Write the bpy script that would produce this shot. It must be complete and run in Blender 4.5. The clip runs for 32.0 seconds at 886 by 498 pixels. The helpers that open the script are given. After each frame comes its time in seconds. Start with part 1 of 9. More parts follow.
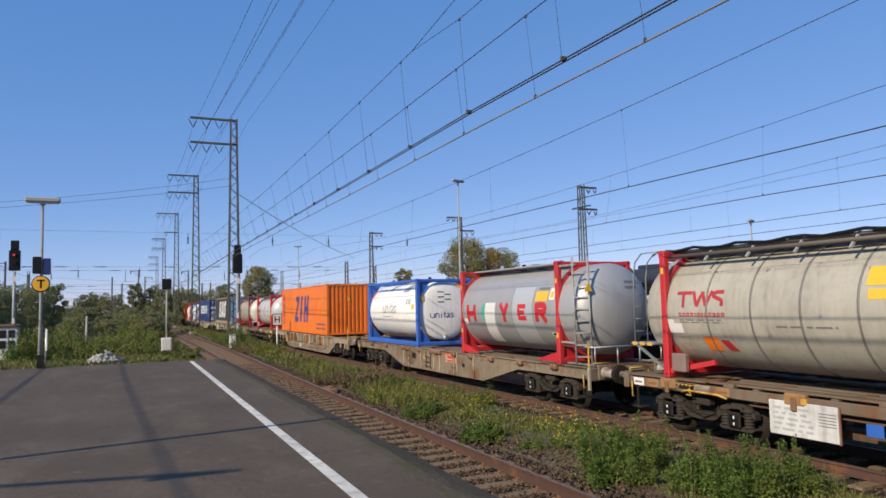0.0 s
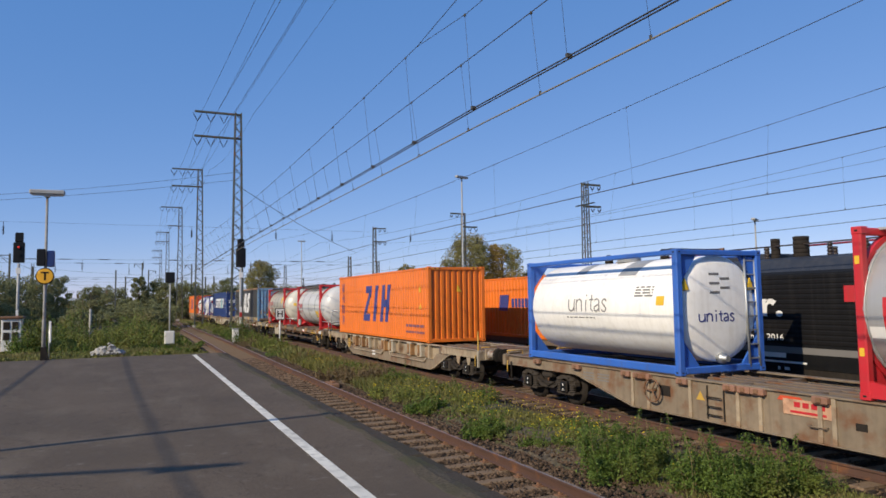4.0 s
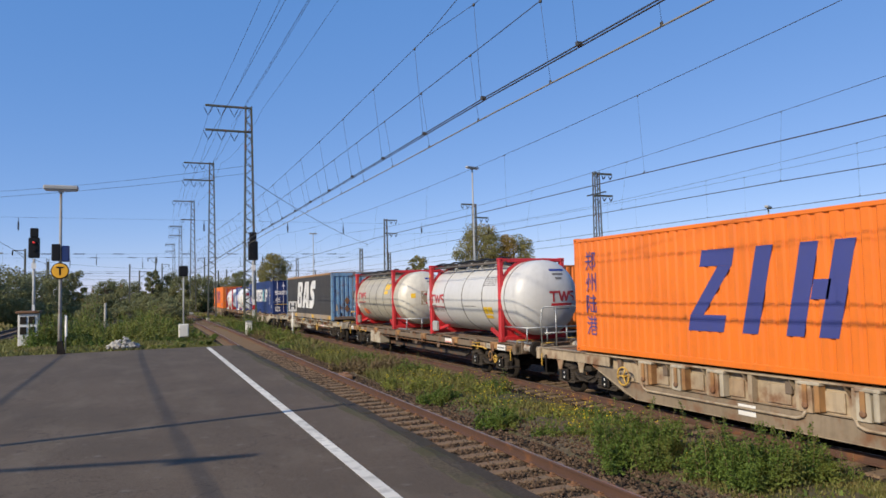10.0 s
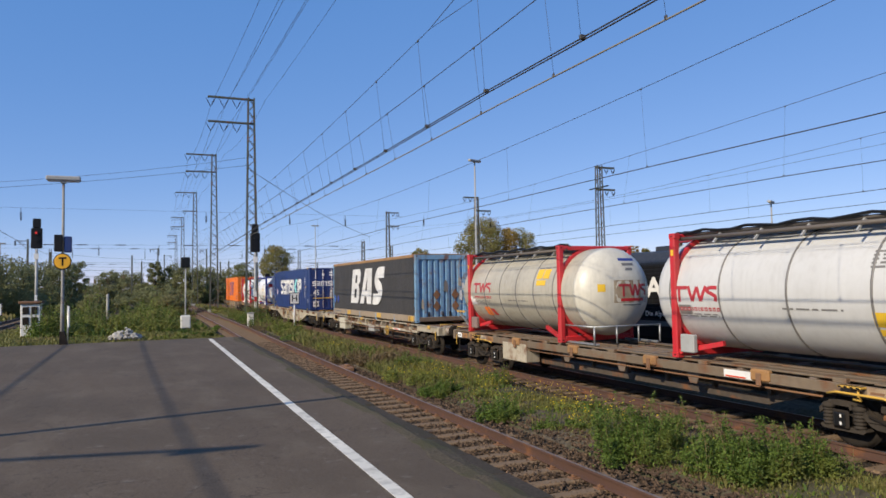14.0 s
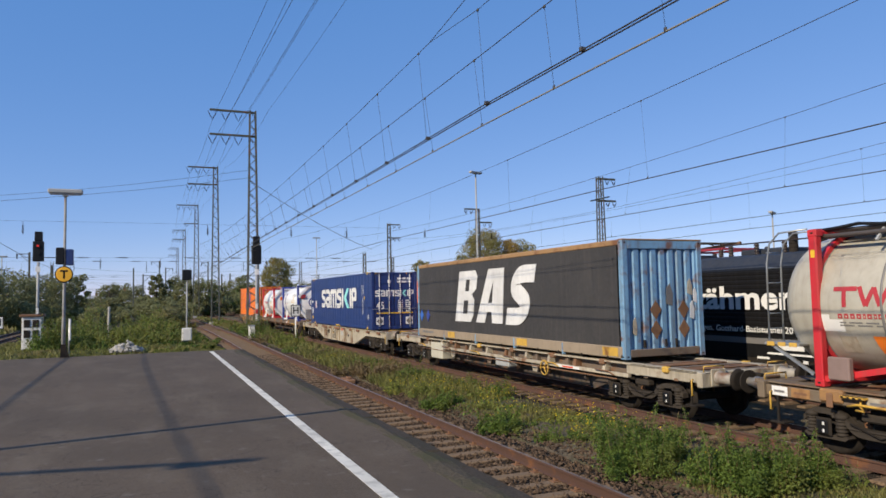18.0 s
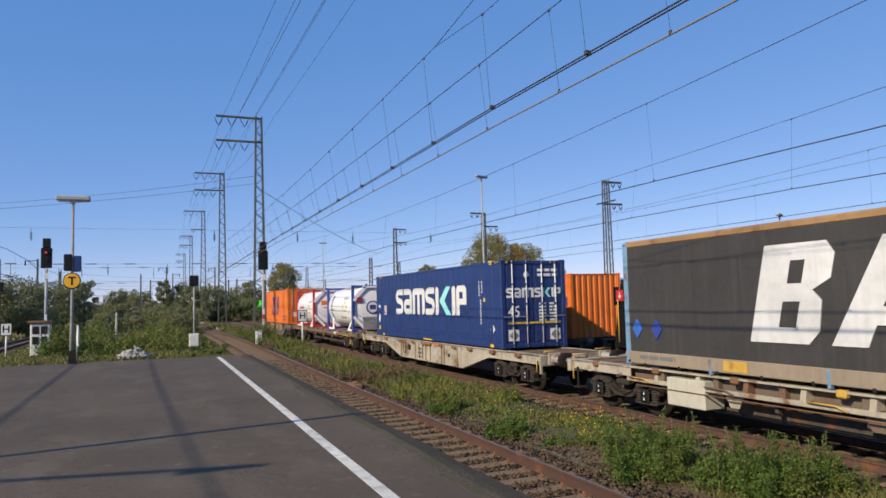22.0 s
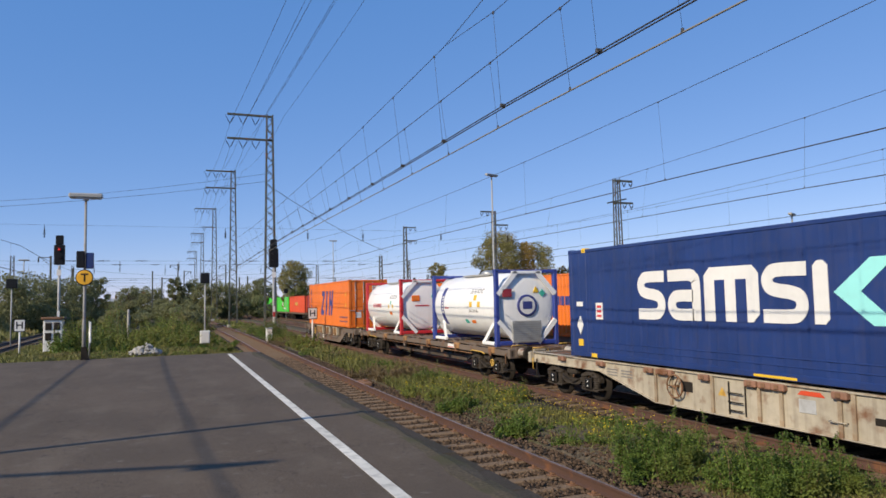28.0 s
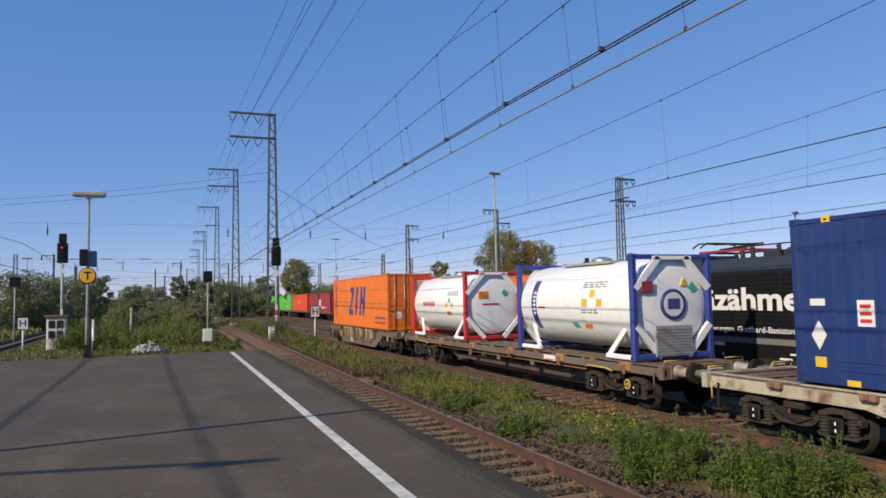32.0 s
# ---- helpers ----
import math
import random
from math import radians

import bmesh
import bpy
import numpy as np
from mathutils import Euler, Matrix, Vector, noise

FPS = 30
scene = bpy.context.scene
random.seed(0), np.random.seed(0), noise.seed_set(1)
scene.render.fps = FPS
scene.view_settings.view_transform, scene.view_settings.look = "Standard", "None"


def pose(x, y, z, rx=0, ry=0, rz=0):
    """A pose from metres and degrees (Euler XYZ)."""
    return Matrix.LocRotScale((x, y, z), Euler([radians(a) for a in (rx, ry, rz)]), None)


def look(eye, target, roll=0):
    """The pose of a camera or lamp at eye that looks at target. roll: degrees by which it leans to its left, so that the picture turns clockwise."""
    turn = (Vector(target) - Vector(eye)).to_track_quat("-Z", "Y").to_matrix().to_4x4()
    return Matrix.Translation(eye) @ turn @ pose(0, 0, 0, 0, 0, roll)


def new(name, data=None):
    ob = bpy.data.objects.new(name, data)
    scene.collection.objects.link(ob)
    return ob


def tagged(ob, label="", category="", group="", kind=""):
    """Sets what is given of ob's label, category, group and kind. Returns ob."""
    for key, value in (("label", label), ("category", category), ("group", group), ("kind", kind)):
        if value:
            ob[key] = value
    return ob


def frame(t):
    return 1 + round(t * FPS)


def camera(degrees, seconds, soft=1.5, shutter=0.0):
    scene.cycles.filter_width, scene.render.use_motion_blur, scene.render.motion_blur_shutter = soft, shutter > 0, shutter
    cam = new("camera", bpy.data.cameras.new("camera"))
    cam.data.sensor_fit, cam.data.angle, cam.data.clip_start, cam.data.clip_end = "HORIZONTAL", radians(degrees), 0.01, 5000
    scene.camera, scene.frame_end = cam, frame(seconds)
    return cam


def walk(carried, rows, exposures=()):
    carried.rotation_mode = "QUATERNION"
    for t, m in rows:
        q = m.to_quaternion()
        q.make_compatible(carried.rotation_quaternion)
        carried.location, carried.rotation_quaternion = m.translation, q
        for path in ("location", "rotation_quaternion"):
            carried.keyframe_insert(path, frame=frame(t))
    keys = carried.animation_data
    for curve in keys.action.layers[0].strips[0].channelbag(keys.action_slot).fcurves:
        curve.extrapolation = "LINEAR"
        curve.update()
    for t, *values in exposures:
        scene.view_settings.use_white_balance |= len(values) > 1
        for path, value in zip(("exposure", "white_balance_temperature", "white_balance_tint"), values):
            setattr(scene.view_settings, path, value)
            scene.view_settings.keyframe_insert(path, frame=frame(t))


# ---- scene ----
EYE_Z = 2.82
# seconds, turn to the right, tilt upwards, lean of the hand-held camera
TURNS = (
    (0, 24.488, 4.432, -1.342), (0.5, 24.417, 4.392, -1.451), (1, 24.365, 4.389, -1.379), (1.5, 24.342, 4.398, -1.361),
    (2, 24.314, 4.363, -1.214), (2.5, 24.283, 4.286, -0.903), (3, 24.247, 4.209, -0.859), (3.5, 24.225, 4.164, -0.796),
    (5.5, 24.156, 4.027, -0.864), (6, 24.104, 4.015, -1.033), (6.5, 24.117, 3.987, -0.827), (7, 24.145, 3.948, -1.218),
    (7.5, 24.104, 3.851, -1.352), (8, 24.009, 3.759, -1.539), (8.5, 23.846, 3.658, -1.654), (9, 23.631, 3.556, -1.315),
    (9.5, 23.457, 3.442, -1.486), (10, 23.297, 3.406, -1.319), (10.5, 23.213, 3.394, -1.009), (11, 23.19, 3.412, -1.069),
    (11.5, 23.287, 3.369, -0.992), (12, 23.29, 3.294, -1.261), (12.5, 23.28, 3.142, -1.186), (13, 23.209, 2.984, -1.274),
    (13.5, 23.171, 2.888, -1.016), (14, 23.131, 2.844, -0.956), (14.5, 23.109, 2.809, -0.9), (16.5, 23.045, 3.466, -0.886),
    (17, 23.051, 3.679, -0.834), (17.5, 23.057, 3.722, -1.175), (18, 23.044, 3.79, -1.134), (18.5, 23.142, 3.941, -1.609),
    (19, 23.098, 4.047, -1.654), (19.5, 22.937, 4.138, -1.656), (20, 22.802, 4.222, -1.826), (20.5, 22.724, 4.258, -1.678),
    (21, 22.691, 4.231, -1.315), (21.5, 22.62, 4.23, -1.527), (22, 22.555, 4.152, -1.441), (22.5, 22.434, 4.046, -1.541),
    (23, 22.374, 3.96, -1.375), (23.5, 22.319, 3.913, -1.232), (24, 22.285, 3.909, -1.286), (24.5, 22.223, 3.871, -1.383),
    (25, 22.155, 3.806, -1.405), (25.5, 22.045, 3.817, -1.375), (27.5, 21.765, 4.007, -1.104), (28, 21.744, 4.035, -1.171),
    (28.5, 21.689, 4.048, -1.367), (29, 21.655, 4.032, -1.332), (29.5, 21.638, 4.022, -1.265), (30, 21.604, 4.02, -1.117),
    (30.5, 21.581, 3.991, -1.078), (31, 21.556, 3.988, -1.096), (31.5, 21.553, 3.93, -1.105), (32, 21.546, 3.903, -1.14),
)


def heading(turn, tilt, lean):
    a, b = radians(turn), radians(tilt)
    aim = (math.sin(a) * math.cos(b), math.cos(a) * math.cos(b), EYE_Z + math.sin(b))
    return look((0, 0, EYE_Z), aim, lean)


cam = camera(64.00, 32.0, soft=1.6)
walk(cam, [(t, heading(a, b, c)) for t, a, b, c in TURNS], ((0, 0.22), (3, 0.20), (5.5, 0.03), (6, 0.0), (7, -0.07), (8, 0.18), (9, 0.24), (10, 0.27), (12, 0.26), (30, 0.24), (31, 0.13), (32, 0.10)))

# ---- light ----
SUN = Vector((1.0, 0.40, -0.62)).normalized()
sun_data = bpy.data.lights.new("sun", "SUN")
sun_data.energy, sun_data.angle, sun_data.color = 4.25, radians(0.55), (1.0, 0.875, 0.68)
sun = new("sun", sun_data)
sun.matrix_world = look((0, 0, 60), Vector((0, 0, 60)) + SUN)
world = bpy.data.worlds.new("sky")
scene.world = world
world.use_nodes = True
sky = world.node_tree.nodes.new("ShaderNodeTexSky")
sky.sky_type, sky.sun_disc = "NISHITA", False
sky.sun_elevation, sky.sun_rotation = math.asin(-SUN.z), math.atan2(-SUN.x, -SUN.y)
sky.altitude, sky.air_density, sky.dust_density, sky.ozone_density = 300, 0.75, 0.0, 4.5
backdrop_light = world.node_tree.nodes["Background"]
backdrop_light.inputs["Strength"].default_value = 0.149
tint = world.node_tree.nodes.new("ShaderNodeVectorMath")
tint.operation = "MULTIPLY"
tint.inputs[1].default_value = (1.50, 1.02, 0.79)
world.node_tree.links.new(sky.outputs[0], tint.inputs[0])
# thin high haze evens the sky out
haze = world.node_tree.nodes.new("ShaderNodeMix")
haze.data_type = "RGBA"
haze.inputs[0].default_value = 0.60
haze.inputs[7].default_value = (0.31, 1.56, 4.32, 1)
world.node_tree.links.new(tint.outputs[0], haze.inputs[6])
world.node_tree.links.new(haze.outputs[2], backdrop_light.inputs["Color"])
scene.view_settings.exposure = 0.25

# ---- mesh tools ----
class Geo:
    """Collects vertices and faces of one mesh."""

    def __init__(self):
        self.v, self.f, self.smooth = [], [], []

    def add(self, verts, faces, smooth=False):
        n = len(self.v)
        self.v.extend(tuple(p) for p in verts)
        self.f.extend(tuple(n + i for i in f) for f in faces)
        self.smooth.extend([smooth] * len(faces))
        return self

    def box(self, a, b, c=0.0):
        """A box between two corners, its edges chamfered by c."""
        lo = [min(p, q) for p, q in zip(a, b)]
        hi = [max(p, q) for p, q in zip(a, b)]
        if c <= 0:
            v = [(x, y, z) for z in (lo[2], hi[2]) for y in (lo[1], hi[1]) for x in (lo[0], hi[0])]
            return self.add(v, [(0, 2, 3, 1), (4, 5, 7, 6), (0, 1, 5, 4), (2, 6, 7, 3), (0, 4, 6, 2), (1, 3, 7, 5)])
        c = min(c, *[(h - l) * 0.45 for l, h in zip(lo, hi)])
        v, idx = [], {}
        for sx in (0, 1):
            for sy in (0, 1):
                for sz in (0, 1):
                    s = (sx, sy, sz)
                    for k in range(3):
                        p = [hi[i] if s[i] else lo[i] for i in range(3)]
                        for i in range(3):
                            if i != k:
                                p[i] += -c if s[i] else c
                        idx[s + (k,)] = len(v)
                        v.append(p)
        f = []
        for k in range(3):
            i, j = (k + 1) % 3, (k + 2) % 3
            for s in (0, 1):
                ring = []
                for a2, b2 in ((0, 0), (1, 0), (1, 1), (0, 1)):
                    t = [0, 0, 0]
                    t[k], t[i], t[j] = s, a2, b2
                    ring.append(idx[tuple(t) + (k,)])
                f.append(ring if s else ring[::-1])
            for a2 in (0, 1):
                for b2 in (0, 1):
                    t0, t1 = [0, 0, 0], [0, 0, 0]
                    t0[i] = t1[i] = a2
                    t0[j] = t1[j] = b2
                    t1[k] = 1
                    f.append((idx[tuple(t0) + (i,)], idx[tuple(t1) + (i,)], idx[tuple(t1) + (j,)], idx[tuple(t0) + (j,)]))
        for s in [(x, y, z) for x in (0, 1) for y in (0, 1) for z in (0, 1)]:
            f.append((idx[s + (0,)], idx[s + (1,)], idx[s + (2,)]))
        return self.add(v, f)

    def beam(self, p, q, w, h=None):
        """A bar of section w by h from p to q."""
        p, q = Vector(p), Vector(q)
        d = (q - p).normalized()
        up = Vector((0, 0, 1)) if abs(d.z) < 0.9 else Vector((0, 1, 0))
        s = d.cross(up).normalized() * (w / 2)
        t = s.normalized().cross(d).normalized() * ((h or w) / 2)
        v = [b + i * s + j * t for b in (p, q) for i, j in ((-1, -1), (1, -1), (1, 1), (-1, 1))]
        return self.add(v, [(0, 1, 2, 3), (7, 6, 5, 4), (0, 4, 5, 1), (1, 5, 6, 2), (2, 6, 7, 3), (3, 7, 4, 0)])

    def lathe(self, p, d, prof, n=16, smooth=True):
        """Turns a profile of (distance along d, radius) round the axis p + t d."""
        p, d = Vector(p), Vector(d).normalized()
        up = Vector((0, 0, 1)) if abs(d.z) < 0.9 else Vector((1, 0, 0))
        a = d.cross(up).normalized()
        b = a.cross(d)
        v = []
        for t, r in prof:
            for i in range(n):
                w = 2 * math.pi * i / n
                v.append(p + d * t + (a * math.cos(w) + b * math.sin(w)) * r)
        f = []
        for k in range(len(prof) - 1):
            for i in range(n):
                j = (i + 1) % n
                f.append((k * n + i, k * n + j, k * n + n + j, k * n + n + i))
        self.add(v, f, smooth)
        m = len(self.v) - len(v)
        for k in (0, len(prof) - 1):
            if prof[k][1] > 1e-4:
                ring = [m + k * n + i for i in range(n)]
                self.f.append(tuple(ring if k else ring[::-1]))
                self.smooth.append(False)
        return self

    def cyl(self, p, q, r, n=8, r2=None):
        p, q = Vector(p), Vector(q)
        return self.lathe(p, q - p, [(0, r), ((q - p).length, r if r2 is None else r2)], n)

    def tube(self, pts, r, n=5):
        """One swept round bar through the points."""
        pts = [Vector(p) for p in pts]
        v = []
        for i, p in enumerate(pts):
            d = (pts[min(i + 1, len(pts) - 1)] - pts[max(i - 1, 0)]).normalized()
            up = Vector((0, 0, 1)) if abs(d.z) < 0.9 else Vector((0, 1, 0))
            a = d.cross(up).normalized()
            b = a.cross(d)
            v += [p + (a * math.cos(2 * math.pi * k / n) + b * math.sin(2 * math.pi * k / n)) * r for k in range(n)]
        f = [(i * n + k, i * n + (k + 1) % n, (i + 1) * n + (k + 1) % n, (i + 1) * n + k) for i in range(len(pts) - 1) for k in range(n)]
        f += [tuple(range(n))[::-1], tuple(len(v) - n + k for k in range(n))]
        return self.add(v, f, n > 4)

    def prism(self, pts, axis, lo, hi):
        """Extrudes a closed outline, given in the two other axes in order, along an axis."""
        def put(u, w, t):
            return {0: (t, u, w), 1: (u, t, w), 2: (u, w, t)}[axis]
        n = len(pts)
        v = [put(u, w, lo) for u, w in pts] + [put(u, w, hi) for u, w in pts]
        f = [tuple(range(n))[::-1], tuple(range(n, 2 * n))] + [(i, (i + 1) % n, n + (i + 1) % n, n + i) for i in range(n)]
        return self.add(v, f)

    def mesh(self, name, material):
        m = bpy.data.meshes.new(name)
        m.from_pydata(self.v, [], self.f)
        m.polygons.foreach_set("use_smooth", self.smooth)
        if material:
            m.materials.append(material)
        return m


def part(name, geo, material, parent, label=""):
    """Links a Geo or a mesh as one mesh object under a thing or a part."""
    data = geo.mesh(name, material) if isinstance(geo, Geo) else geo
    ob = new(name, data)
    ob.parent = parent
    return tagged(ob, label)


def thing(name, label, category, at=None, group="", kind=""):
    ob = new(name)
    ob.matrix_world = at or Matrix()
    return tagged(ob, label, category, group, kind)


def solid(name, geo, material, label, category="", at=None, group="", kind=""):
    ob = new(name, geo.mesh(name, material) if isinstance(geo, Geo) else geo)
    ob.matrix_world = at or Matrix()
    return tagged(ob, label, category, group, kind)


def np_mesh(name, verts, faces, material, smooth=False):
    """A mesh from arrays: verts (n, 3), faces (m, k)."""
    m = bpy.data.meshes.new(name)
    k = faces.shape[1]
    m.vertices.add(len(verts))
    m.vertices.foreach_set("co", np.ascontiguousarray(verts, dtype=np.float32).ravel())
    m.loops.add(faces.size)
    m.loops.foreach_set("vertex_index", np.ascontiguousarray(faces, dtype=np.int32).ravel())
    m.polygons.add(len(faces))
    m.polygons.foreach_set("loop_start", np.arange(0, faces.size, k, dtype=np.int32))
    m.polygons.foreach_set("use_smooth", np.full(len(faces), smooth))
    m.materials.append(material)
    m.update(calc_edges=True)
    return m


def letters(name, text, width, height, material, parent, m, label="", depth=0.004, bold=0.0):
    """Painted writing in the built-in font, fitted to width by height, its left foot at the pose m and facing its +z."""
    c = bpy.data.curves.new(name, "FONT")
    c.body, c.size, c.offset = text, 1.0, bold
    c.resolution_u = 3
    tmp = bpy.data.objects.new(name, c)
    scene.collection.objects.link(tmp)
    bpy.context.view_layer.update()
    me = bpy.data.meshes.new_from_object(tmp.evaluated_get(bpy.context.evaluated_depsgraph_get()))
    bpy.data.objects.remove(tmp)
    xs, ys = [v.co.x for v in me.vertices], [v.co.y for v in me.vertices]
    fit = Matrix.Diagonal((width / (max(xs) - min(xs)), height / (max(ys) - min(ys)), 1, 1)) @ Matrix.Translation((-min(xs), -min(ys), 0))
    me.transform(m @ fit)
    me.name = name
    me.materials.clear()
    me.materials.append(material)
    ob = new(name, me)
    ob.parent = parent
    return tagged(ob, label)


# ---- materials ----
def shader(name):
    m = bpy.data.materials.new(name)
    m.use_nodes = True
    nt = m.node_tree
    return m, nt, nt.nodes["Principled BSDF"]


def node(nt, kind, **inputs):
    n = nt.nodes.new(kind)
    for k, v in inputs.items():
        n.inputs[k.replace("_", " ")].default_value = v
    return n


def coords(nt, scale=(1, 1, 1)):
    t, mp = nt.nodes.new("ShaderNodeTexCoord"), nt.nodes.new("ShaderNodeMapping")
    mp.inputs["Scale"].default_value = scale
    nt.links.new(t.outputs["Object"], mp.inputs["Vector"])
    return mp.outputs[0]


def noise_fac(nt, scale, lo, hi, detail=4.0, stretch=(1, 1, 1), rough=0.55):
    n = node(nt, "ShaderNodeTexNoise", Scale=scale, Detail=detail, Roughness=rough)
    nt.links.new(coords(nt, stretch), n.inputs["Vector"])
    r = node(nt, "ShaderNodeMapRange", From_Min=lo, From_Max=hi)
    nt.links.new(n.outputs["Fac"], r.inputs["Value"])
    return r.outputs[0]


def blend(nt, fac, a, b, mode="MIX"):
    n = nt.nodes.new("ShaderNodeMix")
    n.data_type, n.blend_type = "RGBA", mode
    for socket, value in ((n.inputs[0], fac), (n.inputs[6], a), (n.inputs[7], b)):
        if isinstance(value, bpy.types.NodeSocket):
            nt.links.new(value, socket)
        elif isinstance(value, (int, float)):
            socket.default_value = value
        else:
            socket.default_value = (*value, 1)
    return n.outputs[2]


def scaled(nt, fac, k):
    n = nt.nodes.new("ShaderNodeMath")
    n.operation = "MULTIPLY"
    nt.links.new(fac, n.inputs[0])
    n.inputs[1].default_value = k
    return n.outputs[0]


def bump(nt, bsdf, fac, strength, distance=0.01):
    b = node(nt, "ShaderNodeBump", Strength=strength, Distance=distance)
    nt.links.new(fac, b.inputs["Height"])
    nt.links.new(b.outputs[0], bsdf.inputs["Normal"])


def paint(name, col, rough=0.45, metal=0.0, dirt=0.25, dirt_col=(0.12, 0.09, 0.06), rust=0.0, streak=0.25, vary=0.12, bumps=0.05, spec=0.5):
    """Weathered paint: two scales of fading, downward dirt streaks, spots of rust."""
    m, nt, b = shader(name)
    c = blend(nt, noise_fac(nt, 0.7, 0.35, 0.7), [x * (1 - vary) for x in col], [min(1, x * (1 + vary)) for x in col])
    if dirt:
        c = blend(nt, scaled(nt, noise_fac(nt, 6.0, 0.45, 0.8, 6), dirt), c, dirt_col)
    if streak:
        c = blend(nt, scaled(nt, noise_fac(nt, 3.0, 0.5, 0.8, 5, (2.5, 2.5, 0.12)), streak), c, dirt_col)
    if rust:
        c = blend(nt, scaled(nt, noise_fac(nt, 2.2, 0.58 - rust * 0.15, 0.68, 8), 0.9), c, (0.16, 0.065, 0.025))
    nt.links.new(c, b.inputs["Base Color"])
    nt.links.new(noise_rough(nt, rough), b.inputs["Roughness"])
    b.inputs["Metallic"].default_value = metal
    b.inputs["Specular IOR Level"].default_value = spec
    if bumps:
        bump(nt, b, noise_fac(nt, 25.0, 0.3, 0.7), bumps, 0.004)
    return m


def noise_rough(nt, rough):
    n = node(nt, "ShaderNodeTexNoise", Scale=9.0, Detail=3.0)
    nt.links.new(coords(nt), n.inputs["Vector"])
    r = node(nt, "ShaderNodeMapRange", To_Min=max(0.05, rough - 0.12), To_Max=min(1, rough + 0.15))
    nt.links.new(n.outputs["Fac"], r.inputs["Value"])
    return r.outputs[0]


def grainy(name, cols, scale, rough=0.9, bumps=0.4, big=0.6, distance=0.02, island=0.0):
    """Loose or mineral surface: fine grain between two colours, broad patches to a third."""
    m, nt, b = shader(name)
    c = blend(nt, noise_fac(nt, scale, 0.35, 0.65, 8), cols[0], cols[1])
    c = blend(nt, noise_fac(nt, big, 0.42, 0.62, 5), c, cols[2] if len(cols) > 2 else cols[0])
    if island:
        g = nt.nodes.new("ShaderNodeNewGeometry")
        r = node(nt, "ShaderNodeMapRange", To_Min=1 - island, To_Max=1 + island)
        nt.links.new(g.outputs["Random Per Island"], r.inputs["Value"])
        mul = nt.nodes.new("ShaderNodeVectorMath")
        mul.operation = "SCALE"
        nt.links.new(c, mul.inputs[0])
        nt.links.new(r.outputs[0], mul.inputs["Scale"])
        c = mul.outputs[0]
    nt.links.new(c, b.inputs["Base Color"])
    b.inputs["Roughness"].default_value = rough
    b.inputs["Specular IOR Level"].default_value = 0.25
    if bumps:
        bump(nt, b, noise_fac(nt, scale * 1.5, 0.2, 0.8, 8), bumps, distance)
    return m


def leafy(name, dark, light, third):
    """Leaves: each its own shade, some light passing through."""
    m, nt, b = shader(name)
    g = nt.nodes.new("ShaderNodeNewGeometry")
    c = blend(nt, g.outputs["Random Per Island"], dark, light)
    c = blend(nt, noise_fac(nt, 0.5, 0.5, 0.68, 3), c, third)
    nt.links.new(c, b.inputs["Base Color"])
    b.inputs["Roughness"].default_value = 0.6
    b.inputs["Specular IOR Level"].default_value = 0.3
    t = nt.nodes.new("ShaderNodeBsdfTranslucent")
    nt.links.new(c, t.inputs["Color"])
    mx = node(nt, "ShaderNodeMixShader", Fac=0.35)
    nt.links.new(b.outputs[0], mx.inputs[1])
    nt.links.new(t.outputs[0], mx.inputs[2])
    nt.links.new(mx.outputs[0], nt.nodes["Material Output"].inputs["Surface"])
    return m


def plain(name, col, rough=0.5, metal=0.0):
    return paint(name, col, rough, metal, dirt=0.08, streak=0.06, vary=0.05, bumps=0.0)


ORANGE = paint("orange_paint", (0.72, 0.165, 0.014), 0.42, dirt=0.10, streak=0.18, vary=0.07)
BLUE_MARK = plain("blue_marking", (0.045, 0.055, 0.21))
NAVY = paint("navy_paint", (0.014, 0.036, 0.145), 0.4, dirt=0.10, streak=0.15)
BLUE = paint("mid_blue_paint", (0.035, 0.13, 0.48), 0.42, dirt=0.12)
DEEP_BLUE = paint("deep_blue_paint", (0.03, 0.055, 0.27), 0.42, dirt=0.15)
SKY_BLUE = paint("light_blue_paint", (0.165, 0.315, 0.475), 0.5, dirt=0.4, rust=0.22, streak=0.6)
RED = paint("red_paint", (0.52, 0.022, 0.03), 0.42, dirt=0.12)
DARK_RED = paint("wine_red_paint", (0.30, 0.025, 0.04), 0.5)
GREEN = paint("bright_green_paint", (0.06, 0.55, 0.05), 0.5)
VERMILION = paint("vermilion_paint", (0.65, 0.07, 0.02), 0.5)
WHITE = paint("white_paint", (0.72, 0.695, 0.64), 0.35, dirt=0.06, streak=0.10, vary=0.03)
TANK_WHITE = paint("dusty_white_tank_paint", (0.545, 0.54, 0.525), 0.35, dirt=0.08, streak=0.14, vary=0.04)
BRIGHT_WHITE = paint("bright_white_paint", (0.84, 0.825, 0.79), 0.35, dirt=0.05, streak=0.10, vary=0.03)
WHITE_MARK = plain("white_marking", (0.72, 0.70, 0.66))
WARM_WHITE = paint("cream_white_paint", (0.90, 0.865, 0.80), 0.4, dirt=0.16, dirt_col=(0.4, 0.33, 0.24), streak=0.22, vary=0.05)
LOCKER = paint("cream_locker_paint", (0.50, 0.465, 0.37), 0.5, dirt=0.25, streak=0.3)
RAIL_BROWN = paint("dusty_brown_rail", (0.30, 0.235, 0.165), 0.65, dirt=0.25, streak=0.25, vary=0.08)
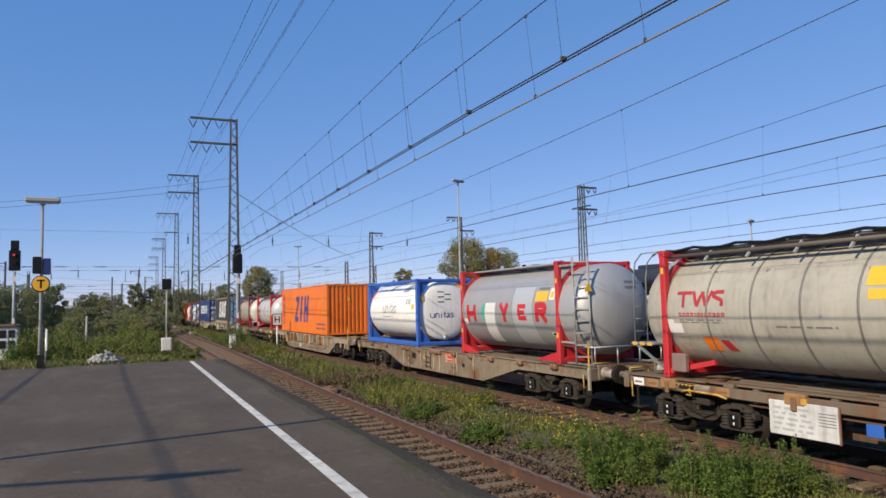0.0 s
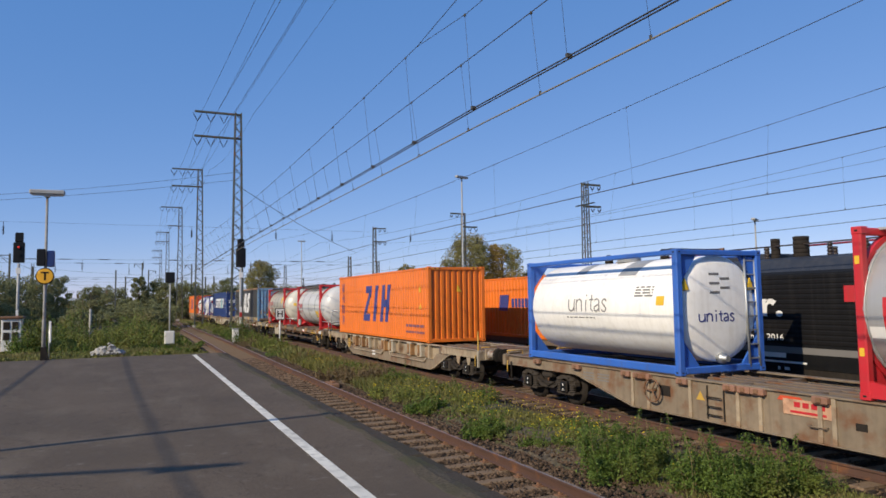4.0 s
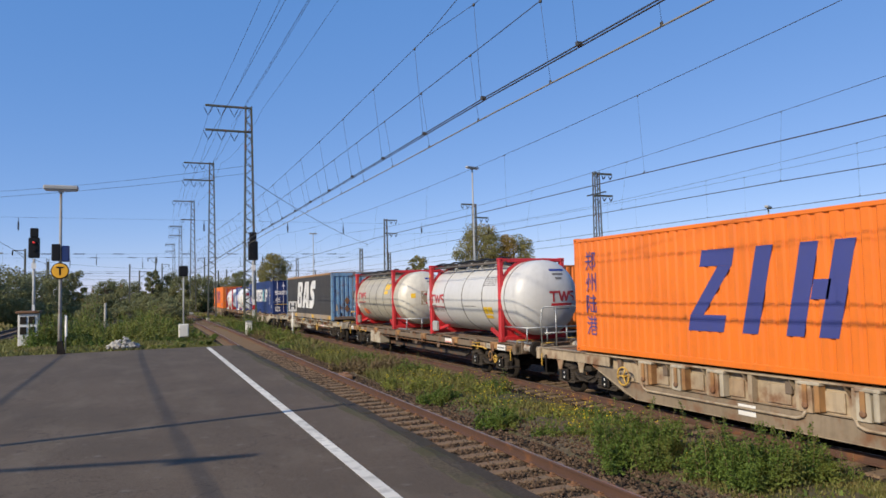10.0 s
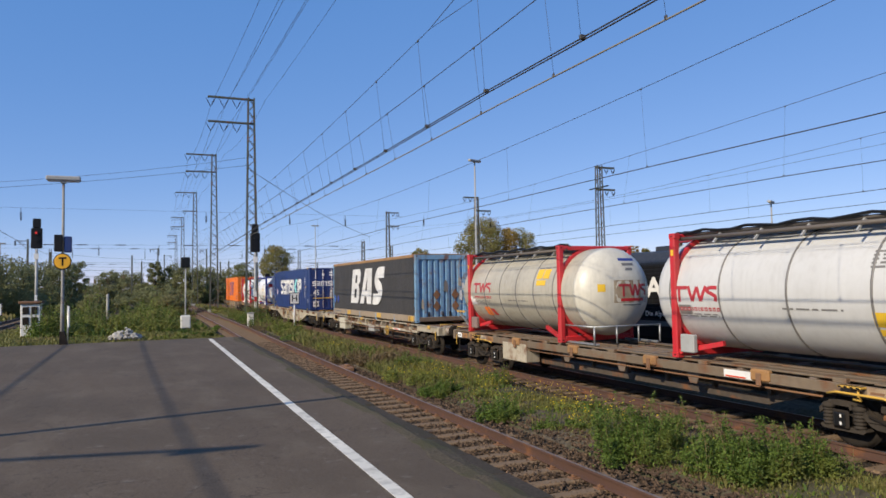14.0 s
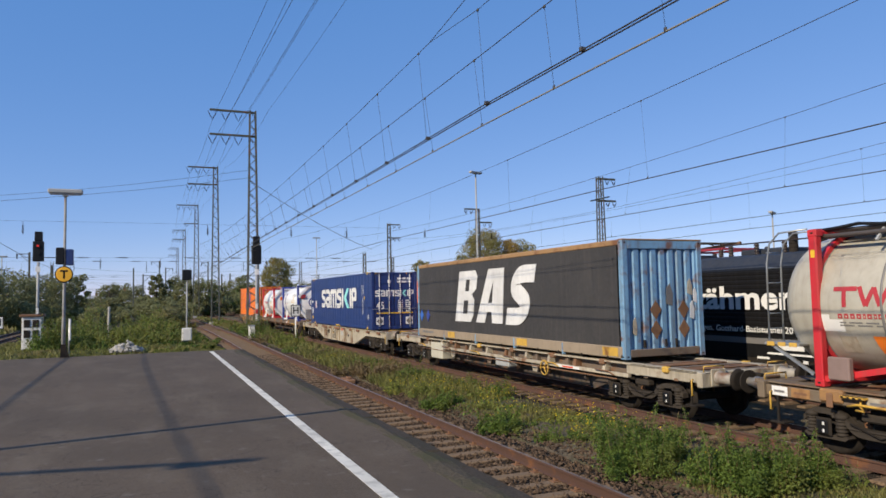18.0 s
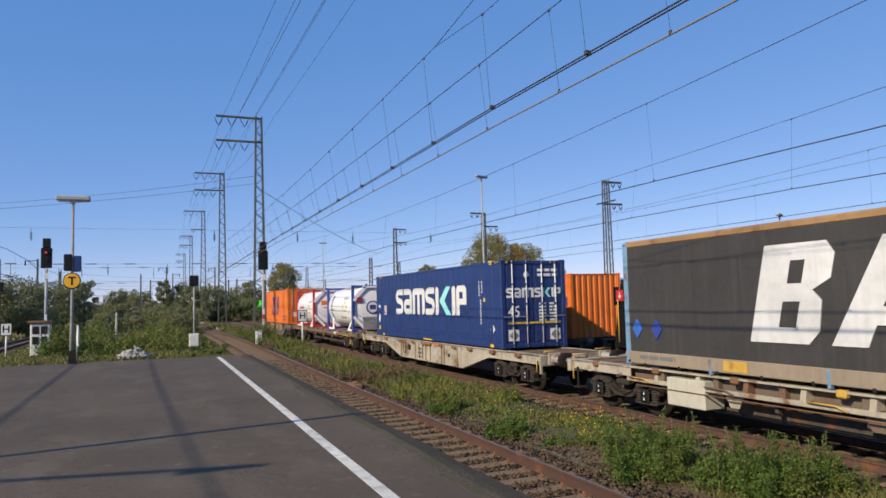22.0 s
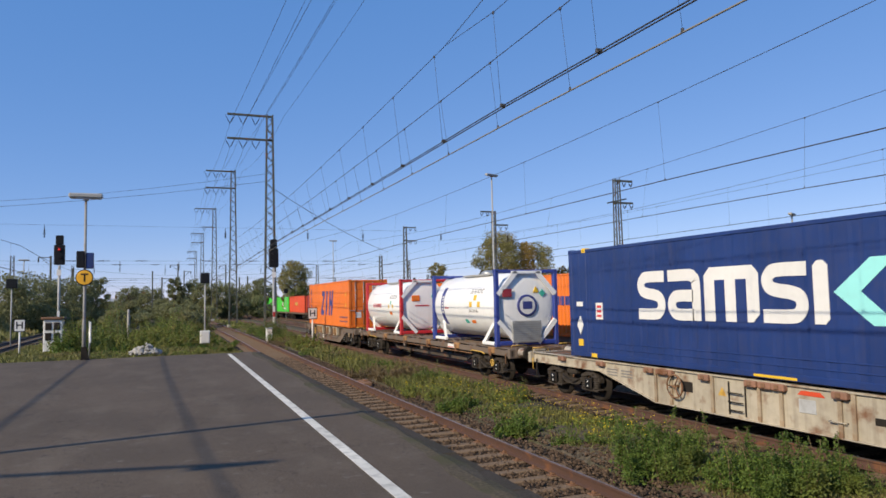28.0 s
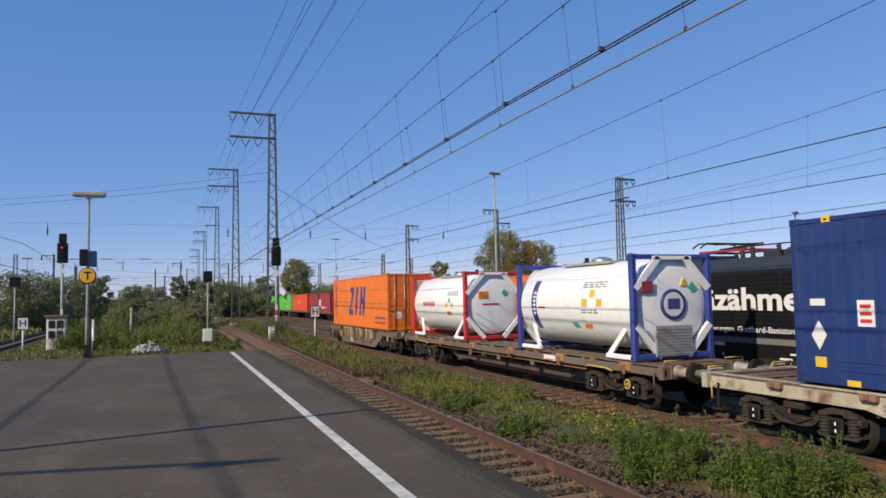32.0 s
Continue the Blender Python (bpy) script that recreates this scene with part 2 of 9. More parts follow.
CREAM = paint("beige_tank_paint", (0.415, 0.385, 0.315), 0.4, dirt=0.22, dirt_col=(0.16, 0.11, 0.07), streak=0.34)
GREY_TANK = paint("grey_tank_cladding", (0.40, 0.395, 0.39), 0.46, metal=0.3, dirt=0.03, streak=0.10, vary=0.05)
CURTAIN = paint("charcoal_curtain", (0.039, 0.036, 0.034), 0.65, dirt=0.12, dirt_col=(0.12, 0.10, 0.085), bumps=0.1)
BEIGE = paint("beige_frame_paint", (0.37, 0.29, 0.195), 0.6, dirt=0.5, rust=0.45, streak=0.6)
PALE = paint("pale_frame_paint", (0.42, 0.365, 0.275), 0.6, dirt=0.35, rust=0.2, streak=0.5)
BROWN = paint("brown_frame_paint", (0.15, 0.11, 0.08), 0.7, dirt=0.5, rust=0.3)
RUSTY = paint("rusty_steel", (0.20, 0.10, 0.05), 0.8, dirt=0.5, rust=0.5, bumps=0.2)
DARK_STEEL = paint("dark_greasy_steel", (0.024, 0.020, 0.017), 0.85, spec=0.15, dirt=0.4, dirt_col=(0.05, 0.038, 0.027), bumps=0.2)
BOGIE = paint("dusty_bogie_steel", (0.042, 0.034, 0.027), 0.8, spec=0.2, dirt=0.4, dirt_col=(0.078, 0.062, 0.046), bumps=0.2)
STEEL = paint("galvanised_steel", (0.42, 0.43, 0.43), 0.45, metal=0.7, dirt=0.2)
MAST_STEEL = paint("weathered_mast_steel", (0.070, 0.080, 0.068), 0.65, dirt=0.35, rust=0.15)
YELLOW = plain("yellow_marking", (0.72, 0.45, 0.03))
SIGN_YELLOW = plain("orange_yellow_sign", (0.80, 0.40, 0.02))
CREAM_LIGHT = paint("lighter_cream_tank_paint", (0.60, 0.565, 0.475), 0.35, dirt=0.15, streak=0.22)
OCHRE = paint("ochre_paint", (0.60, 0.36, 0.06), 0.5, dirt=0.3, rust=0.3)
BLACK = paint("black_paint", (0.009, 0.009, 0.0095), 0.42, spec=0.28, dirt=0.05, dirt_col=(0.05, 0.043, 0.036), streak=0.1)
GREY_MARK = plain("grey_marking", (0.17, 0.16, 0.15))
TEAL = plain("teal_marking", (0.05, 0.40, 0.30))
AQUA = plain("aqua_marking", (0.30, 0.72, 0.68))
SIGN_ORANGE = plain("orange_marking", (0.85, 0.20, 0.02))
LAMP_GREY = paint("grey_lamp_paint", (0.34, 0.34, 0.33), 0.5, dirt=0.2)
GLASS_DARK, _nt, _b = shader("dark_glass")
_b.inputs["Base Color"].default_value, _b.inputs["Roughness"].default_value = (0.01, 0.012, 0.014, 1), 0.05
WIRE = plain("dark_wire", (0.035, 0.033, 0.032), 0.6)
COPPER = paint("tarnished_wire", (0.20, 0.185, 0.15), 0.6, metal=0.0, dirt=0.2)


def old_asphalt():
    """Worn asphalt: fine chippings, broad faded and damp patches, pale scuffs, hairline cracks."""
    m, nt, b = shader("worn_asphalt")
    c = blend(nt, noise_fac(nt, 60.0, 0.3, 0.7, 6, rough=0.7), (0.057, 0.042, 0.030), (0.164, 0.122, 0.084))
    c = blend(nt, scaled(nt, noise_fac(nt, 0.45, 0.40, 0.66, 5), 0.55), c, (0.076, 0.058, 0.041))
    c = blend(nt, scaled(nt, noise_fac(nt, 1.3, 0.50, 0.72, 7, (1, 0.4, 1)), 0.5), c, (0.163, 0.128, 0.092))
    c = blend(nt, scaled(nt, noise_fac(nt, 5.0, 0.62, 0.74, 8), 0.55), c, (0.19, 0.165, 0.14))
    c = blend(nt, scaled(nt, noise_fac(nt, 9.0, 0.64, 0.70, 6), 0.6), c, (0.040, 0.033, 0.027))
    warp = node(nt, "ShaderNodeTexNoise", Scale=1.6, Detail=4.0)
    nt.links.new(coords(nt), warp.inputs["Vector"])
    add = nt.nodes.new("ShaderNodeVectorMath")
    nt.links.new(coords(nt, (0.45, 0.3, 1)), add.inputs[0])
    nt.links.new(warp.outputs["Color"], add.inputs[1])
    v = node(nt, "ShaderNodeTexVoronoi", Scale=0.75)
    v.feature = "DISTANCE_TO_EDGE"
    nt.links.new(add.outputs[0], v.inputs["Vector"])
    r = node(nt, "ShaderNodeMapRange", From_Min=0.002, From_Max=0.006, To_Min=0.55, To_Max=0.0)
    nt.links.new(v.outputs["Distance"], r.inputs["Value"])
    c = blend(nt, r.outputs[0], c, (0.03, 0.025, 0.02))
    nt.links.new(c, b.inputs["Base Color"])
    b.inputs["Roughness"].default_value = 0.88
    b.inputs["Specular IOR Level"].default_value = 0.25
    bump(nt, b, noise_fac(nt, 90.0, 0.2, 0.8, 6), 0.6, 0.006)
    return m


ASPHALT = old_asphalt()
MOSS = grainy("mossy_dirt", ((0.052, 0.041, 0.027), (0.120, 0.095, 0.062), (0.070, 0.064, 0.030)), 22.0, 0.95, 0.6, 1.1, 0.02)
# slab dirt, its tone also darkened to paint in the edge's shadow band
EDGE = grainy("dirty_shaded_platform_edge", ((0.032, 0.025, 0.019), (0.072, 0.056, 0.040), (0.040, 0.034, 0.022)), 30.0, 0.9, 0.4, 0.8, 0.006)
LINE = paint("worn_white_line", (0.70, 0.66, 0.565), 0.75, dirt=0.8, dirt_col=(0.22, 0.20, 0.17), streak=0, vary=0.1, rust=0.0, bumps=0.3)
SOIL = grainy("weedy_soil", ((0.060, 0.047, 0.033), (0.145, 0.115, 0.080), (0.085, 0.078, 0.040)), 9.0, 0.95, 0.6, 0.45, 0.04)
BALLAST = grainy("track_ballast", ((0.022, 0.017, 0.013), (0.070, 0.054, 0.040), (0.036, 0.029, 0.021)), 14.0, 0.95, 1.0, 0.7, 0.05)
STONE = grainy("ballast_stone", ((0.050, 0.032, 0.021), (0.135, 0.090, 0.058), (0.072, 0.047, 0.030)), 20.0, 0.95, 0.3, 0.8, 0.01, island=0.5)
RUBBLE = grainy("pale_rubble", ((0.24, 0.225, 0.20), (0.44, 0.42, 0.38), (0.30, 0.28, 0.25)), 12.0, 0.95, 0.3, 0.8, 0.01, island=0.5)
TIE = grainy("old_sleeper_wood", ((0.140, 0.094, 0.057), (0.265, 0.182, 0.116), (0.185, 0.127, 0.079)), 18.0, 0.95, 0.4, 1.2, 0.01)
RAIL = paint("rusty_rail", (0.082, 0.040, 0.027), 0.75, dirt=0.5, dirt_col=(0.06, 0.036, 0.024), rust=0.1, bumps=0.15)
RAIL_TOP = paint("worn_rail_head", (0.28, 0.24, 0.22), 0.35, metal=0.8, dirt=0.3)
RAIL_WORN = paint("dull_worn_rail_head", (0.27, 0.21, 0.18), 0.40, metal=0.5, dirt=0.4, dirt_col=(0.08, 0.045, 0.03))
BUFFER_GREY = paint("dirty_pale_buffer_steel", (0.36, 0.33, 0.29), 0.5, dirt=0.5, rust=0.3)
INSULATOR = paint("dark_glazed_insulator", (0.045, 0.034, 0.030), 0.35, dirt=0.2)
CONCRETE = grainy("old_concrete", ((0.28, 0.27, 0.24), (0.42, 0.40, 0.36), (0.33, 0.31, 0.28)), 20.0, 0.9, 0.3, 0.8, 0.006)
BARK = grainy("bark", ((0.06, 0.045, 0.03), (0.13, 0.10, 0.075), (0.09, 0.07, 0.05)), 12.0, 0.95, 0.6, 1.0, 0.02)
LEAF = leafy("bush_leaf", (0.048, 0.085, 0.016), (0.175, 0.250, 0.046), (0.19, 0.205, 0.048))
LEAF_BANK = leafy("bramble_leaf", (0.115, 0.14, 0.03), (0.30, 0.33, 0.075), (0.28, 0.255, 0.075))
# far leaves: base colour paled to paint in the haze of distance
LEAF_HAZY = leafy("hazy_wood_leaf", (0.150, 0.158, 0.072), (0.250, 0.258, 0.120), (0.255, 0.235, 0.108))
LEAF_TREE = leafy("yellowing_tree_leaf", (0.16, 0.155, 0.055), (0.33, 0.30, 0.11), (0.34, 0.26, 0.09))
LEAF_AUTUMN = leafy("autumn_leaf", (0.20, 0.15, 0.045), (0.44, 0.28, 0.07), (0.34, 0.25, 0.08))
GRASS = leafy("grass_blade", (0.095, 0.105, 0.028), (0.245, 0.235, 0.072), (0.22, 0.175, 0.07))
DRY = leafy("dry_stalk", (0.14, 0.10, 0.05), (0.26, 0.19, 0.10), (0.18, 0.13, 0.07))
PETAL = leafy("yellow_petal", (0.65, 0.50, 0.02), (0.80, 0.62, 0.03), (0.7, 0.55, 0.03))
POLE_DARK = paint("weathered_pole", (0.25, 0.245, 0.23), 0.6, dirt=0.4, rust=0.2)
# ---- ground, platform, tracks ----
PLAT = 0.76
PLAT_END = 31.0
TRAIN_X, LOCO_X = 11.785, 16.85
SKEW = 0.0105    # the platform and the near track turn away from the train's track by this slope


def near_x(y):
    """Centre of the near track, which bends towards the train's track past the platform."""
    x = 5.47 + 0.008 * (y - 8)
    x += 0.00035 * max(0.0, min(y, 40.0) - 12.0) ** 2
    if y > 40:
        u = min(y, 70.0) - 40.0
        x += 0.0196 * (u - u * u / 60.0)
    return x


def skewed(g):
    """Turns a piece of the platform with its edge."""
    g.v = [(x + SKEW * (y - 8.0), y, z) for x, y, z in g.v]
    return g


def ground_z(x, y):
    """Height of the soil: a bank past the platform's end, flat between the tracks."""
    z = -0.17
    if -9.0 < x < 3.4 and y > PLAT_END - 1:
        side = min(1.0, (x + 9.0) / 2.5, (3.4 - x) / 2.0)
        z += max(0.0, 0.80 * (1 - (y - PLAT_END) / 26.0)) * max(0, side)
    near = min(abs(x - c) for c in (near_x(y), TRAIN_X, LOCO_X, -11.0, 21.6, 26.4))
    if near < 1.75:
        return -0.5
    if 7.6 < x < 9.9:
        z += 0.10 * math.sin(min(1, max(0, (x - 7.6) / 2.3)) * math.pi)
    if y < 120:
        z += 0.05 * noise.noise((x * 0.35, y * 0.35, 3.1)) + 0.025 * noise.noise((x * 1.7, y * 1.7, 9.0))
    return z


def make_ground():
    xs = np.concatenate([[-3000, -600, -120], np.arange(-40, -10, 3), np.arange(-10, 22, 0.5), np.arange(22, 60, 4), [100, 500, 3000]])
    ys = np.concatenate([[-2500, -400, -80, -20], np.arange(-6, 70, 0.7), np.arange(70, 160, 5), [200, 320, 600, 1200, 4500]])
    v = np.array([(x, y, -0.3 if (x < 3.7 and -10 < x and y < PLAT_END - 0.5) else ground_z(x, y)) for y in ys for x in xs])
    nx = len(xs)
    f = np.array([(j * nx + i, j * nx + i + 1, (j + 1) * nx + i + 1, (j + 1) * nx + i) for j in range(len(ys) - 1) for i in range(nx - 1)])
    solid("ground", np_mesh("ground", v, f, SOIL, True), None, "weedy brown soil between the tracks", kind="structure")


def make_platform():
    g = Geo()
    g.box((-9.0, -30, -0.35), (3.46, PLAT_END, PLAT), 0.02)
    solid("platform", skewed(g), ASPHALT, "worn dark grey asphalt platform", kind="structure")
    n = 0
    y = -12.0
    while y < PLAT_END - 0.1:
        step = min(1.0, PLAT_END - y)
        e = solid("platform_edge", skewed(Geo().box((3.462, y + 0.006, -0.35), (3.74, y + step - 0.006, PLAT - 0.012 - 0.008 * (n % 3)), 0.025)), EDGE,
                  "dirt-covered platform edge slab with the edge's shadow in its dark colour", kind="structure")
        y += step
        n += 1
    # a ragged strip of moss and dirt along the edge
    v, rnd, n = [], random.Random(8), 0
    ys = np.arange(-6.0, PLAT_END - 0.1, 0.16)
    for y in ys:
        inner = 3.27 + SKEW * (y - 8) + 0.22 * noise.noise((y * 0.33, 4.0, 1.0)) + 0.10 * noise.noise((y * 1.7, 2.0, 5.0)) + 0.05 * noise.noise((y * 5.0, 1.0, 7.0))
        outer = 3.60 + SKEW * (y - 8) + 0.06 * noise.noise((y * 0.9, 8.0, 3.0)) + 0.04 * noise.noise((y * 4.0, 3.0, 2.0))
        v += [(inner, y, PLAT - 0.004), (inner + 0.05, y, PLAT + 0.005), ((inner + outer) / 2, y, PLAT + 0.012 + rnd.uniform(-0.004, 0.004)), (outer, y, PLAT - 0.03)]
    f = [(4 * i + k, 4 * i + k + 1, 4 * i + k + 5, 4 * i + k + 4) for i in range(len(ys) - 1) for k in range(3)]
    solid("edge_moss", Geo().add(v, f), MOSS, "moss and dirt strip along the platform edge", kind="structure")
    g = Geo()
    g.box((2.30, -12, PLAT - 0.02), (2.455, PLAT_END - 0.65, PLAT + 0.004))
    solid("edge_line", skewed(g), LINE, "worn white painted safety line on asphalt", kind="structure")


def rail_profile():
    return [(-0.0625, -0.172), (0.0625, -0.172), (0.0625, -0.160), (0.012, -0.135), (0.009, -0.05), (0.036, -0.036), (0.036, -0.006), (0.028, 0.0),
            (-0.028, 0.0), (-0.036, -0.006), (-0.036, -0.036), (-0.009, -0.05), (-0.012, -0.135), (-0.0625, -0.160)]


def swept(outline, fx, y0, y1):
    """Sweeps an outline in (x, z) along the track line fx(y)."""
    ys = [float(q) for q in np.arange(y0, y1, 6.0)] + [y1]
    n = len(outline)
    v = [(fx(y) + u, y, w) for y in ys for u, w in outline]
    f = [(k * n + i, k * n + (i + 1) % n, (k + 1) * n + (i + 1) % n, (k + 1) * n + i) for k in range(len(ys) - 1) for i in range(n)]
    f += [tuple(range(n))[::-1], tuple(range(len(v) - n, len(v)))]
    return Geo().add(v, f)


def make_track(line, y0, y1, near, label, rail_mat, top_mat):
    """line: the track's x, or its x as a function of y."""
    fx = line if callable(line) else (lambda y: line)
    t = thing("railway_track", label, "track", kind="structure")
    for s in (-0.7535, 0.7535):
        r = part("rail", swept([(s + u, w) for u, w in rail_profile()], fx, y0, y1), rail_mat, t)
        part("rail_head", swept([(s - 0.022, -0.004), (s + 0.022, -0.004), (s + 0.022, 0.0035), (s - 0.022, 0.0035)], fx, y0, y1), top_mat, r)
    lo = -0.225
    part("ballast_bed", swept([(-2.3, -0.42), (2.3, -0.42), (1.65, lo), (-1.65, lo)], fx, y0, y1), BALLAST, t)
    tie = Geo().box((-1.28, -0.11, -0.335), (1.28, 0.11, -0.178), 0.02).mesh("sleeper", TIE)
    plate = Geo()
    for s in (-0.7535, 0.7535):
        plate.box((s - 0.17, -0.08, -0.178), (s + 0.17, 0.08, -0.16), 0.006)
        for u in (-0.11, 0.11):
            plate.lathe((s + u, 0, -0.165), (0, 0, 1), [(0, 0.026), (0.035, 0.026), (0.05, 0.012)], 6, False)
            plate.box((s + u * 0.75 - 0.03, -0.03, -0.16), (s + u * 0.75 + 0.03, 0.03, -0.135), 0.008)
    plate = plate.mesh("fastening", RUSTY)
    y, i = y0 + 0.3, 0
    rest = Geo()
    while y < y1:
        if near and 3 < y < 75:
            ob = new("sleeper", tie)
            ob.matrix_world = pose(fx(y) + random.uniform(-0.03, 0.03), y + random.uniform(-0.02, 0.02), random.uniform(-0.012, 0.006), 0, 0, random.uniform(-1.2, 1.2))
            ob.parent = t
            f = new("fastening", plate)
            f.parent = ob
        else:
            rest.box((fx(y) - 1.28, y - 0.125, -0.335), (fx(y) + 1.28, y + 0.125, -0.178))
        y += 0.63
        i += 1
    if rest.v:
        tagged(part("sleepers", rest, TIE, t), kind="stuff")
    return t


make_ground()
make_platform()
make_track(near_x, -30, 330, True, "rusty little-used track on wooden sleepers in ballast", RAIL, RAIL_WORN)
make_track(TRAIN_X, -60, 330, False, "brown rusted track under the container train", RAIL, RAIL_TOP)
make_track(LOCO_X, -60, 330, False, "track under the black locomotive", RAIL, RAIL_TOP)
make_track(-11.0, 20, 330, False, "rusty track beyond the platform's far side", RAIL, RAIL_TOP)
for tx in (21.6, 26.4):
    make_track(tx, 0, 330, False, "sidings of the yard, rusty rails in ballast", RAIL, RAIL_TOP)


# ---- masts, wires, lamps, signals ----
def polar(az, d):
    return d * math.sin(radians(az)), d * math.cos(radians(az))


def make_mast(x, y, h, arms, base=0.95, top=0.5, group="lattice masts"):
    """A riveted lattice mast: four corner angles, zigzag lacing, cross-arms with V insulators. arms: (height, reach, insulators)."""
    m = thing("catenary_mast", "grey-green steel lattice mast with insulator arms", "mast", pose(x, y, -0.15), group)

    def half(z):
        return (base + (top - base) * z / h) / 2
    for sx in (-1, 1):
        for sy in (-1, 1):
            part("corner_angle", Geo().beam((sx * half(0), sy * half(0) * 0.7, 0), (sx * half(h), sy * half(h) * 0.7, h), 0.115 if h > 15 else 0.085), MAST_STEEL, m)
    n = max(8, int(h / 0.62))
    for side in range(4):
        s = 1 if side % 2 else -1
        pts = []
        for k in range(n + 1):
            z = h * k / n
            a = half(z) * (1 if k % 2 else -1)
            pts.append((a, s * half(z) * 0.7, z) if side < 2 else (s * half(z), a * 0.7, z))
        part("lacing", Geo().tube(pts, 0.042 if h > 15 else 0.03, 4), MAST_STEEL, m)
    part("foundation", Geo().box((-base * 0.7, -base * 0.6, -0.4), (base * 0.7, base * 0.6, 0.25), 0.04), CONCRETE, m)
    for z, reach, count in arms:
        arm = part("cross_arm", Geo().box((0.25 if reach < 0 else -0.25, -0.09, z - 0.09), (reach, 0.09, z + 0.09), 0.02), MAST_STEEL, m)
        for i in range(count):
            c = reach * (1 - (i + 0.22) / (count + 0.35))
            w = min(0.40, abs(reach) * 0.13)
            for sgn in (-1, 1):
                g = Geo()
                p, q = Vector((c + sgn * w, 0, z - 0.1)), Vector((c, 0, z - 0.1 - w * 2.0))
                g.cyl(p, q, 0.02, 5)
                for k in range(5):
                    o = p.lerp(q, 0.25 + 0.11 * k)
                    g.lathe(o, q - p, [(0, 0.03), (0.03, 0.058), (0.06, 0.03)], 7)
                part("insulator", g, DARK_STEEL, arm)
    return m


# distance and bearing of each mast, height of its tip above the rails
MAST_ROW = ((8.0, 66.0, 20.0, -3.75), (5.21, 95.5, 20.1, -3.4), (3.82, 133.5, 20.0, -3.3), (2.94, 180.0, 19.9, -2.6), (2.47, 240.0, 19.8, -2.6))
for k, (az, dist, tip, reach) in enumerate(MAST_ROW):
    px, py = polar(az, dist)
    make_mast(px, py, tip + 0.15, ((tip, reach, 3), (tip - (2.2 if k != 2 else 3.3), reach if k != 2 else reach * 0.62, 3 if k != 2 else 1)), 1.0, 0.5)
px, py = polar(35.69, 67.0)
mast_r = make_mast(px, py, 13.75, ((13.55, 1.75, 2), (11.5, 1.75, 2)), 0.75, 0.48)
part("platform_bar", Geo().beam((-1.45, -0.6, 11.35), (1.45, 0.6, 12.0), 0.12), MAST_STEEL, mast_r)
px, py = polar(25.9, 86.7)
make_mast(px, py, 13.6, ((13.5, -1.75, 2), (11.9, 1.9, 2)), 0.55, 0.4)
px, py = polar(18.69, 112.0)
make_mast(px, py, 14.6, ((14.4, 1.9, 2), (12.3, 1.9, 2)), 0.7, 0.42)
px, py = polar(-9.6, 120.0)
make_mast(px, py, 10.5, (), 0.7, 0.4)
px, py = polar(13.0, 150.0)
make_mast(px, py, 8.0, (), 0.5, 0.4)
px, py = polar(10.6, 150.0)
make_mast(px, py, 9.0, (), 0.5, 0.4)


def make_thin_mast(x, y, h, reach):
    """A slender far mast, with one bracket and its insulator where reach is not 0."""
    m = thing("slim_mast", "slim dark steel mast standing far down the yard", "mast", pose(x, y, -0.15), "slim masts")
    part("post", Geo().box((-0.13, -0.13, -0.3), (0.13, 0.13, h), 0.02), MAST_STEEL, m)
    if reach:
        part("bracket", Geo().beam((0, 0, h - 0.25), (reach, 0, h - 0.25), 0.11), MAST_STEEL, m)
        part("stay", Geo().beam((0, 0, h - 1.5), (reach * 0.8, 0, h - 0.3), 0.07), MAST_STEEL, m)
        part("insulator", Geo().cyl((reach, 0, h - 0.25), (reach, 0, h - 0.95), 0.10, 6), DARK_STEEL, m)


for az, dist, tip, reach in ((-0.58, 150.0, 9.4, 0), (0.08, 150.0, 8.2, 1.8), (1.2, 170.0, 11.9, -1.6), (1.64, 190.0, 11.3, 1.6), (4.67, 170.0, 11.7, -1.4), (5.67, 150.0, 8.1, 0), (6.29, 160.0, 8.6, 0), (-5.88, 140.0, 9.5, 0), (-7.27, 120.0, 10.4, -1.6)):
    px, py = polar(az, dist)
    make_thin_mast(px, py, tip + 0.15, reach)


def sag(y, low, rise, span=65.0, mid=33.0):
    u = ((y - mid) % span) / span
    u = min(u, 1 - u) * 2
    return low + rise * u * u


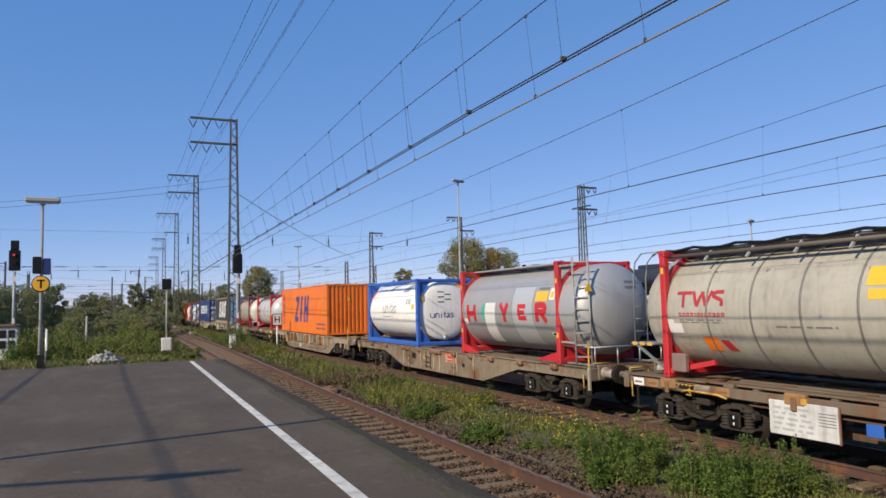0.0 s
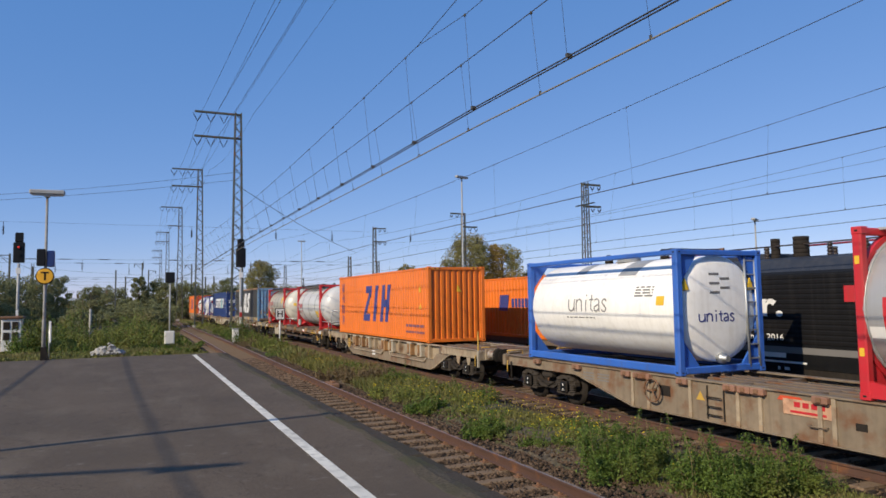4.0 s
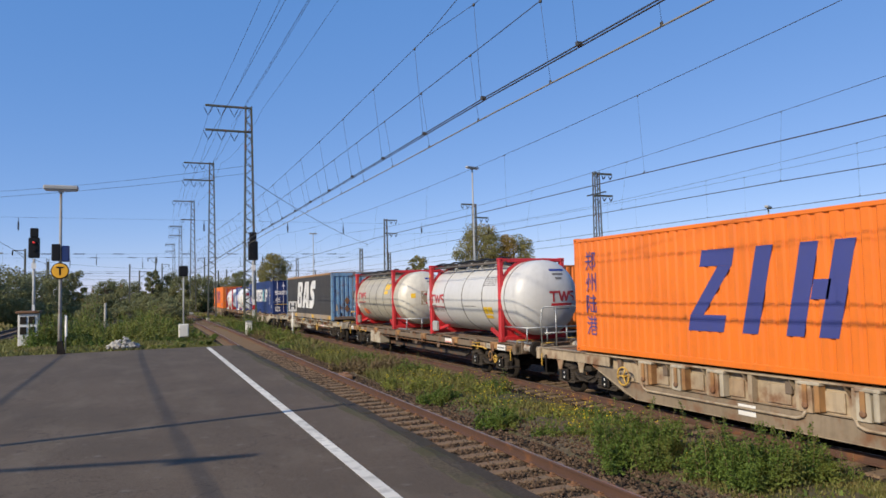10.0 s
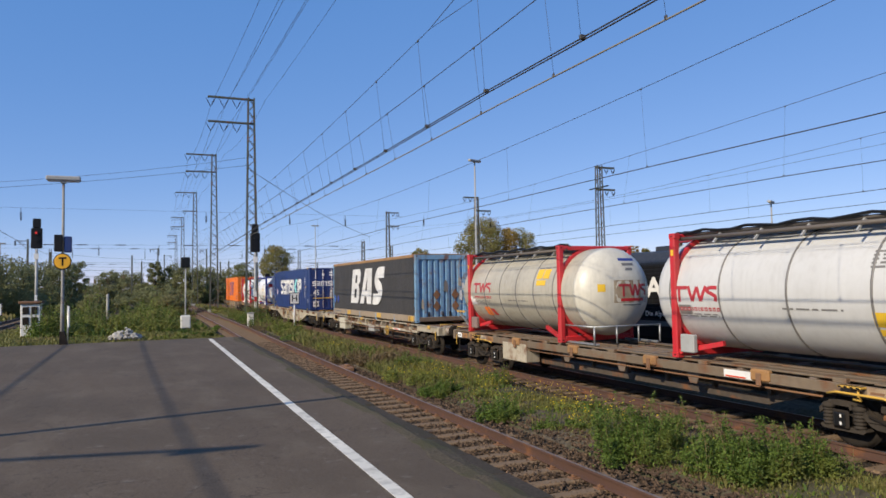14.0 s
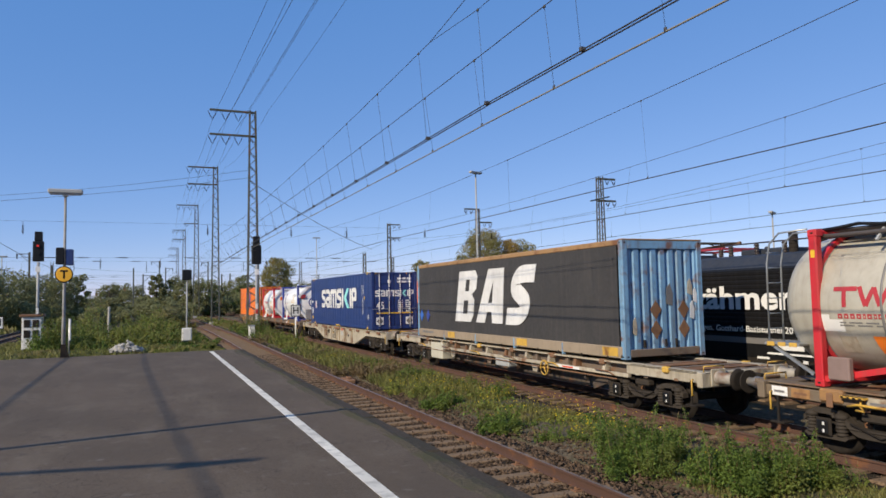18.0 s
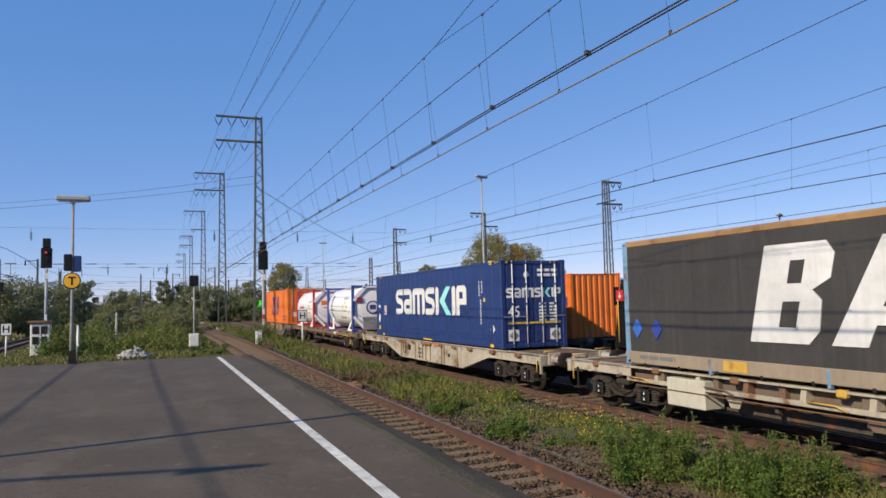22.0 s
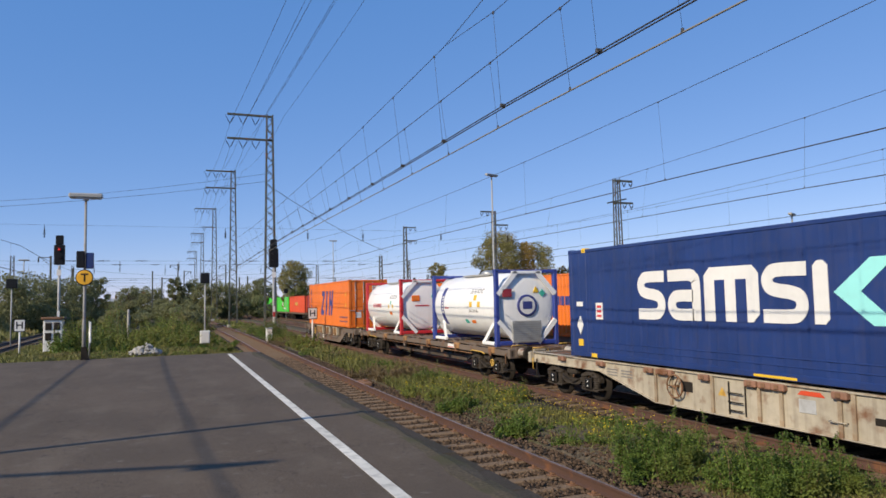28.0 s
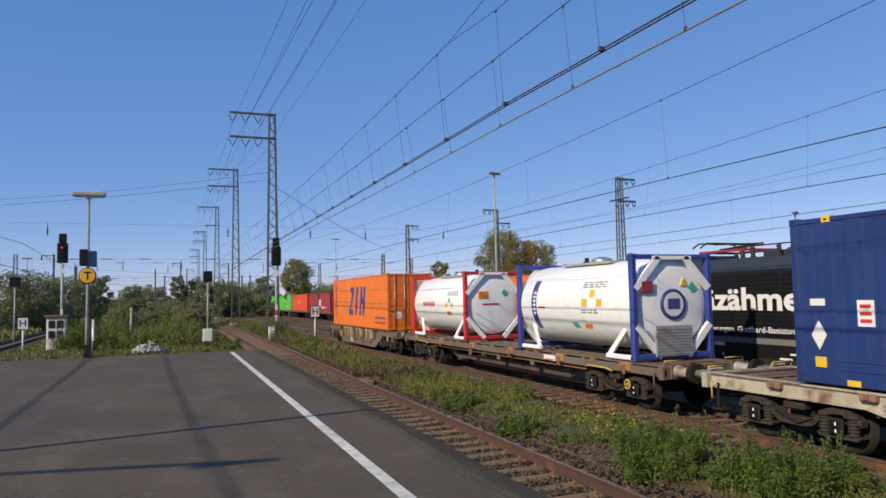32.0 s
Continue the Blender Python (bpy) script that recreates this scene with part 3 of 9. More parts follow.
def make_overhead(x, contact, low, rise, label, lanes=(0.0,), mat=WIRE, r=0.013, drop=8.2, y0=-30, first=2.0, lean=0.0, mess_mat=WIRE, mess_r=0.0, zigzag=((0, 0.0),), stitch=None):
    """Contact wire, carrying wire and droppers over one track. lean: sideways shift of the carrying wire; zigzag: (y, shift) of the contact wire;
    stitch: y at which the carrying wire leaves its sag and climbs to the support, a stitch wire going on below it."""
    o = thing("overhead_line", label, "overhead line", group="overhead lines")
    zy, zx = [q[0] for q in zigzag], [q[1] for q in zigzag]

    def shift(y):
        return float(np.interp(y, zy, zx))

    def high(y):
        if stitch and y < stitch:
            return sag(stitch, low, rise) + (stitch - y) * 0.115 if y > stitch - 9 else sag(stitch, low, rise) + 1.035
        return sag(y, low, rise)

    def hung(y):
        return high(y) if not stitch or y >= stitch else sag(stitch, low, rise) - 0.16 * min(1.0, (stitch - y) / 2.0)
    ys = sorted(list(np.arange(y0, 300, 33.0)) + [q for q in zy if q > y0])
    for s in lanes:
        part("contact_wire", Geo().tube([(x + s + shift(y), y, contact) for y in ys], r, 5), mat, o)
    ys = sorted(list(np.arange(y0, 110, 4.0)) + list(np.arange(110, 330, 16.0)) + ([stitch, stitch - 9] if stitch else []))
    part("carrying_wire", Geo().tube([(x + lean, y, high(y)) for y in ys], mess_r or r * 0.62, 5), mess_mat, o)
    if stitch:
        part("stitch_wire", Geo().tube([(x + lean, y, hung(y)) for y in (stitch, stitch - 1, stitch - 2, stitch - 8)], r * 0.5, 5), mess_mat, o)
    y = first
    while y < 130:
        g = Geo().cyl((x + lean, y, hung(y)), (x + lanes[0] + shift(y), y, contact + 0.05), 0.0032, 4)
        d = part("dropper", g, WIRE, o)
        cx = x + shift(y)
        part("clamp", Geo().box((cx + lanes[0] - 0.012, y - 0.02, contact - 0.01), (cx + lanes[-1] + 0.012, y + 0.02, contact + 0.05), 0.006), WIRE, d)
        part("clamp", Geo().box((x + lean - 0.014, y - 0.022, hung(y) - 0.03), (x + lean + 0.014, y + 0.022, hung(y) + 0.015), 0.006), WIRE, d)
        y += drop
    return o


make_overhead(4.84, 5.70, 6.948, 0.827, "twin dark contact wires hanging from a carrying wire", (-0.03, 0.03), WIRE, 0.010, 2.5, -30, 4.45, -0.17,
              zigzag=((-30, 0.3), (5, 0.0), (9.4, -0.05), (15, 0.03), (33, 0.25), (66, 0.9), (300, 2.0)), stitch=11.4)
make_overhead(5.33, 5.70, 6.616, 0.453, "bronze contact wire hanging from a carrying wire", (0.0,), COPPER, 0.012, 2.3, -30, 3.8, -0.13,
              zigzag=((-30, 0.2), (10, -0.02), (15, 0.04), (33, 0.15), (66, 0.8), (300, 2.0)))
make_overhead(TRAIN_X, 5.70, 7.389, 0.95, "dark contact wire over the container train", (0.0,), WIRE, 0.013, 7.2, -30, 0.0, -0.08, zigzag=((-30, -0.2), (9, 0.19), (14.3, 0.04), (21.4, -0.05), (35, -0.3), (66, 0.3), (130, -0.3)))
make_overhead(LOCO_X, 5.70, 7.379, 1.05, "dark contact wire over the black locomotive", (0.0,), WIRE, 0.013, 7.0, -30, 0.5, 0.0, zigzag=((-20, 0.3), (11, 0.1), (14.5, -0.16), (21.5, -0.31), (35, -0.35), (66, 0.3), (130, -0.3)))
make_overhead(22.4, 5.70, 7.19, 1.25, "dark contact wire over the yard sidings", (0.0,), WIRE, 0.012, 7.0, -30, 2.3)
make_overhead(26.4, 5.70, 7.85, 0.5, "thin contact wire over the yard sidings", (0.0,), WIRE, 0.012, 8.0, -30, 1.0)
make_overhead(-10.6, 5.70, 7.35, 0.5, "twin contact wire and stout carrying wire beyond the platform", (0.0, 0.09), WIRE, 0.014, 8.0, -30, 30.0, mess_r=0.021)


def make_line(name, pts, r, label, sagging=0.0):
    g, line = Geo(), []
    for a, b in zip(pts, pts[1:]):
        a, b = Vector(a), Vector(b)
        n = 10 if sagging else 1
        line += [a.lerp(b, i / n) - Vector((0, 0, sagging * 4 * (i / n) * (1 - i / n))) for i in range(n + 1)][(1 if line else 0):]
    g.tube(line, r, 4)
    return solid(name, g, WIRE, label, "wire", group="feeder wires")


mast_tops = [(*polar(az, dist), tip, reach) for az, dist, tip, reach in MAST_ROW]
for frac, dz, near in ((0.93, -0.9, 0.65), (0.6, -0.9, -0.25), (0.22, -0.9, -0.05), (0.93, -3.1, 1.0), (0.6, -3.1, 0.3), (-0.35, 0.0, -0.6)):
    pts = [(x + reach * frac, y, tip + dz) for x, y, tip, reach in mast_tops]
    pts.insert(0, (pts[0][0] + near, -20.0, pts[0][2] + 0.3))
    make_line("feeder_wire", pts, 0.012, "thin dark feeder wire strung between the mast arms", 0.9)
# cross wires from the big mast to the left, and one running right
mx, my, mz, _ = mast_tops[0]
make_line("cross_wire", [(mx, my, 14.6), (-40, my + 24, 13.4)], 0.014, "thin dark cross wire", 1.2)
make_line("cross_wire", [(mx, my, 13.9), (-40, my + 4, 9.8)], 0.014, "thin dark cross wire", 1.0)
make_line("cross_wire", [(mx + 0.3, my, 13.2), (34.0, my + 44, 10.6)], 0.03, "thin dark cross wire", 0.5)
for mast_x in (-17.0, 34.0):
    make_mast(mast_x, 165.0, 11.5, (), 0.7, 0.42)
make_line("cross_wire", [(-17.0, 165, 5.715), (34.0, 165, 5.715)], 0.018, "head-span wire carrying the contact wires of all tracks")
make_line("cross_wire", [(-17.0, 165, 10.6), (34.0, 165, 10.6)], 0.018, "sagging head-span wire over the tracks", 1.6)
make_line("cross_wire", [(-30, 190, 9.2), (60, 190, 9.2)], 0.022, "far cross-span wire over the yard", 1.2)
make_line("cross_wire", [(-30, 190, 7.6), (60, 190, 7.6)], 0.022, "far cross-span wire over the yard", 0.1)
make_line("cross_wire", [(-40, 140, 7.9), (50, 150, 7.9)], 0.018, "far cross-span wire over the yard", 0.1)


def make_span(y, z, x0, x1, inline, hanging, label):
    """A cross-span wire between far masts: inline insulators lying in it, hanging ones below it. Places as bearings in degrees."""
    o = thing("cross_span", label, "overhead line", pose(0, y, 0), "cross spans")
    part("span_wire", Geo().tube([(x0, 0, z), (x1, 0, z)], 0.008 if y < 80 else 0.012, 4), WIRE, o)
    for az in inline:
        x = y * math.tan(radians(az))
        g = Geo().tube([(x - 0.75, 0, z), (x + 0.75, 0, z)], 0.035, 5)
        for k in range(7):
            g.lathe((x - 0.5 + k * 0.15, 0, z), (1, 0, 0), [(0, 0.04), (0.04, 0.10), (0.08, 0.04)], 7)
        part("insulator", g, DARK_STEEL, o)
    for az, drop in hanging:
        x = y * math.tan(radians(az))
        g = Geo().tube([(x, 0, z), (x, 0, z - drop)], 0.022, 4)
        for k in range(7):
            g.lathe((x, 0, z - drop * 0.35 - k * drop * 0.08), (0, 0, -1), [(0, 0.04), (0.03, 0.11), (0.07, 0.04)], 7)
        part("insulator", g, DARK_STEEL, o)
    return o


make_span(100.0, 8.55, -22, 30, (-6.0, -3.9, -1.35, 3.4, 6.7, 12.4, 14.4), ((-2.8, 1.5), (1.27, 1.4), (-5.1, 1.8), (9.0, 1.5)), "far cross-span wire with dark insulators over the tracks")
make_span(128.0, 9.55, -24, 44, (-5.2, -3.0, -0.4, 2.2, 5.4, 9.6, 11.1, 17.3, 15.2), ((0.3, 1.9), (-4.5, 1.6), (7.3, 1.8), (13.0, 1.5)), "far cross-span wire with dark insulators over the tracks")
make_span(150.0, 7.7, -28, 56, (-8.2, -6.6, -3.3, -1.9, 0.9, 4.2, 7.9, 10.3, 12.7, 16.0, 18.6), (), "far low cross-span wire with dark insulators")
make_span(72.0, 10.2, -16, 26, (), ((-7.7, 1.2), (4.64, 1.1), (10.93, 1.1), (15.3, 1.2), (21.6, 1.0), (27.0, 1.1)), "thin cross-span wire with hanging dark insulators")
for px, py, h in ((-22, 100, 9.5), (30, 100, 9.5), (-24, 128, 10.5), (44, 128, 10.5), (-28, 150, 8.6), (56, 150, 8.6), (-16, 72, 11.0), (26, 72, 11.0)):
    if abs(px) > 26 or px < 0:
        make_mast(px, py, h, (), 0.5, 0.36)


def make_lamp(x, y, z0, h, head=1.5, label="grey platform lamp with a flat twin-tube head", turn=0.0, r=0.06):
    o = thing("lamp_post", label, "lamp post", pose(x, y, z0, 0, 0, turn), "lamp posts")
    part("pole", Geo().lathe((0, 0, 0), (0, 0, 1), [(0, r * 1.3), (h * 0.22, r * 1.2), (h * 0.24, r), (h - 0.1, r * 0.75)], 10), POLE_DARK if h < 8 else LAMP_GREY, o)
    hd = part("lamp_head", Geo().box((-head / 2, -0.17, h - 0.12), (head / 2, 0.17, h + 0.06), 0.04), LAMP_GREY, o)
    part("diffuser", Geo().box((-head / 2 + 0.06, -0.13, h - 0.15), (head / 2 - 0.06, 0.13, h - 0.118), 0.02), WHITE_MARK, hd)
    part("bracket", Geo().box((-0.1, -0.1, h - 0.22), (0.1, 0.1, h - 0.1), 0.02), LAMP_GREY, o)
    return o


LAMP_AT = polar(-5.1, 30.9)
lamp = make_lamp(LAMP_AT[0], LAMP_AT[1], PLAT, 6.41, 1.2)
part("foot_plate", Geo().prism([(-0.10, 0.0), (0.20, 0.0), (0.12, 0.3), (0.085, 0.5), (-0.085, 0.5), (-0.09, 0.3)], 1, -0.10, 0.10), DARK_STEEL, lamp)
part("speaker_box", Geo().box((-0.29, -0.2, 3.55), (0.0, 0.02, 4.2), 0.03), BLACK, lamp)
part("back_box", Geo().box((0.05, -0.16, 3.52), (0.31, 0.1, 4.14), 0.03), NAVY, lamp)
rim = part("round_sign", Geo().lathe((0, -0.12, 3.17), (0, -1, 0), [(0, 0.28), (0.03, 0.28), (0.035, 0.265)], 28), SIGN_YELLOW, lamp, "yellow round sign with a black T")
part("sign_rim", Geo().lathe((0, -0.115, 3.17), (0, -1, 0), [(0, 0.315), (0.02, 0.315), (0.025, 0.295)], 28), BLACK, rim)
letters("sign_letter", "T", 0.26, 0.32, BLACK, rim, pose(-0.13, -0.162, 3.01, 90), bold=0.02)
px, py = polar(25.82, 66.0)
make_lamp(px, py, -0.15, 14.5, 1.5, "tall pale yard lamp on a slim pole", 20, 0.09)
px, py = polar(48.1, 70.0)
make_lamp(px, py, -0.15, 9.9, 1.5, "tall pale yard lamp on a slim pole", 30, 0.09)
px, py = polar(12.91, 140.0)
make_lamp(px, py, -0.15, 14.8, 1.5, "tall pale yard lamp on a slim pole", 0, 0.09)
px, py = polar(-8.9, 130.0)
make_lamp(px, py, -0.15, 10.5, 1.5, "tall pale yard lamp on a slim pole", 0, 0.09)


def make_signal(x, y, z0, top, red=True):
    o = thing("railway_signal", "black colour-light signal on a grey pole, showing red", "signal", pose(x, y, z0), "signals")
    part("pole", Geo().lathe((0, 0, 0), (0, 0, 1), [(0, 0.11), (top - 2.4, 0.10)], 10), LAMP_GREY, o)
    part("marker_board", Geo().box((-0.09, -0.16, 1.2), (0.09, -0.11, 2.6)), WHITE_MARK, o)
    part("red_band", Geo().box((-0.1, -0.175, 1.75), (0.1, -0.105, 2.15)), RED, o)
    part("signal_plate", Geo().box((-0.16, -0.2, top - 3.2), (0.16, -0.12, top - 2.75)), WHITE_MARK, o)
    hd = part("signal_head", Geo().box((-0.39, -0.16, top - 2.35), (0.39, 0.2, top - 0.75), 0.06), BLACK, o)
    part("speed_head", Geo().box((-0.28, -0.14, top - 0.74), (0.28, 0.18, top), 0.05), BLACK, o)
    for z in (top - 1.15, top - 1.7):
        part("hood", Geo().lathe((0, -0.16, z), (0, -1, 0), [(0, 0.15), (0.22, 0.17)], 12), BLACK, hd)
    if red:
        part("red_light", Geo().lathe((0.0, -0.375, top - 1.15), (0, -1, 0), [(0, 0.085), (0.03, 0.085), (0.05, 0.05)], 12), RED_GLOW, hd, "lit red lamp")
    return o


RED_GLOW, _nt, _b = shader("red_signal_light")
_b.inputs["Base Color"].default_value = (0.4, 0.01, 0.01, 1)
_b.inputs["Emission Color"].default_value, _b.inputs["Emission Strength"].default_value = (1.0, 0.04, 0.03, 1), 0.35
px, py = polar(8.27, 61.0)
make_signal(px, py, -0.1, 8.2, False)
px, py = polar(-6.73, 64.0)
make_signal(px, py, -0.1, 8.6)


def make_h_board(x, y, z0, h, w=0.62):
    o = thing("stop_board", "white stop board with a black H on a white post", "sign", pose(x, y, z0), "stop boards")
    part("post", Geo().cyl((0, 0, 0), (0, 0, h), 0.05, 8), WHITE_MARK, o)
    b = part("board", Geo().box((-w / 2, -0.08, h - 0.1), (w / 2, -0.05, h + w * 1.05), 0.01), BLACK, o)
    part("face", Geo().box((-w / 2 + 0.05, -0.086, h - 0.05), (w / 2 - 0.05, -0.079, h + w * 1.05 - 0.05)), WHITE_MARK, b)
    letters("sign_letter", "H", w * 0.56, w * 0.66, BLACK, b, pose(-w * 0.28, -0.09, h + w * 0.14, 90), bold=0.015)
    return o


make_h_board(9.62, 48.4, -0.12, 1.85, 0.66)
px, py = polar(-9.07, 48.9)
make_h_board(px, py, -0.1, 1.6, 0.62)


def make_dwarf(az, d, h, top_w):
    x, y = polar(az, d)
    z0 = ground_z(x, y) - 0.05
    o = thing("signal_post", "dark signal back on a thin pale post with a white cabinet", "signal", pose(x, y, z0), "signals")
    part("post", Geo().cyl((0, 0, 0), (0, 0, h), 0.05, 8), LAMP_GREY, o)
    part("signal_head", Geo().box((-top_w / 2, -0.15, h - 0.08), (top_w / 2, 0.2, h + 0.62), 0.05), BLACK, o)
    return o


dw = make_dwarf(3.15, 50.0, 4.45, 0.58)
cab = part("cabinet", Geo().box((-0.31, -0.22, 0.38), (0.31, 0.16, 1.22), 0.03), WHITE, dw)
part("cabinet_door", Geo().box((-0.26, -0.235, 0.43), (0.26, -0.219, 1.16), 0.01), WHITE, cab)
make_dwarf(-9.6, 62.0, 4.9, 0.72)
make_dwarf(9.2, 120.0, 4.6, 0.7)
o = thing("relay_cabinet", "pale relay cabinet with a brown roof among bushes", "cabinet", pose(*polar(-7.0, 44.0), 0.42))
part("body", Geo().box((-0.46, -0.4, 0), (0.46, 0.4, 1.72), 0.03), WHITE, o)
part("roof", Geo().box((-0.56, -0.5, 1.72), (0.56, 0.5, 1.86), 0.03), RUSTY, o)
for k in range(4):
    part("louvre", Geo().box((-0.36 + 0.4 * (k % 2), -0.43, 0.62 + 0.55 * (k // 2)), (-0.06 + 0.4 * (k % 2), -0.4, 1.02 + 0.55 * (k // 2)), 0.01), DARK_STEEL, o)
px, py = polar(-2.19, 55.0)
solid("concrete_post", Geo().lathe((0, 0, 0), (0, 0, 1), [(0, 0.1), (2.6, 0.085), (2.65, 0.05)], 8), CONCRETE, "short weathered concrete post in the bushes", "post", pose(px, py, -0.1))
px, py = polar(-4.75, 33.0)
o = thing("marker_post", "white marker plate with a dark edge behind the lamp post", "post", pose(px, py, 0.45))
part("plate", Geo().box((0.0, -0.03, 0.85), (0.07, 0.03, 1.72), 0.02), WHITE_MARK, o)
part("post", Geo().cyl((0, 0.05, 0), (0, 0.05, 1.75), 0.035, 6), STEEL, o)
px, py = polar(7.9, 57.0)
o = thing("track_cabinet", "small pale electrical cabinet beside the signal", "cabinet", pose(px, py, -0.15))
part("body", Geo().box((-0.22, -0.2, 0), (0.22, 0.2, 0.95), 0.03), WHITE, o)
part("cap", Geo().box((-0.26, -0.24, 0.95), (0.26, 0.24, 1.03), 0.02), LAMP_GREY, o)

# a mast added out of view, its arms set to throw thin shadows over the asphalt
o = thing("shadow_mast", "added unseen mast whose two thin arms cast shadows on the platform", "mast", pose(-15.2, 7.6, -0.15))
part("pole", Geo().lathe((0, 0, 0), (0, 0, 1), [(0, 0.14), (8.4, 0.09)], 10), MAST_STEEL, o)
part("arm", Geo().tube([(0, 0, 6.15), (1.5, 0.35, 6.15), (10.65, 2.06, 6.15)], 0.078, 6), MAST_STEEL, o)
part("arm", Geo().tube([(0, 0, 8.15), (0.0, -1.6, 8.15), (4.9, -2.75, 8.15)], 0.065, 6), MAST_STEEL, o)
part("arm_box", Geo().box((3.9, -2.78, 8.08), (4.75, -2.6, 8.2), 0.03), MAST_STEEL, o)
# ---- train: wagons, containers, tanks ----
# Local space of every piece: x across (near side negative), y away from the eye, z above the rails.
W2 = 1.22
MOVERS = []


def rides(ob, y):
    ob.matrix_world = pose(TRAIN_X, y, 0)
    MOVERS.append((ob, y))
    return ob


def corrugated(axis, a0, a1, z0, z1, face, depth, pitch, flat=0.42, slope=0.12):
    """A trapezoid-ribbed steel sheet. axis 1: runs along y at x = face; axis 0: runs along x at y = face. depth is signed inwards."""
    n = max(1, round((a1 - a0) / pitch))
    p = (a1 - a0) / n
    pts = []
    for i in range(n):
        b = a0 + i * p
        pts += [(b, 0), (b + p * flat * 0.5, 0), (b + p * (flat * 0.5 + slope), depth), (b + p * (1 - flat * 0.5 - slope), depth), (b + p * (1 - flat * 0.5), 0)]
    pts.append((a1, 0))
    g = Geo()
    v = []
    for a, d in pts:
        for z in (z0, z1):
            v.append((face + d, a, z) if axis else (a, face + d, z))
    m = len(pts)
    f = [(2 * i, 2 * i + 2, 2 * i + 3, 2 * i + 1) for i in range(m - 1)]
    return g.add(v, f)


def castings(root, L, z0, h, mat, y0=0.0):
    for y in (y0, y0 + L):
        for x in (-W2, W2):
            for z in (z0, z0 + h):
                s = 1 if x < 0 else -1
                t = 1 if y == y0 else -1
                u = 1 if z == z0 else -1
                c = part("corner_casting", Geo().box((x - s * 0.004, y - t * 0.004, z - u * 0.004), (x + s * 0.165, y + t * 0.178, z + u * 0.118), 0.012), mat, root)
                hole = Geo().box((x - s * 0.008, y + t * 0.055, z + u * 0.04), (x + s * 0.01, y + t * 0.12, z + u * 0.08), 0.01)
                hole.box((x + s * 0.05, y - t * 0.008, z + u * 0.04), (x + s * 0.11, y + t * 0.01, z + u * 0.08), 0.01)
                part("casting_hole", hole, DARK_STEEL, c)


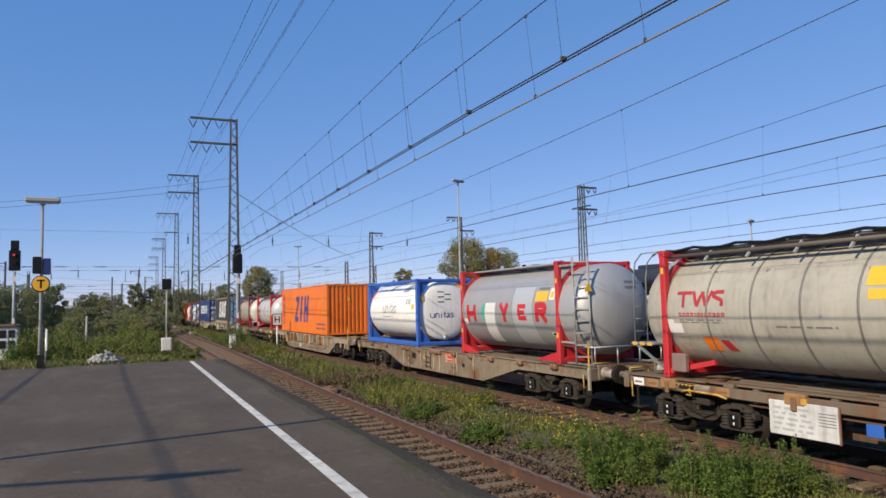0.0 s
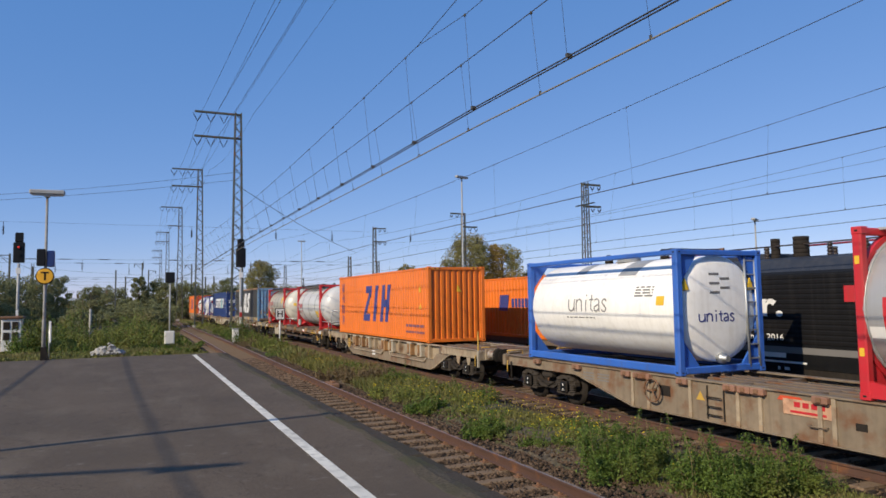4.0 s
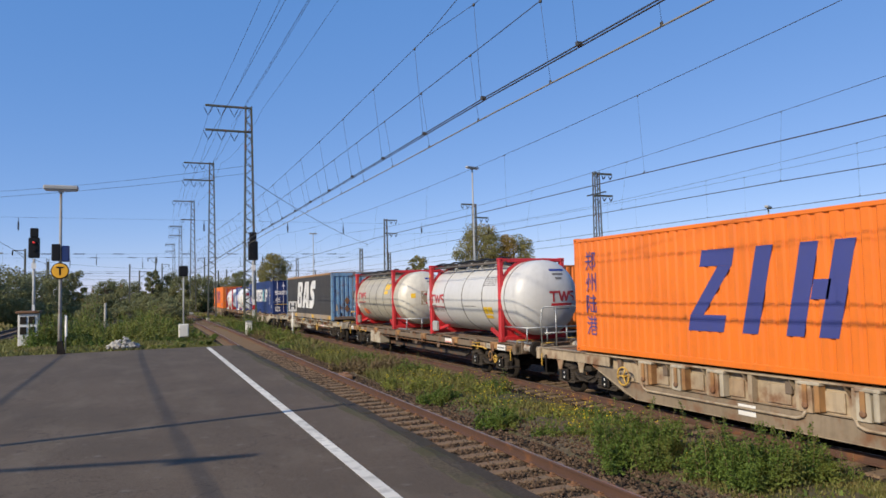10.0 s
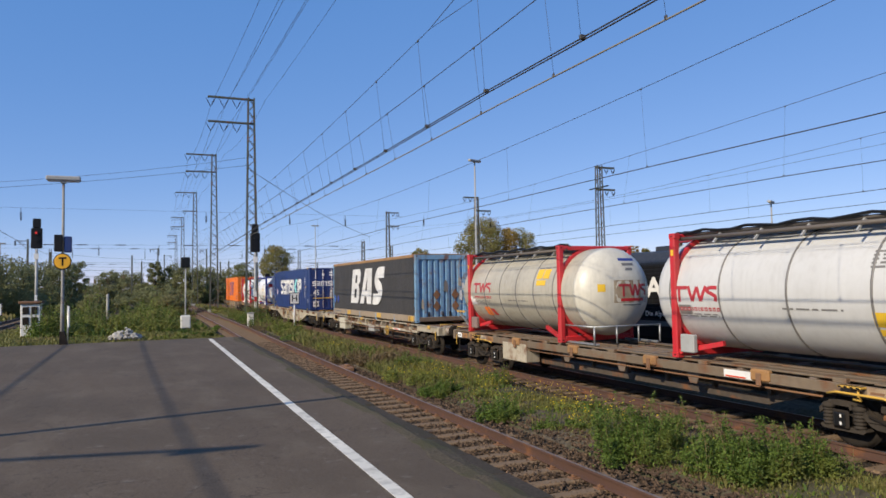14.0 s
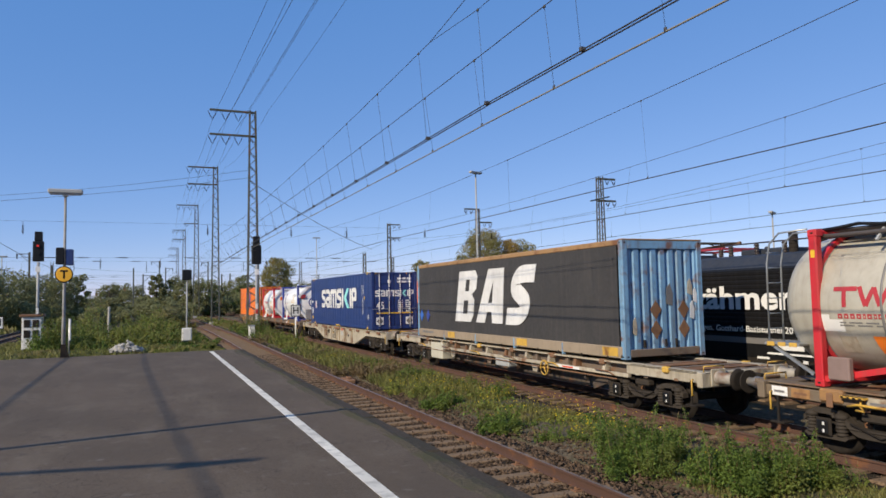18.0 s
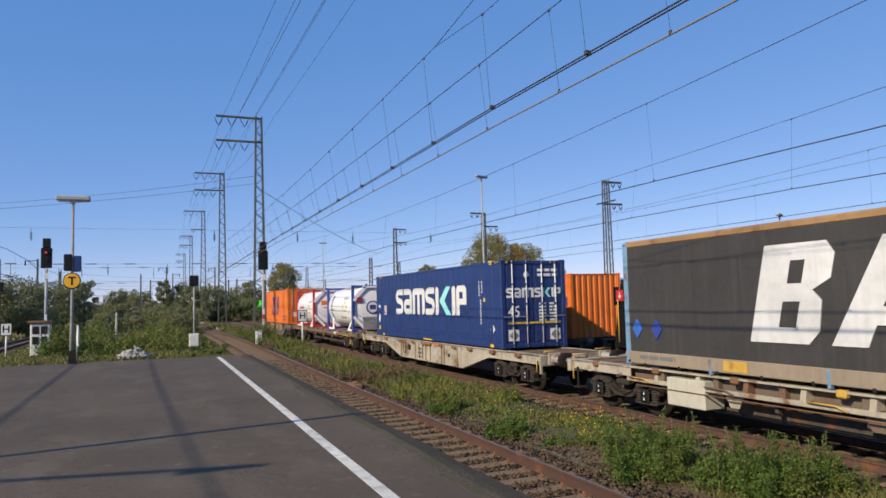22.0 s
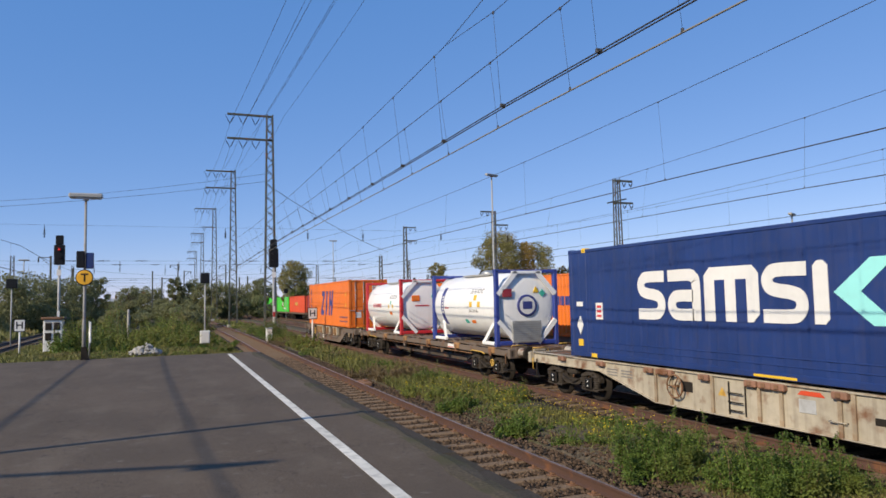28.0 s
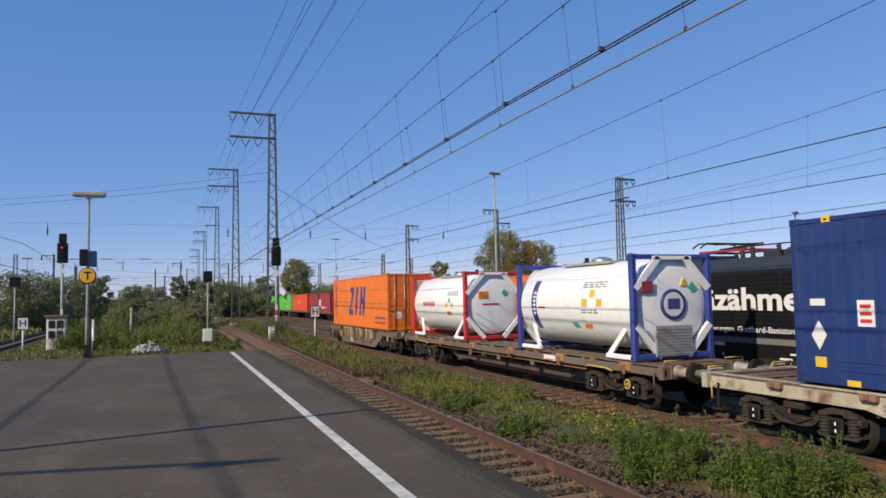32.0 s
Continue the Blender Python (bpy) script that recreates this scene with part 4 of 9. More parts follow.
def make_container(name, label, y, L, z0, h, mat, doors=False, smooth=False, post=None, inset=0.0):
    """A steel box container. doors: leaves with locking bars at the near end, else a ribbed end wall. inset: distance of inner posts from the ends (45 ft boxes)."""
    c = rides(thing(name, label, "container", group="containers on the train"), y)
    post = post or mat
    z1 = z0 + h
    for x, s in ((-W2, 1), (W2, -1)):
        side = corrugated(1, 0.14, L - 0.14, z0 + 0.14, z1 - 0.1, x + s * 0.012, s * 0.036 if not smooth else s * 0.009, 0.278 if not smooth else 0.56, 0.5, 0.13)
        part("side_wall", side, mat, c)
        part("bottom_rail", Geo().box((x, 0.16, z0 + 0.02), (x + s * 0.10, L - 0.16, z0 + 0.145), 0.012), mat, c)
        part("top_rail", Geo().box((x, 0.16, z1 - 0.105), (x + s * 0.07, L - 0.16, z1 - 0.02), 0.012), mat, c)
        for yy, t in ((0.0, 1), (L, -1)):
            part("corner_post", Geo().box((x, yy, z0 + 0.11), (x + s * 0.15, yy + t * 0.14, z1 - 0.11), 0.015), post, c)
        if inset:
            for yy in (inset, L - inset):
                part("inner_post", Geo().box((x - s * 0.002, yy - 0.10, z0 + 0.11), (x + s * 0.1, yy + 0.10, z1 - 0.10), 0.012), mat, c)
                ct = part("inner_casting", Geo().box((x - s * 0.006, yy - 0.09, z1 - 0.12), (x + s * 0.15, yy + 0.09, z1 + 0.012), 0.012), YELLOW, c)
                part("casting_hole", Geo().box((x - s * 0.01, yy - 0.04, z1 - 0.085), (x + s * 0.01, yy + 0.04, z1 - 0.04), 0.01), DARK_STEEL, ct)
    roof = Geo().box((-W2 + 0.02, 0.02, z1 - 0.09), (W2 - 0.02, L - 0.02, z1 - 0.035))
    part("roof", roof, mat, c)
    part("floor", Geo().box((-W2 + 0.05, 0.08, z0 + 0.06), (W2 - 0.05, L - 0.08, z0 + 0.17)), DARK_STEEL, c)
    for yy, t in ((0.0, 1), (L, -1)):
        part("end_header", Geo().box((-W2 + 0.16, yy, z1 - 0.13), (W2 - 0.16, yy + t * 0.09, z1 - 0.02), 0.012), post, c)
        part("end_sill", Geo().box((-W2 + 0.16, yy, z0 + 0.02), (W2 - 0.16, yy + t * 0.1, z0 + 0.15), 0.012), post, c)
    part("end_wall", corrugated(0, -W2 + 0.15, W2 - 0.15, z0 + 0.15, z1 - 0.13, L - 0.03, -0.036, 0.26), mat, c)
    if not doors:
        part("end_wall", corrugated(0, -W2 + 0.15, W2 - 0.15, z0 + 0.15, z1 - 0.13, 0.03, 0.045, 0.245, 0.44, 0.10), mat, c)
    else:
        for s in (-1, 1):
            g = Geo()
            xa, xb = (s * 0.012, s * (W2 - 0.155))
            g.box((xa, 0.035, z0 + 0.15), (xb, 0.06, z1 - 0.13), 0.006)
            lo, hi = min(xa, xb), max(xa, xb)
            n = 5
            hh = (z1 - z0 - 0.30) / n
            d = part("door", g, mat, c)
            for k in range(n):
                part("door_panel", Geo().box((lo + 0.05, 0.018, z0 + 0.17 + hh * k + 0.06), (hi - 0.05, 0.036, z0 + 0.17 + hh * (k + 1) - 0.06), 0.012), mat, d)
            for k in (0.27, 0.76):
                xr = xa + (xb - xa) * k
                part("locking_bar", Geo().cyl((xr, -0.012, z0 + 0.06), (xr, -0.012, z1 - 0.05), 0.019, 7), WHITE_MARK if name == "blue_container" else STEEL, d)
                for zz in (z0 + 0.12, z0 + 0.75, z0 + 1.45, z0 + 2.1, z1 - 0.1):
                    part("bar_bracket", Geo().box((xr - 0.05, -0.03, zz - 0.04), (xr + 0.05, 0.03, zz + 0.04), 0.01), post, d)
                part("handle", Geo().box((xr, -0.035, z0 + 1.02), (xr + s * 0.36, -0.015, z0 + 1.055), 0.008), STEEL, d)
            for zz in (z0 + 0.4, z0 + 1.1, z0 + 1.8, z1 - 0.45):
                part("hinge", Geo().box((xb - s * 0.02, 0.0, zz - 0.05), (xb + s * 0.05, 0.035, zz + 0.05), 0.008), post, d)
    castings(c, L, z0, h, post)
    return c


def panel_mark(root, name, pts, y_face_x, mat, label="", proud=0.004):
    """A flat painted shape on the near side, outline in (y, z)."""
    return part(name, Geo().prism(pts, 0, y_face_x - proud, y_face_x + 0.012), mat, root, label)


def ribbon(pts, width):
    """A painted stroke of even width along a polyline in a plane: its closed outline."""
    left, right = [], []
    for i, p in enumerate(pts):
        a, b = pts[max(i - 1, 0)], pts[min(i + 1, len(pts) - 1)]
        d0 = Vector((p[0] - a[0], p[1] - a[1])) if i else Vector((b[0] - p[0], b[1] - p[1]))
        d1 = Vector((b[0] - p[0], b[1] - p[1])) if i < len(pts) - 1 else d0
        d0, d1 = d0.normalized(), d1.normalized()
        n = Vector((-d0.y - d1.y, d0.x + d1.x)).normalized()
        k = width / 2 / max(0.5, n.dot(Vector((-d0.y, d0.x))))
        left.append((p[0] + n.x * k, p[1] + n.y * k))
        right.append((p[0] - n.x * k, p[1] - n.y * k))
    return left, right


def stroke_mesh(pts, width, put, back):
    """The stroke as a thin slab; put maps (u, v) to a point on the wall, back is the slab's depth vector."""
    left, right = ribbon(pts, width)
    n = len(pts)
    front = [Vector(put(*q)) for q in left + right]
    v = front + [q + Vector(back) for q in front]
    f = []
    for i in range(n - 1):
        f.append((i, i + 1, n + i + 1, n + i))
        f.append((2 * n + i, 3 * n + i, 3 * n + i + 1, 2 * n + i + 1))
        f.append((i, 2 * n + i, 2 * n + i + 1, i + 1))
        f.append((n + i, n + i + 1, 3 * n + i + 1, 3 * n + i))
    f += [(0, n, 3 * n, 2 * n), (n - 1, 3 * n - 1, 4 * n - 1, 2 * n - 1)]
    return Geo().add(v, f)


BEND = ((0.97, 0.885), (0.36, 0.885), (0.20, 0.83), (0.135, 0.72), (0.19, 0.60), (0.36, 0.545), (0.64, 0.505), (0.81, 0.44), (0.865, 0.30), (0.80, 0.17), (0.64, 0.115), (0.03, 0.115))
HOOK = ((0.04, 0.885), (0.66, 0.885), (0.80, 0.83), (0.865, 0.70), (0.865, 0.0))
BOWL = ((0.78, 0.115), (0.34, 0.115), (0.19, 0.18), (0.14, 0.30), (0.19, 0.42), (0.34, 0.48), (0.78, 0.48))


def painted_strokes(root, name, strokes, w, h, thick, put, back, mat):
    for pts in strokes:
        if len(pts) > 4:
            ends = [pts[0]] + list(pts) + [pts[-1]]
            fine = []
            for a, b, c, d in zip(ends, ends[1:], ends[2:], ends[3:]):
                for k in range(4):
                    t = k / 4
                    fine.append(tuple(0.5 * (2 * q + (r - p) * t + (2 * p - 5 * q + 4 * r - v) * t * t + (3 * q - p - 3 * r + v) * t ** 3) for p, q, r, v in zip(a, b, c, d)))
            pts = fine + [pts[-1]]
        dense = [pts[0]]
        for p, q in zip(pts, pts[1:]):
            n = max(1, int(max(abs(q[0] - p[0]) * w, abs(q[1] - p[1]) * h) / 0.12))
            dense += [(p[0] + (q[0] - p[0]) * k / n, p[1] + (q[1] - p[1]) * k / n) for k in range(1, n + 1)]
        part(name, stroke_mesh([(u * w, q * h) for u, q in dense], thick, put, back), mat, root)


def rect(y0, z0, y1, z1, slant=0.0):
    """Outline of a block whose top leans towards the eye's right by slant."""
    return [(y0, z0), (y1, z0), (y1 - slant, z1), (y0 - slant, z1)]


def end_mark(root, name, x0, z0, x1, z1, mat, y=0.0, label="", proud=0.004):
    return part(name, Geo().box((x0, y - proud, z0), (x1, y + 0.01, z1)), mat, root, label)


def bars(root, y0, z0, w, rows, height, mat, face, gap=0.35, seed=1):
    """Unreadable small print as plain bars on the near side; y0 is the text's left end (further from the eye)."""
    rnd = random.Random(seed)
    for r in range(rows):
        z = z0 - r * height * 1.7
        y = y0
        while y > y0 - w:
            b = min(rnd.uniform(1.5, 5.0) * height, y - (y0 - w) + 0.01)
            panel_mark(root, "print_bar", rect(y, z, y - b, z + height), face, mat)
            y -= b + height * gap * 2


def end_bars(root, x0, z0, w, rows, height, mat, y, seed=1):
    rnd = random.Random(seed)
    for r in range(rows):
        z = z0 - r * height * 1.8
        x = x0
        while x < x0 + w:
            b = min(rnd.uniform(1.5, 4.5) * height, x0 + w - x + 0.01)
            end_mark(root, "print_bar", x, z, x + b, z + height, mat, y)
            x += b + height * 0.7


def hazard(root, L, z1):
    """Yellow and black warning strips at the top corners of the near side and end."""
    for k in range(4):
        panel_mark(root, "warning_stripe", rect(0.20 + k * 0.09, z1 - 0.095, 0.245 + k * 0.09, z1 - 0.03, 0.03), -W2, YELLOW if k % 2 == 0 else BLACK)
        for x in (-W2 + 0.2, W2 - 0.6):
            end_mark(root, "warning_stripe", x + k * 0.09, z1 - 0.10, x + 0.05 + k * 0.09, z1 - 0.04, YELLOW if k % 2 == 0 else BLACK)


NEAR_SIDE = Matrix(((0, 0, -1, 0), (-1, 0, 0, 0), (0, 1, 0, 0), (0, 0, 0, 1)))
TEL_MARK = plain('faded_blue_print', (0.20, 0.08, 0.12))


def orange_box(y, doors, label):
    z0, h, L = 1.19, 2.915, 12.192
    c = make_container("orange_container", label, y, L, z0, h, ORANGE, doors=doors)
    f = -W2 + 0.008
    # three big slanting blue blocks, broken by slots
    zt, zb = z0 + 2.34, z0 + 0.70
    zm = (zt + zb) / 2
    panel_mark(c, "painted_block", rect(7.66, zt - 0.33, 6.80, zt, 0.08), f, BLUE_MARK)
    panel_mark(c, "painted_block", rect(8.05, zb, 7.08, zb + 0.33, 0.08), f, BLUE_MARK)
    panel_mark(c, "painted_block", rect(7.96, zb + 0.332, 7.60, zt - 0.332, 0.80), f, BLUE_MARK)
    panel_mark(c, "painted_block", rect(6.61, zb, 6.24, zt, 0.42), f, BLUE_MARK)
    panel_mark(c, "painted_block", rect(5.61, zb, 5.25, zt, 0.38), f, BLUE_MARK)
    panel_mark(c, "painted_block", rect(4.95, zb, 4.58, zt, 0.40), f, BLUE_MARK)
    panel_mark(c, "painted_block", rect(5.08, zm - 0.17, 4.74, zm + 0.17, 0.08), f, BLUE_MARK)
    for k, glyph in enumerate("郑州陆港"):
        letters("side_character", glyph, 0.44, 0.47, BLUE_MARK, c, Matrix.Translation((f - 0.006, 11.69, z0 + 2.08 - k * 0.545)) @ NEAR_SIDE, "blue painted character")
    bars(c, 2.36, z0 + 0.57, 1.95, 1, 0.10, TEL_MARK, f, 0.35, 3)
    bars(c, 2.36, z0 + 0.33, 1.95, 1, 0.08, TEL_MARK, f, 0.35, 4)
    panel_mark(c, "warning_triangle", [(0.93, z0 + 1.30), (0.70, z0 + 1.30), (0.815, z0 + 1.50)], f, YELLOW)
    panel_mark(c, "label_plate", rect(0.92, z0 + 1.95, 0.78, z0 + 2.15), f, YELLOW)
    hazard(c, L, z0 + h)
    if not doors:
        part("warning_triangle", Geo().prism([(0.0, z0 + 1.95), (0.2, z0 + 1.95), (0.02, z0 + 2.22)], 1, -0.002, 0.02), YELLOW, c)
    else:
        end_bars(c, 0.25, z0 + 2.45, 0.7, 5, 0.07, WHITE_MARK, 0.014, 5)
        end_mark(c, "label_plate", -0.8, z0 + 0.6, -0.45, z0 + 0.95, WHITE_MARK, 0.014)
    return c


def navy_box(y):
    z0, h, L = 1.19, 2.90, 13.716
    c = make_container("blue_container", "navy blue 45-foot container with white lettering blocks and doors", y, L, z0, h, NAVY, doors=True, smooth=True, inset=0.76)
    f = -W2 + 0.008
    zb, zt = z0 + 1.06, z0 + 2.17

    def blob(yl, w, za, zc, slots):
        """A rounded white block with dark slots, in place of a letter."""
        r = min(0.16, w * 0.3)
        out = [(yl, za), (yl - w + r, za), (yl - w, za + r), (yl - w, zc - r), (yl - w + r, zc), (yl - r, zc), (yl, zc - r)]
        b = panel_mark(c, "painted_block", out, f, WHITE_MARK)
        for s0, s1, t0, t1 in slots:
            part("slot", Geo().prism(rect(yl - w * s0, za + (zc - za) * t0, yl - w * s1, za + (zc - za) * t1), 0, f - 0.008, f), NAVY, b)
    for yl, w, strokes in ((10.68, 1.0, (BEND,)), (9.62, 1.08, (HOOK, BOWL)), (6.92, 1.06, (BEND,))):
        painted_strokes(c, "painted_stroke", strokes, w, zt - zb, 0.255, lambda u, q, yl=yl: (f - 0.004, yl - u, zb + q), (0.016, 0, 0), WHITE_MARK)
    blob(8.44, 1.46, zb, zt, ((0.21, 0.40, 0.0, 0.76), (0.60, 0.79, 0.0, 0.76)))
    blob(5.76, 0.30, zb, zt, ())
    zm = (zb + zt) / 2
    panel_mark(c, "painted_wedge", [(5.36, zm), (4.66, zb), (4.22, zb), (4.86, zm), (4.22, zt), (4.66, zt)], f, AQUA)
    blob(4.10, 0.31, zb, zt, ())
    blob(3.70, 0.92, zb, zt, ((0.34, 0.66, 0.56, 0.78), (0.34, 1.0, 0.0, 0.36)))
    # near-end column of small print, plates
    for k, (ya, za, hh) in enumerate(((1.72, 1.75, 0.62), (1.5, 1.85, 0.5), (1.62, 0.78, 0.92))):
        for j in range(int(hh / 0.11)):
            panel_mark(c, "print_bar", rect(ya, z0 + za + 0.11 * j, ya - 0.05, z0 + za + 0.11 * j + 0.08), f, WHITE_MARK)
    panel_mark(c, "label_plate", rect(1.36, z0 + 1.55, 1.24, z0 + 1.68), f, YELLOW)
    panel_mark(c, "white_diamond", [(0.9, z0 + 0.62), (0.72, z0 + 0.42), (0.54, z0 + 0.62), (0.72, z0 + 0.84)], f, WHITE_MARK)
    panel_mark(c, "label_plate", rect(13.35, z0 + 1.36, 13.05, z0 + 1.48), -W2, WHITE_MARK)
    panel_mark(c, "label_plate", rect(12.45, z0 + 1.02, 12.15, z0 + 1.45), f, WHITE_MARK)
    for j in range(3):
        panel_mark(c, "print_bar", rect(12.4, z0 + 1.08 + j * 0.12, 12.2, z0 + 1.14 + j * 0.12), f - 0.004, RED)
    panel_mark(c, "white_diamond", [(13.35, z0 + 0.85), (13.2, z0 + 0.6), (13.05, z0 + 0.85), (13.2, z0 + 1.1)], -W2, WHITE_MARK)
    panel_mark(c, "label_plate", rect(13.3, z0 + 0.3, 13.08, z0 + 0.48), -W2, YELLOW)
    for zz in (z0 + 0.27, z0 + 0.42):
        part("lower_ridge", Geo().box((-W2 + 0.002, 0.9, zz), (-W2 + 0.03, L - 0.9, zz + 0.025), 0.006), NAVY, c)
    panel_mark(c, "yellow_strip", rect(7.2, z0 + 0.04, 6.2, z0 + 0.09), -W2 - 0.001, YELLOW)
    for yy in (0.9, 12.7):
        panel_mark(c, "label_plate", rect(yy, z0 + 0.03, yy - 0.25, z0 + 0.13), -W2 - 0.001, YELLOW)
    # doors
    letters("size_number", "45", 0.42, 0.38, WHITE_MARK, c, pose(-0.98, 0.012, z0 + 1.02, 90), "white painted number 45", bold=0.02)
    for x, w, strokes in ((-1.03, 0.25, (BEND,)), (-0.75, 0.26, (HOOK, BOWL)), (0.02, 0.25, (BEND,))):
        painted_strokes(c, "painted_stroke", strokes, w, 0.32, 0.07, lambda u, q, x=x: (x + u, 0.008, z0 + 1.66 + q), (0, 0.012, 0), WHITE_MARK)
    for x, w in ((-0.45, 0.085), (-0.28, 0.085), (-0.10, 0.085), (0.31, 0.075), (0.68, 0.075)):
        end_mark(c, "painted_block", x, z0 + 1.66, x + w, z0 + 1.98, WHITE_MARK, 0.012)
    end_mark(c, "painted_block", -0.45, z0 + 1.91, -0.015, z0 + 1.98, WHITE_MARK, 0.0115)
    part("painted_wedge", Geo().prism([(0.41, z0 + 1.82), (0.55, z0 + 1.66), (0.64, z0 + 1.66), (0.51, z0 + 1.82), (0.64, z0 + 1.98), (0.55, z0 + 1.98)], 1, 0.008, 0.02), AQUA, c)
    blk = end_mark(c, "painted_block", 0.79, z0 + 1.66, 1.02, z0 + 1.98, WHITE_MARK, 0.012)
    for x0, z2, x1, z3 in ((0.865, 1.84, 0.945, 1.91), (0.865, 1.655, 1.025, 1.77)):
        part("slot", Geo().box((x0, 0.002, z0 + z2), (x1, 0.010, z0 + z3)), NAVY, blk)
    end_bars(c, 0.15, z0 + 2.52, 0.75, 2, 0.09, WHITE_MARK, 0.014, 7)
    end_bars(c, 0.18, z0 + 1.42, 0.25, 6, 0.06, WHITE_MARK, 0.014, 8)
    end_bars(c, 0.58, z0 + 1.42, 0.28, 6, 0.06, WHITE_MARK, 0.014, 9)
    end_mark(c, "yellow_strip", -0.98, z0 + 0.80, 0.98, z0 + 0.86, YELLOW, 0.012)
    for xx in (-0.98, 0.58):
        end_mark(c, "label_plate", xx, z0 + 0.25, xx + 0.38, z0 + 0.62, WHITE_MARK, 0.014)
        part("white_diamond", Geo().prism([(xx + 0.02, z0 + 0.42), (xx + 0.2, z0 + 0.26), (xx + 0.37, z0 + 0.42), (xx + 0.2, z0 + 0.6)], 1, 0.004, 0.02), GREY_MARK, c)
    part("vent_emblem", Geo().lathe((-0.28, 0.015, z0 + 2.42), (0, -1, 0), [(0, 0.1), (0.006, 0.1)], 14), WHITE_MARK, c)
    hazard(c, L, z0 + h)
    return c


def curtain_box(y):
    z0, h, L = 1.22, 2.88, 13.716
    c = rides(thing("curtain_swap_body", "charcoal curtain-sided swap body with light blue end and white blocks", "container", group="containers on the train"), y)
    z1 = z0 + h
    # curtain with gentle bays
    n = 46
    g = Geo()
    v, f = [], []
    for i in range(n + 1):
        yy = 0.22 + (L - 0.4) * i / n
        for k in range(7):
            zz = z0 + 0.30 + (h - 0.44) * k / 6
            b = 0.012 * math.sin(i * 0.9) * math.sin(math.pi * k / 6) + 0.008 * noise.noise((yy * 0.8, zz * 1.5, 2.0))
            v.append((-W2 + 0.008 + b, yy, zz))
    for i in range(n):
        for k in range(6):
            a = i * 7 + k
            f.append((a, a + 7, a + 8, a + 1))
    g.add(v, f, True)
    part("curtain", g, CURTAIN, c)
    g2 = Geo()
    g2.add([(-x, yy, zz) for x, yy, zz in v], [q[::-1] for q in f], True)
    part("curtain", g2, CURTAIN, c)
    for x, s in ((-W2, 1), (W2, -1)):
        part("roof_rail", Geo().box((x, 0.1, z1 - 0.14), (x + s * 0.1, L - 0.1, z1 - 0.01), 0.02), OCHRE_RAIL, c)
        part("bottom_rail", Geo().box((x - s * 0.004, 0.1, z0 + 0.02), (x + s * 0.1, L - 0.1, z0 + 0.30), 0.012), RAIL_BROWN, c)
        for yy, t in ((0.0, 1), (L, -1)):
            part("corner_post", Geo().box((x, yy, z0 + 0.05), (x + s * 0.16, yy + t * 0.17, z1 - 0.02), 0.015), SKY_BLUE, c)
        for k in range(1, 5):
            yy = L * k / 5
            part("rail_bracket", Geo().box((x - s * 0.014, yy - 0.035, z0 - 0.05), (x + s * 0.08, yy + 0.035, z0 + 0.27), 0.012), SKY_BLUE, c)
        for k in range(12):
            yy = 0.7 + (L - 1.4) * k / 11
            part("buckle", Geo().box((x - s * 0.016, yy - 0.03, z0 - 0.02), (x + s * 0.02, yy + 0.03, z0 + 0.05), 0.006), DARK_STEEL, c)
    part("roof", Geo().box((-W2 + 0.03, 0.05, z1 - 0.05), (W2 - 0.03, L - 0.05, z1 + 0.005), 0.02), OCHRE_RAIL, c)
    part("floor", Geo().box((-W2 + 0.08, 0.05, z0 + 0.05), (W2 - 0.08, L - 0.05, z0 + 0.2)), BROWN, c)
    part("end_wall", corrugated(0, -W2 + 0.16, W2 - 0.16, z0 + 0.22, z1 - 0.22, 0.03, 0.06, 0.265, 0.5, 0.12), SKY_BLUE, c, "light blue ribbed end wall with rust patches")
    part("end_wall", corrugated(0, -W2 + 0.16, W2 - 0.16, z0 + 0.2, z1 - 0.2, L - 0.03, -0.05, 0.3), SKY_BLUE, c)
    part("end_header", Geo().box((-W2 + 0.16, 0.0, z1 - 0.24), (W2 - 0.16, 0.12, z1 - 0.02), 0.02), SKY_BLUE, c)
    part("end_header", Geo().box((-W2 + 0.16, L - 0.12, z1 - 0.24), (W2 - 0.16, L, z1 - 0.02), 0.02), SKY_BLUE, c)
    part("end_cap", Geo().box((-W2 - 0.003, -0.01, z1 - 0.03), (W2 + 0.003, 0.16, z1 + 0.012), 0.015), OCHRE_RAIL, c)
    part("end_sill", Geo().box((-W2 + 0.16, 0.0, z0 + 0.04), (W2 - 0.16, 0.12, z0 + 0.23), 0.02), BROWN, c)
    for x in (-0.26, 0.60):
        for zz in (0.68, 1.16):
            part("rust_diamond", Geo().prism([(x - 0.17, z0 + zz), (x, z0 + zz - 0.23), (x + 0.17, z0 + zz), (x, z0 + zz + 0.23)], 1, 0.016, 0.034), RUSTY, c)
    for x in (-0.62, 0.02, 0.34):
        part("end_latch", Geo().box((x - 0.03, 0.0, z0 + 0.25), (x + 0.03, 0.05, z0 + 0.45), 0.008), DARK_STEEL, c)
    castings(c, L, z0, h - 0.02, SKY_BLUE)
    fx = -W2 - 0.012
    zb, zt = z0 + 0.68, z0 + 2.46
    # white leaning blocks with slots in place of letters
    lean = 0.45
    high = zt - zb

    def put(yl):
        return lambda u, q: (fx - 0.004, yl - u - lean * q / high, zb + q)
    yl, w, r = 9.86, 1.52, 0.22
    mid = high * 0.53
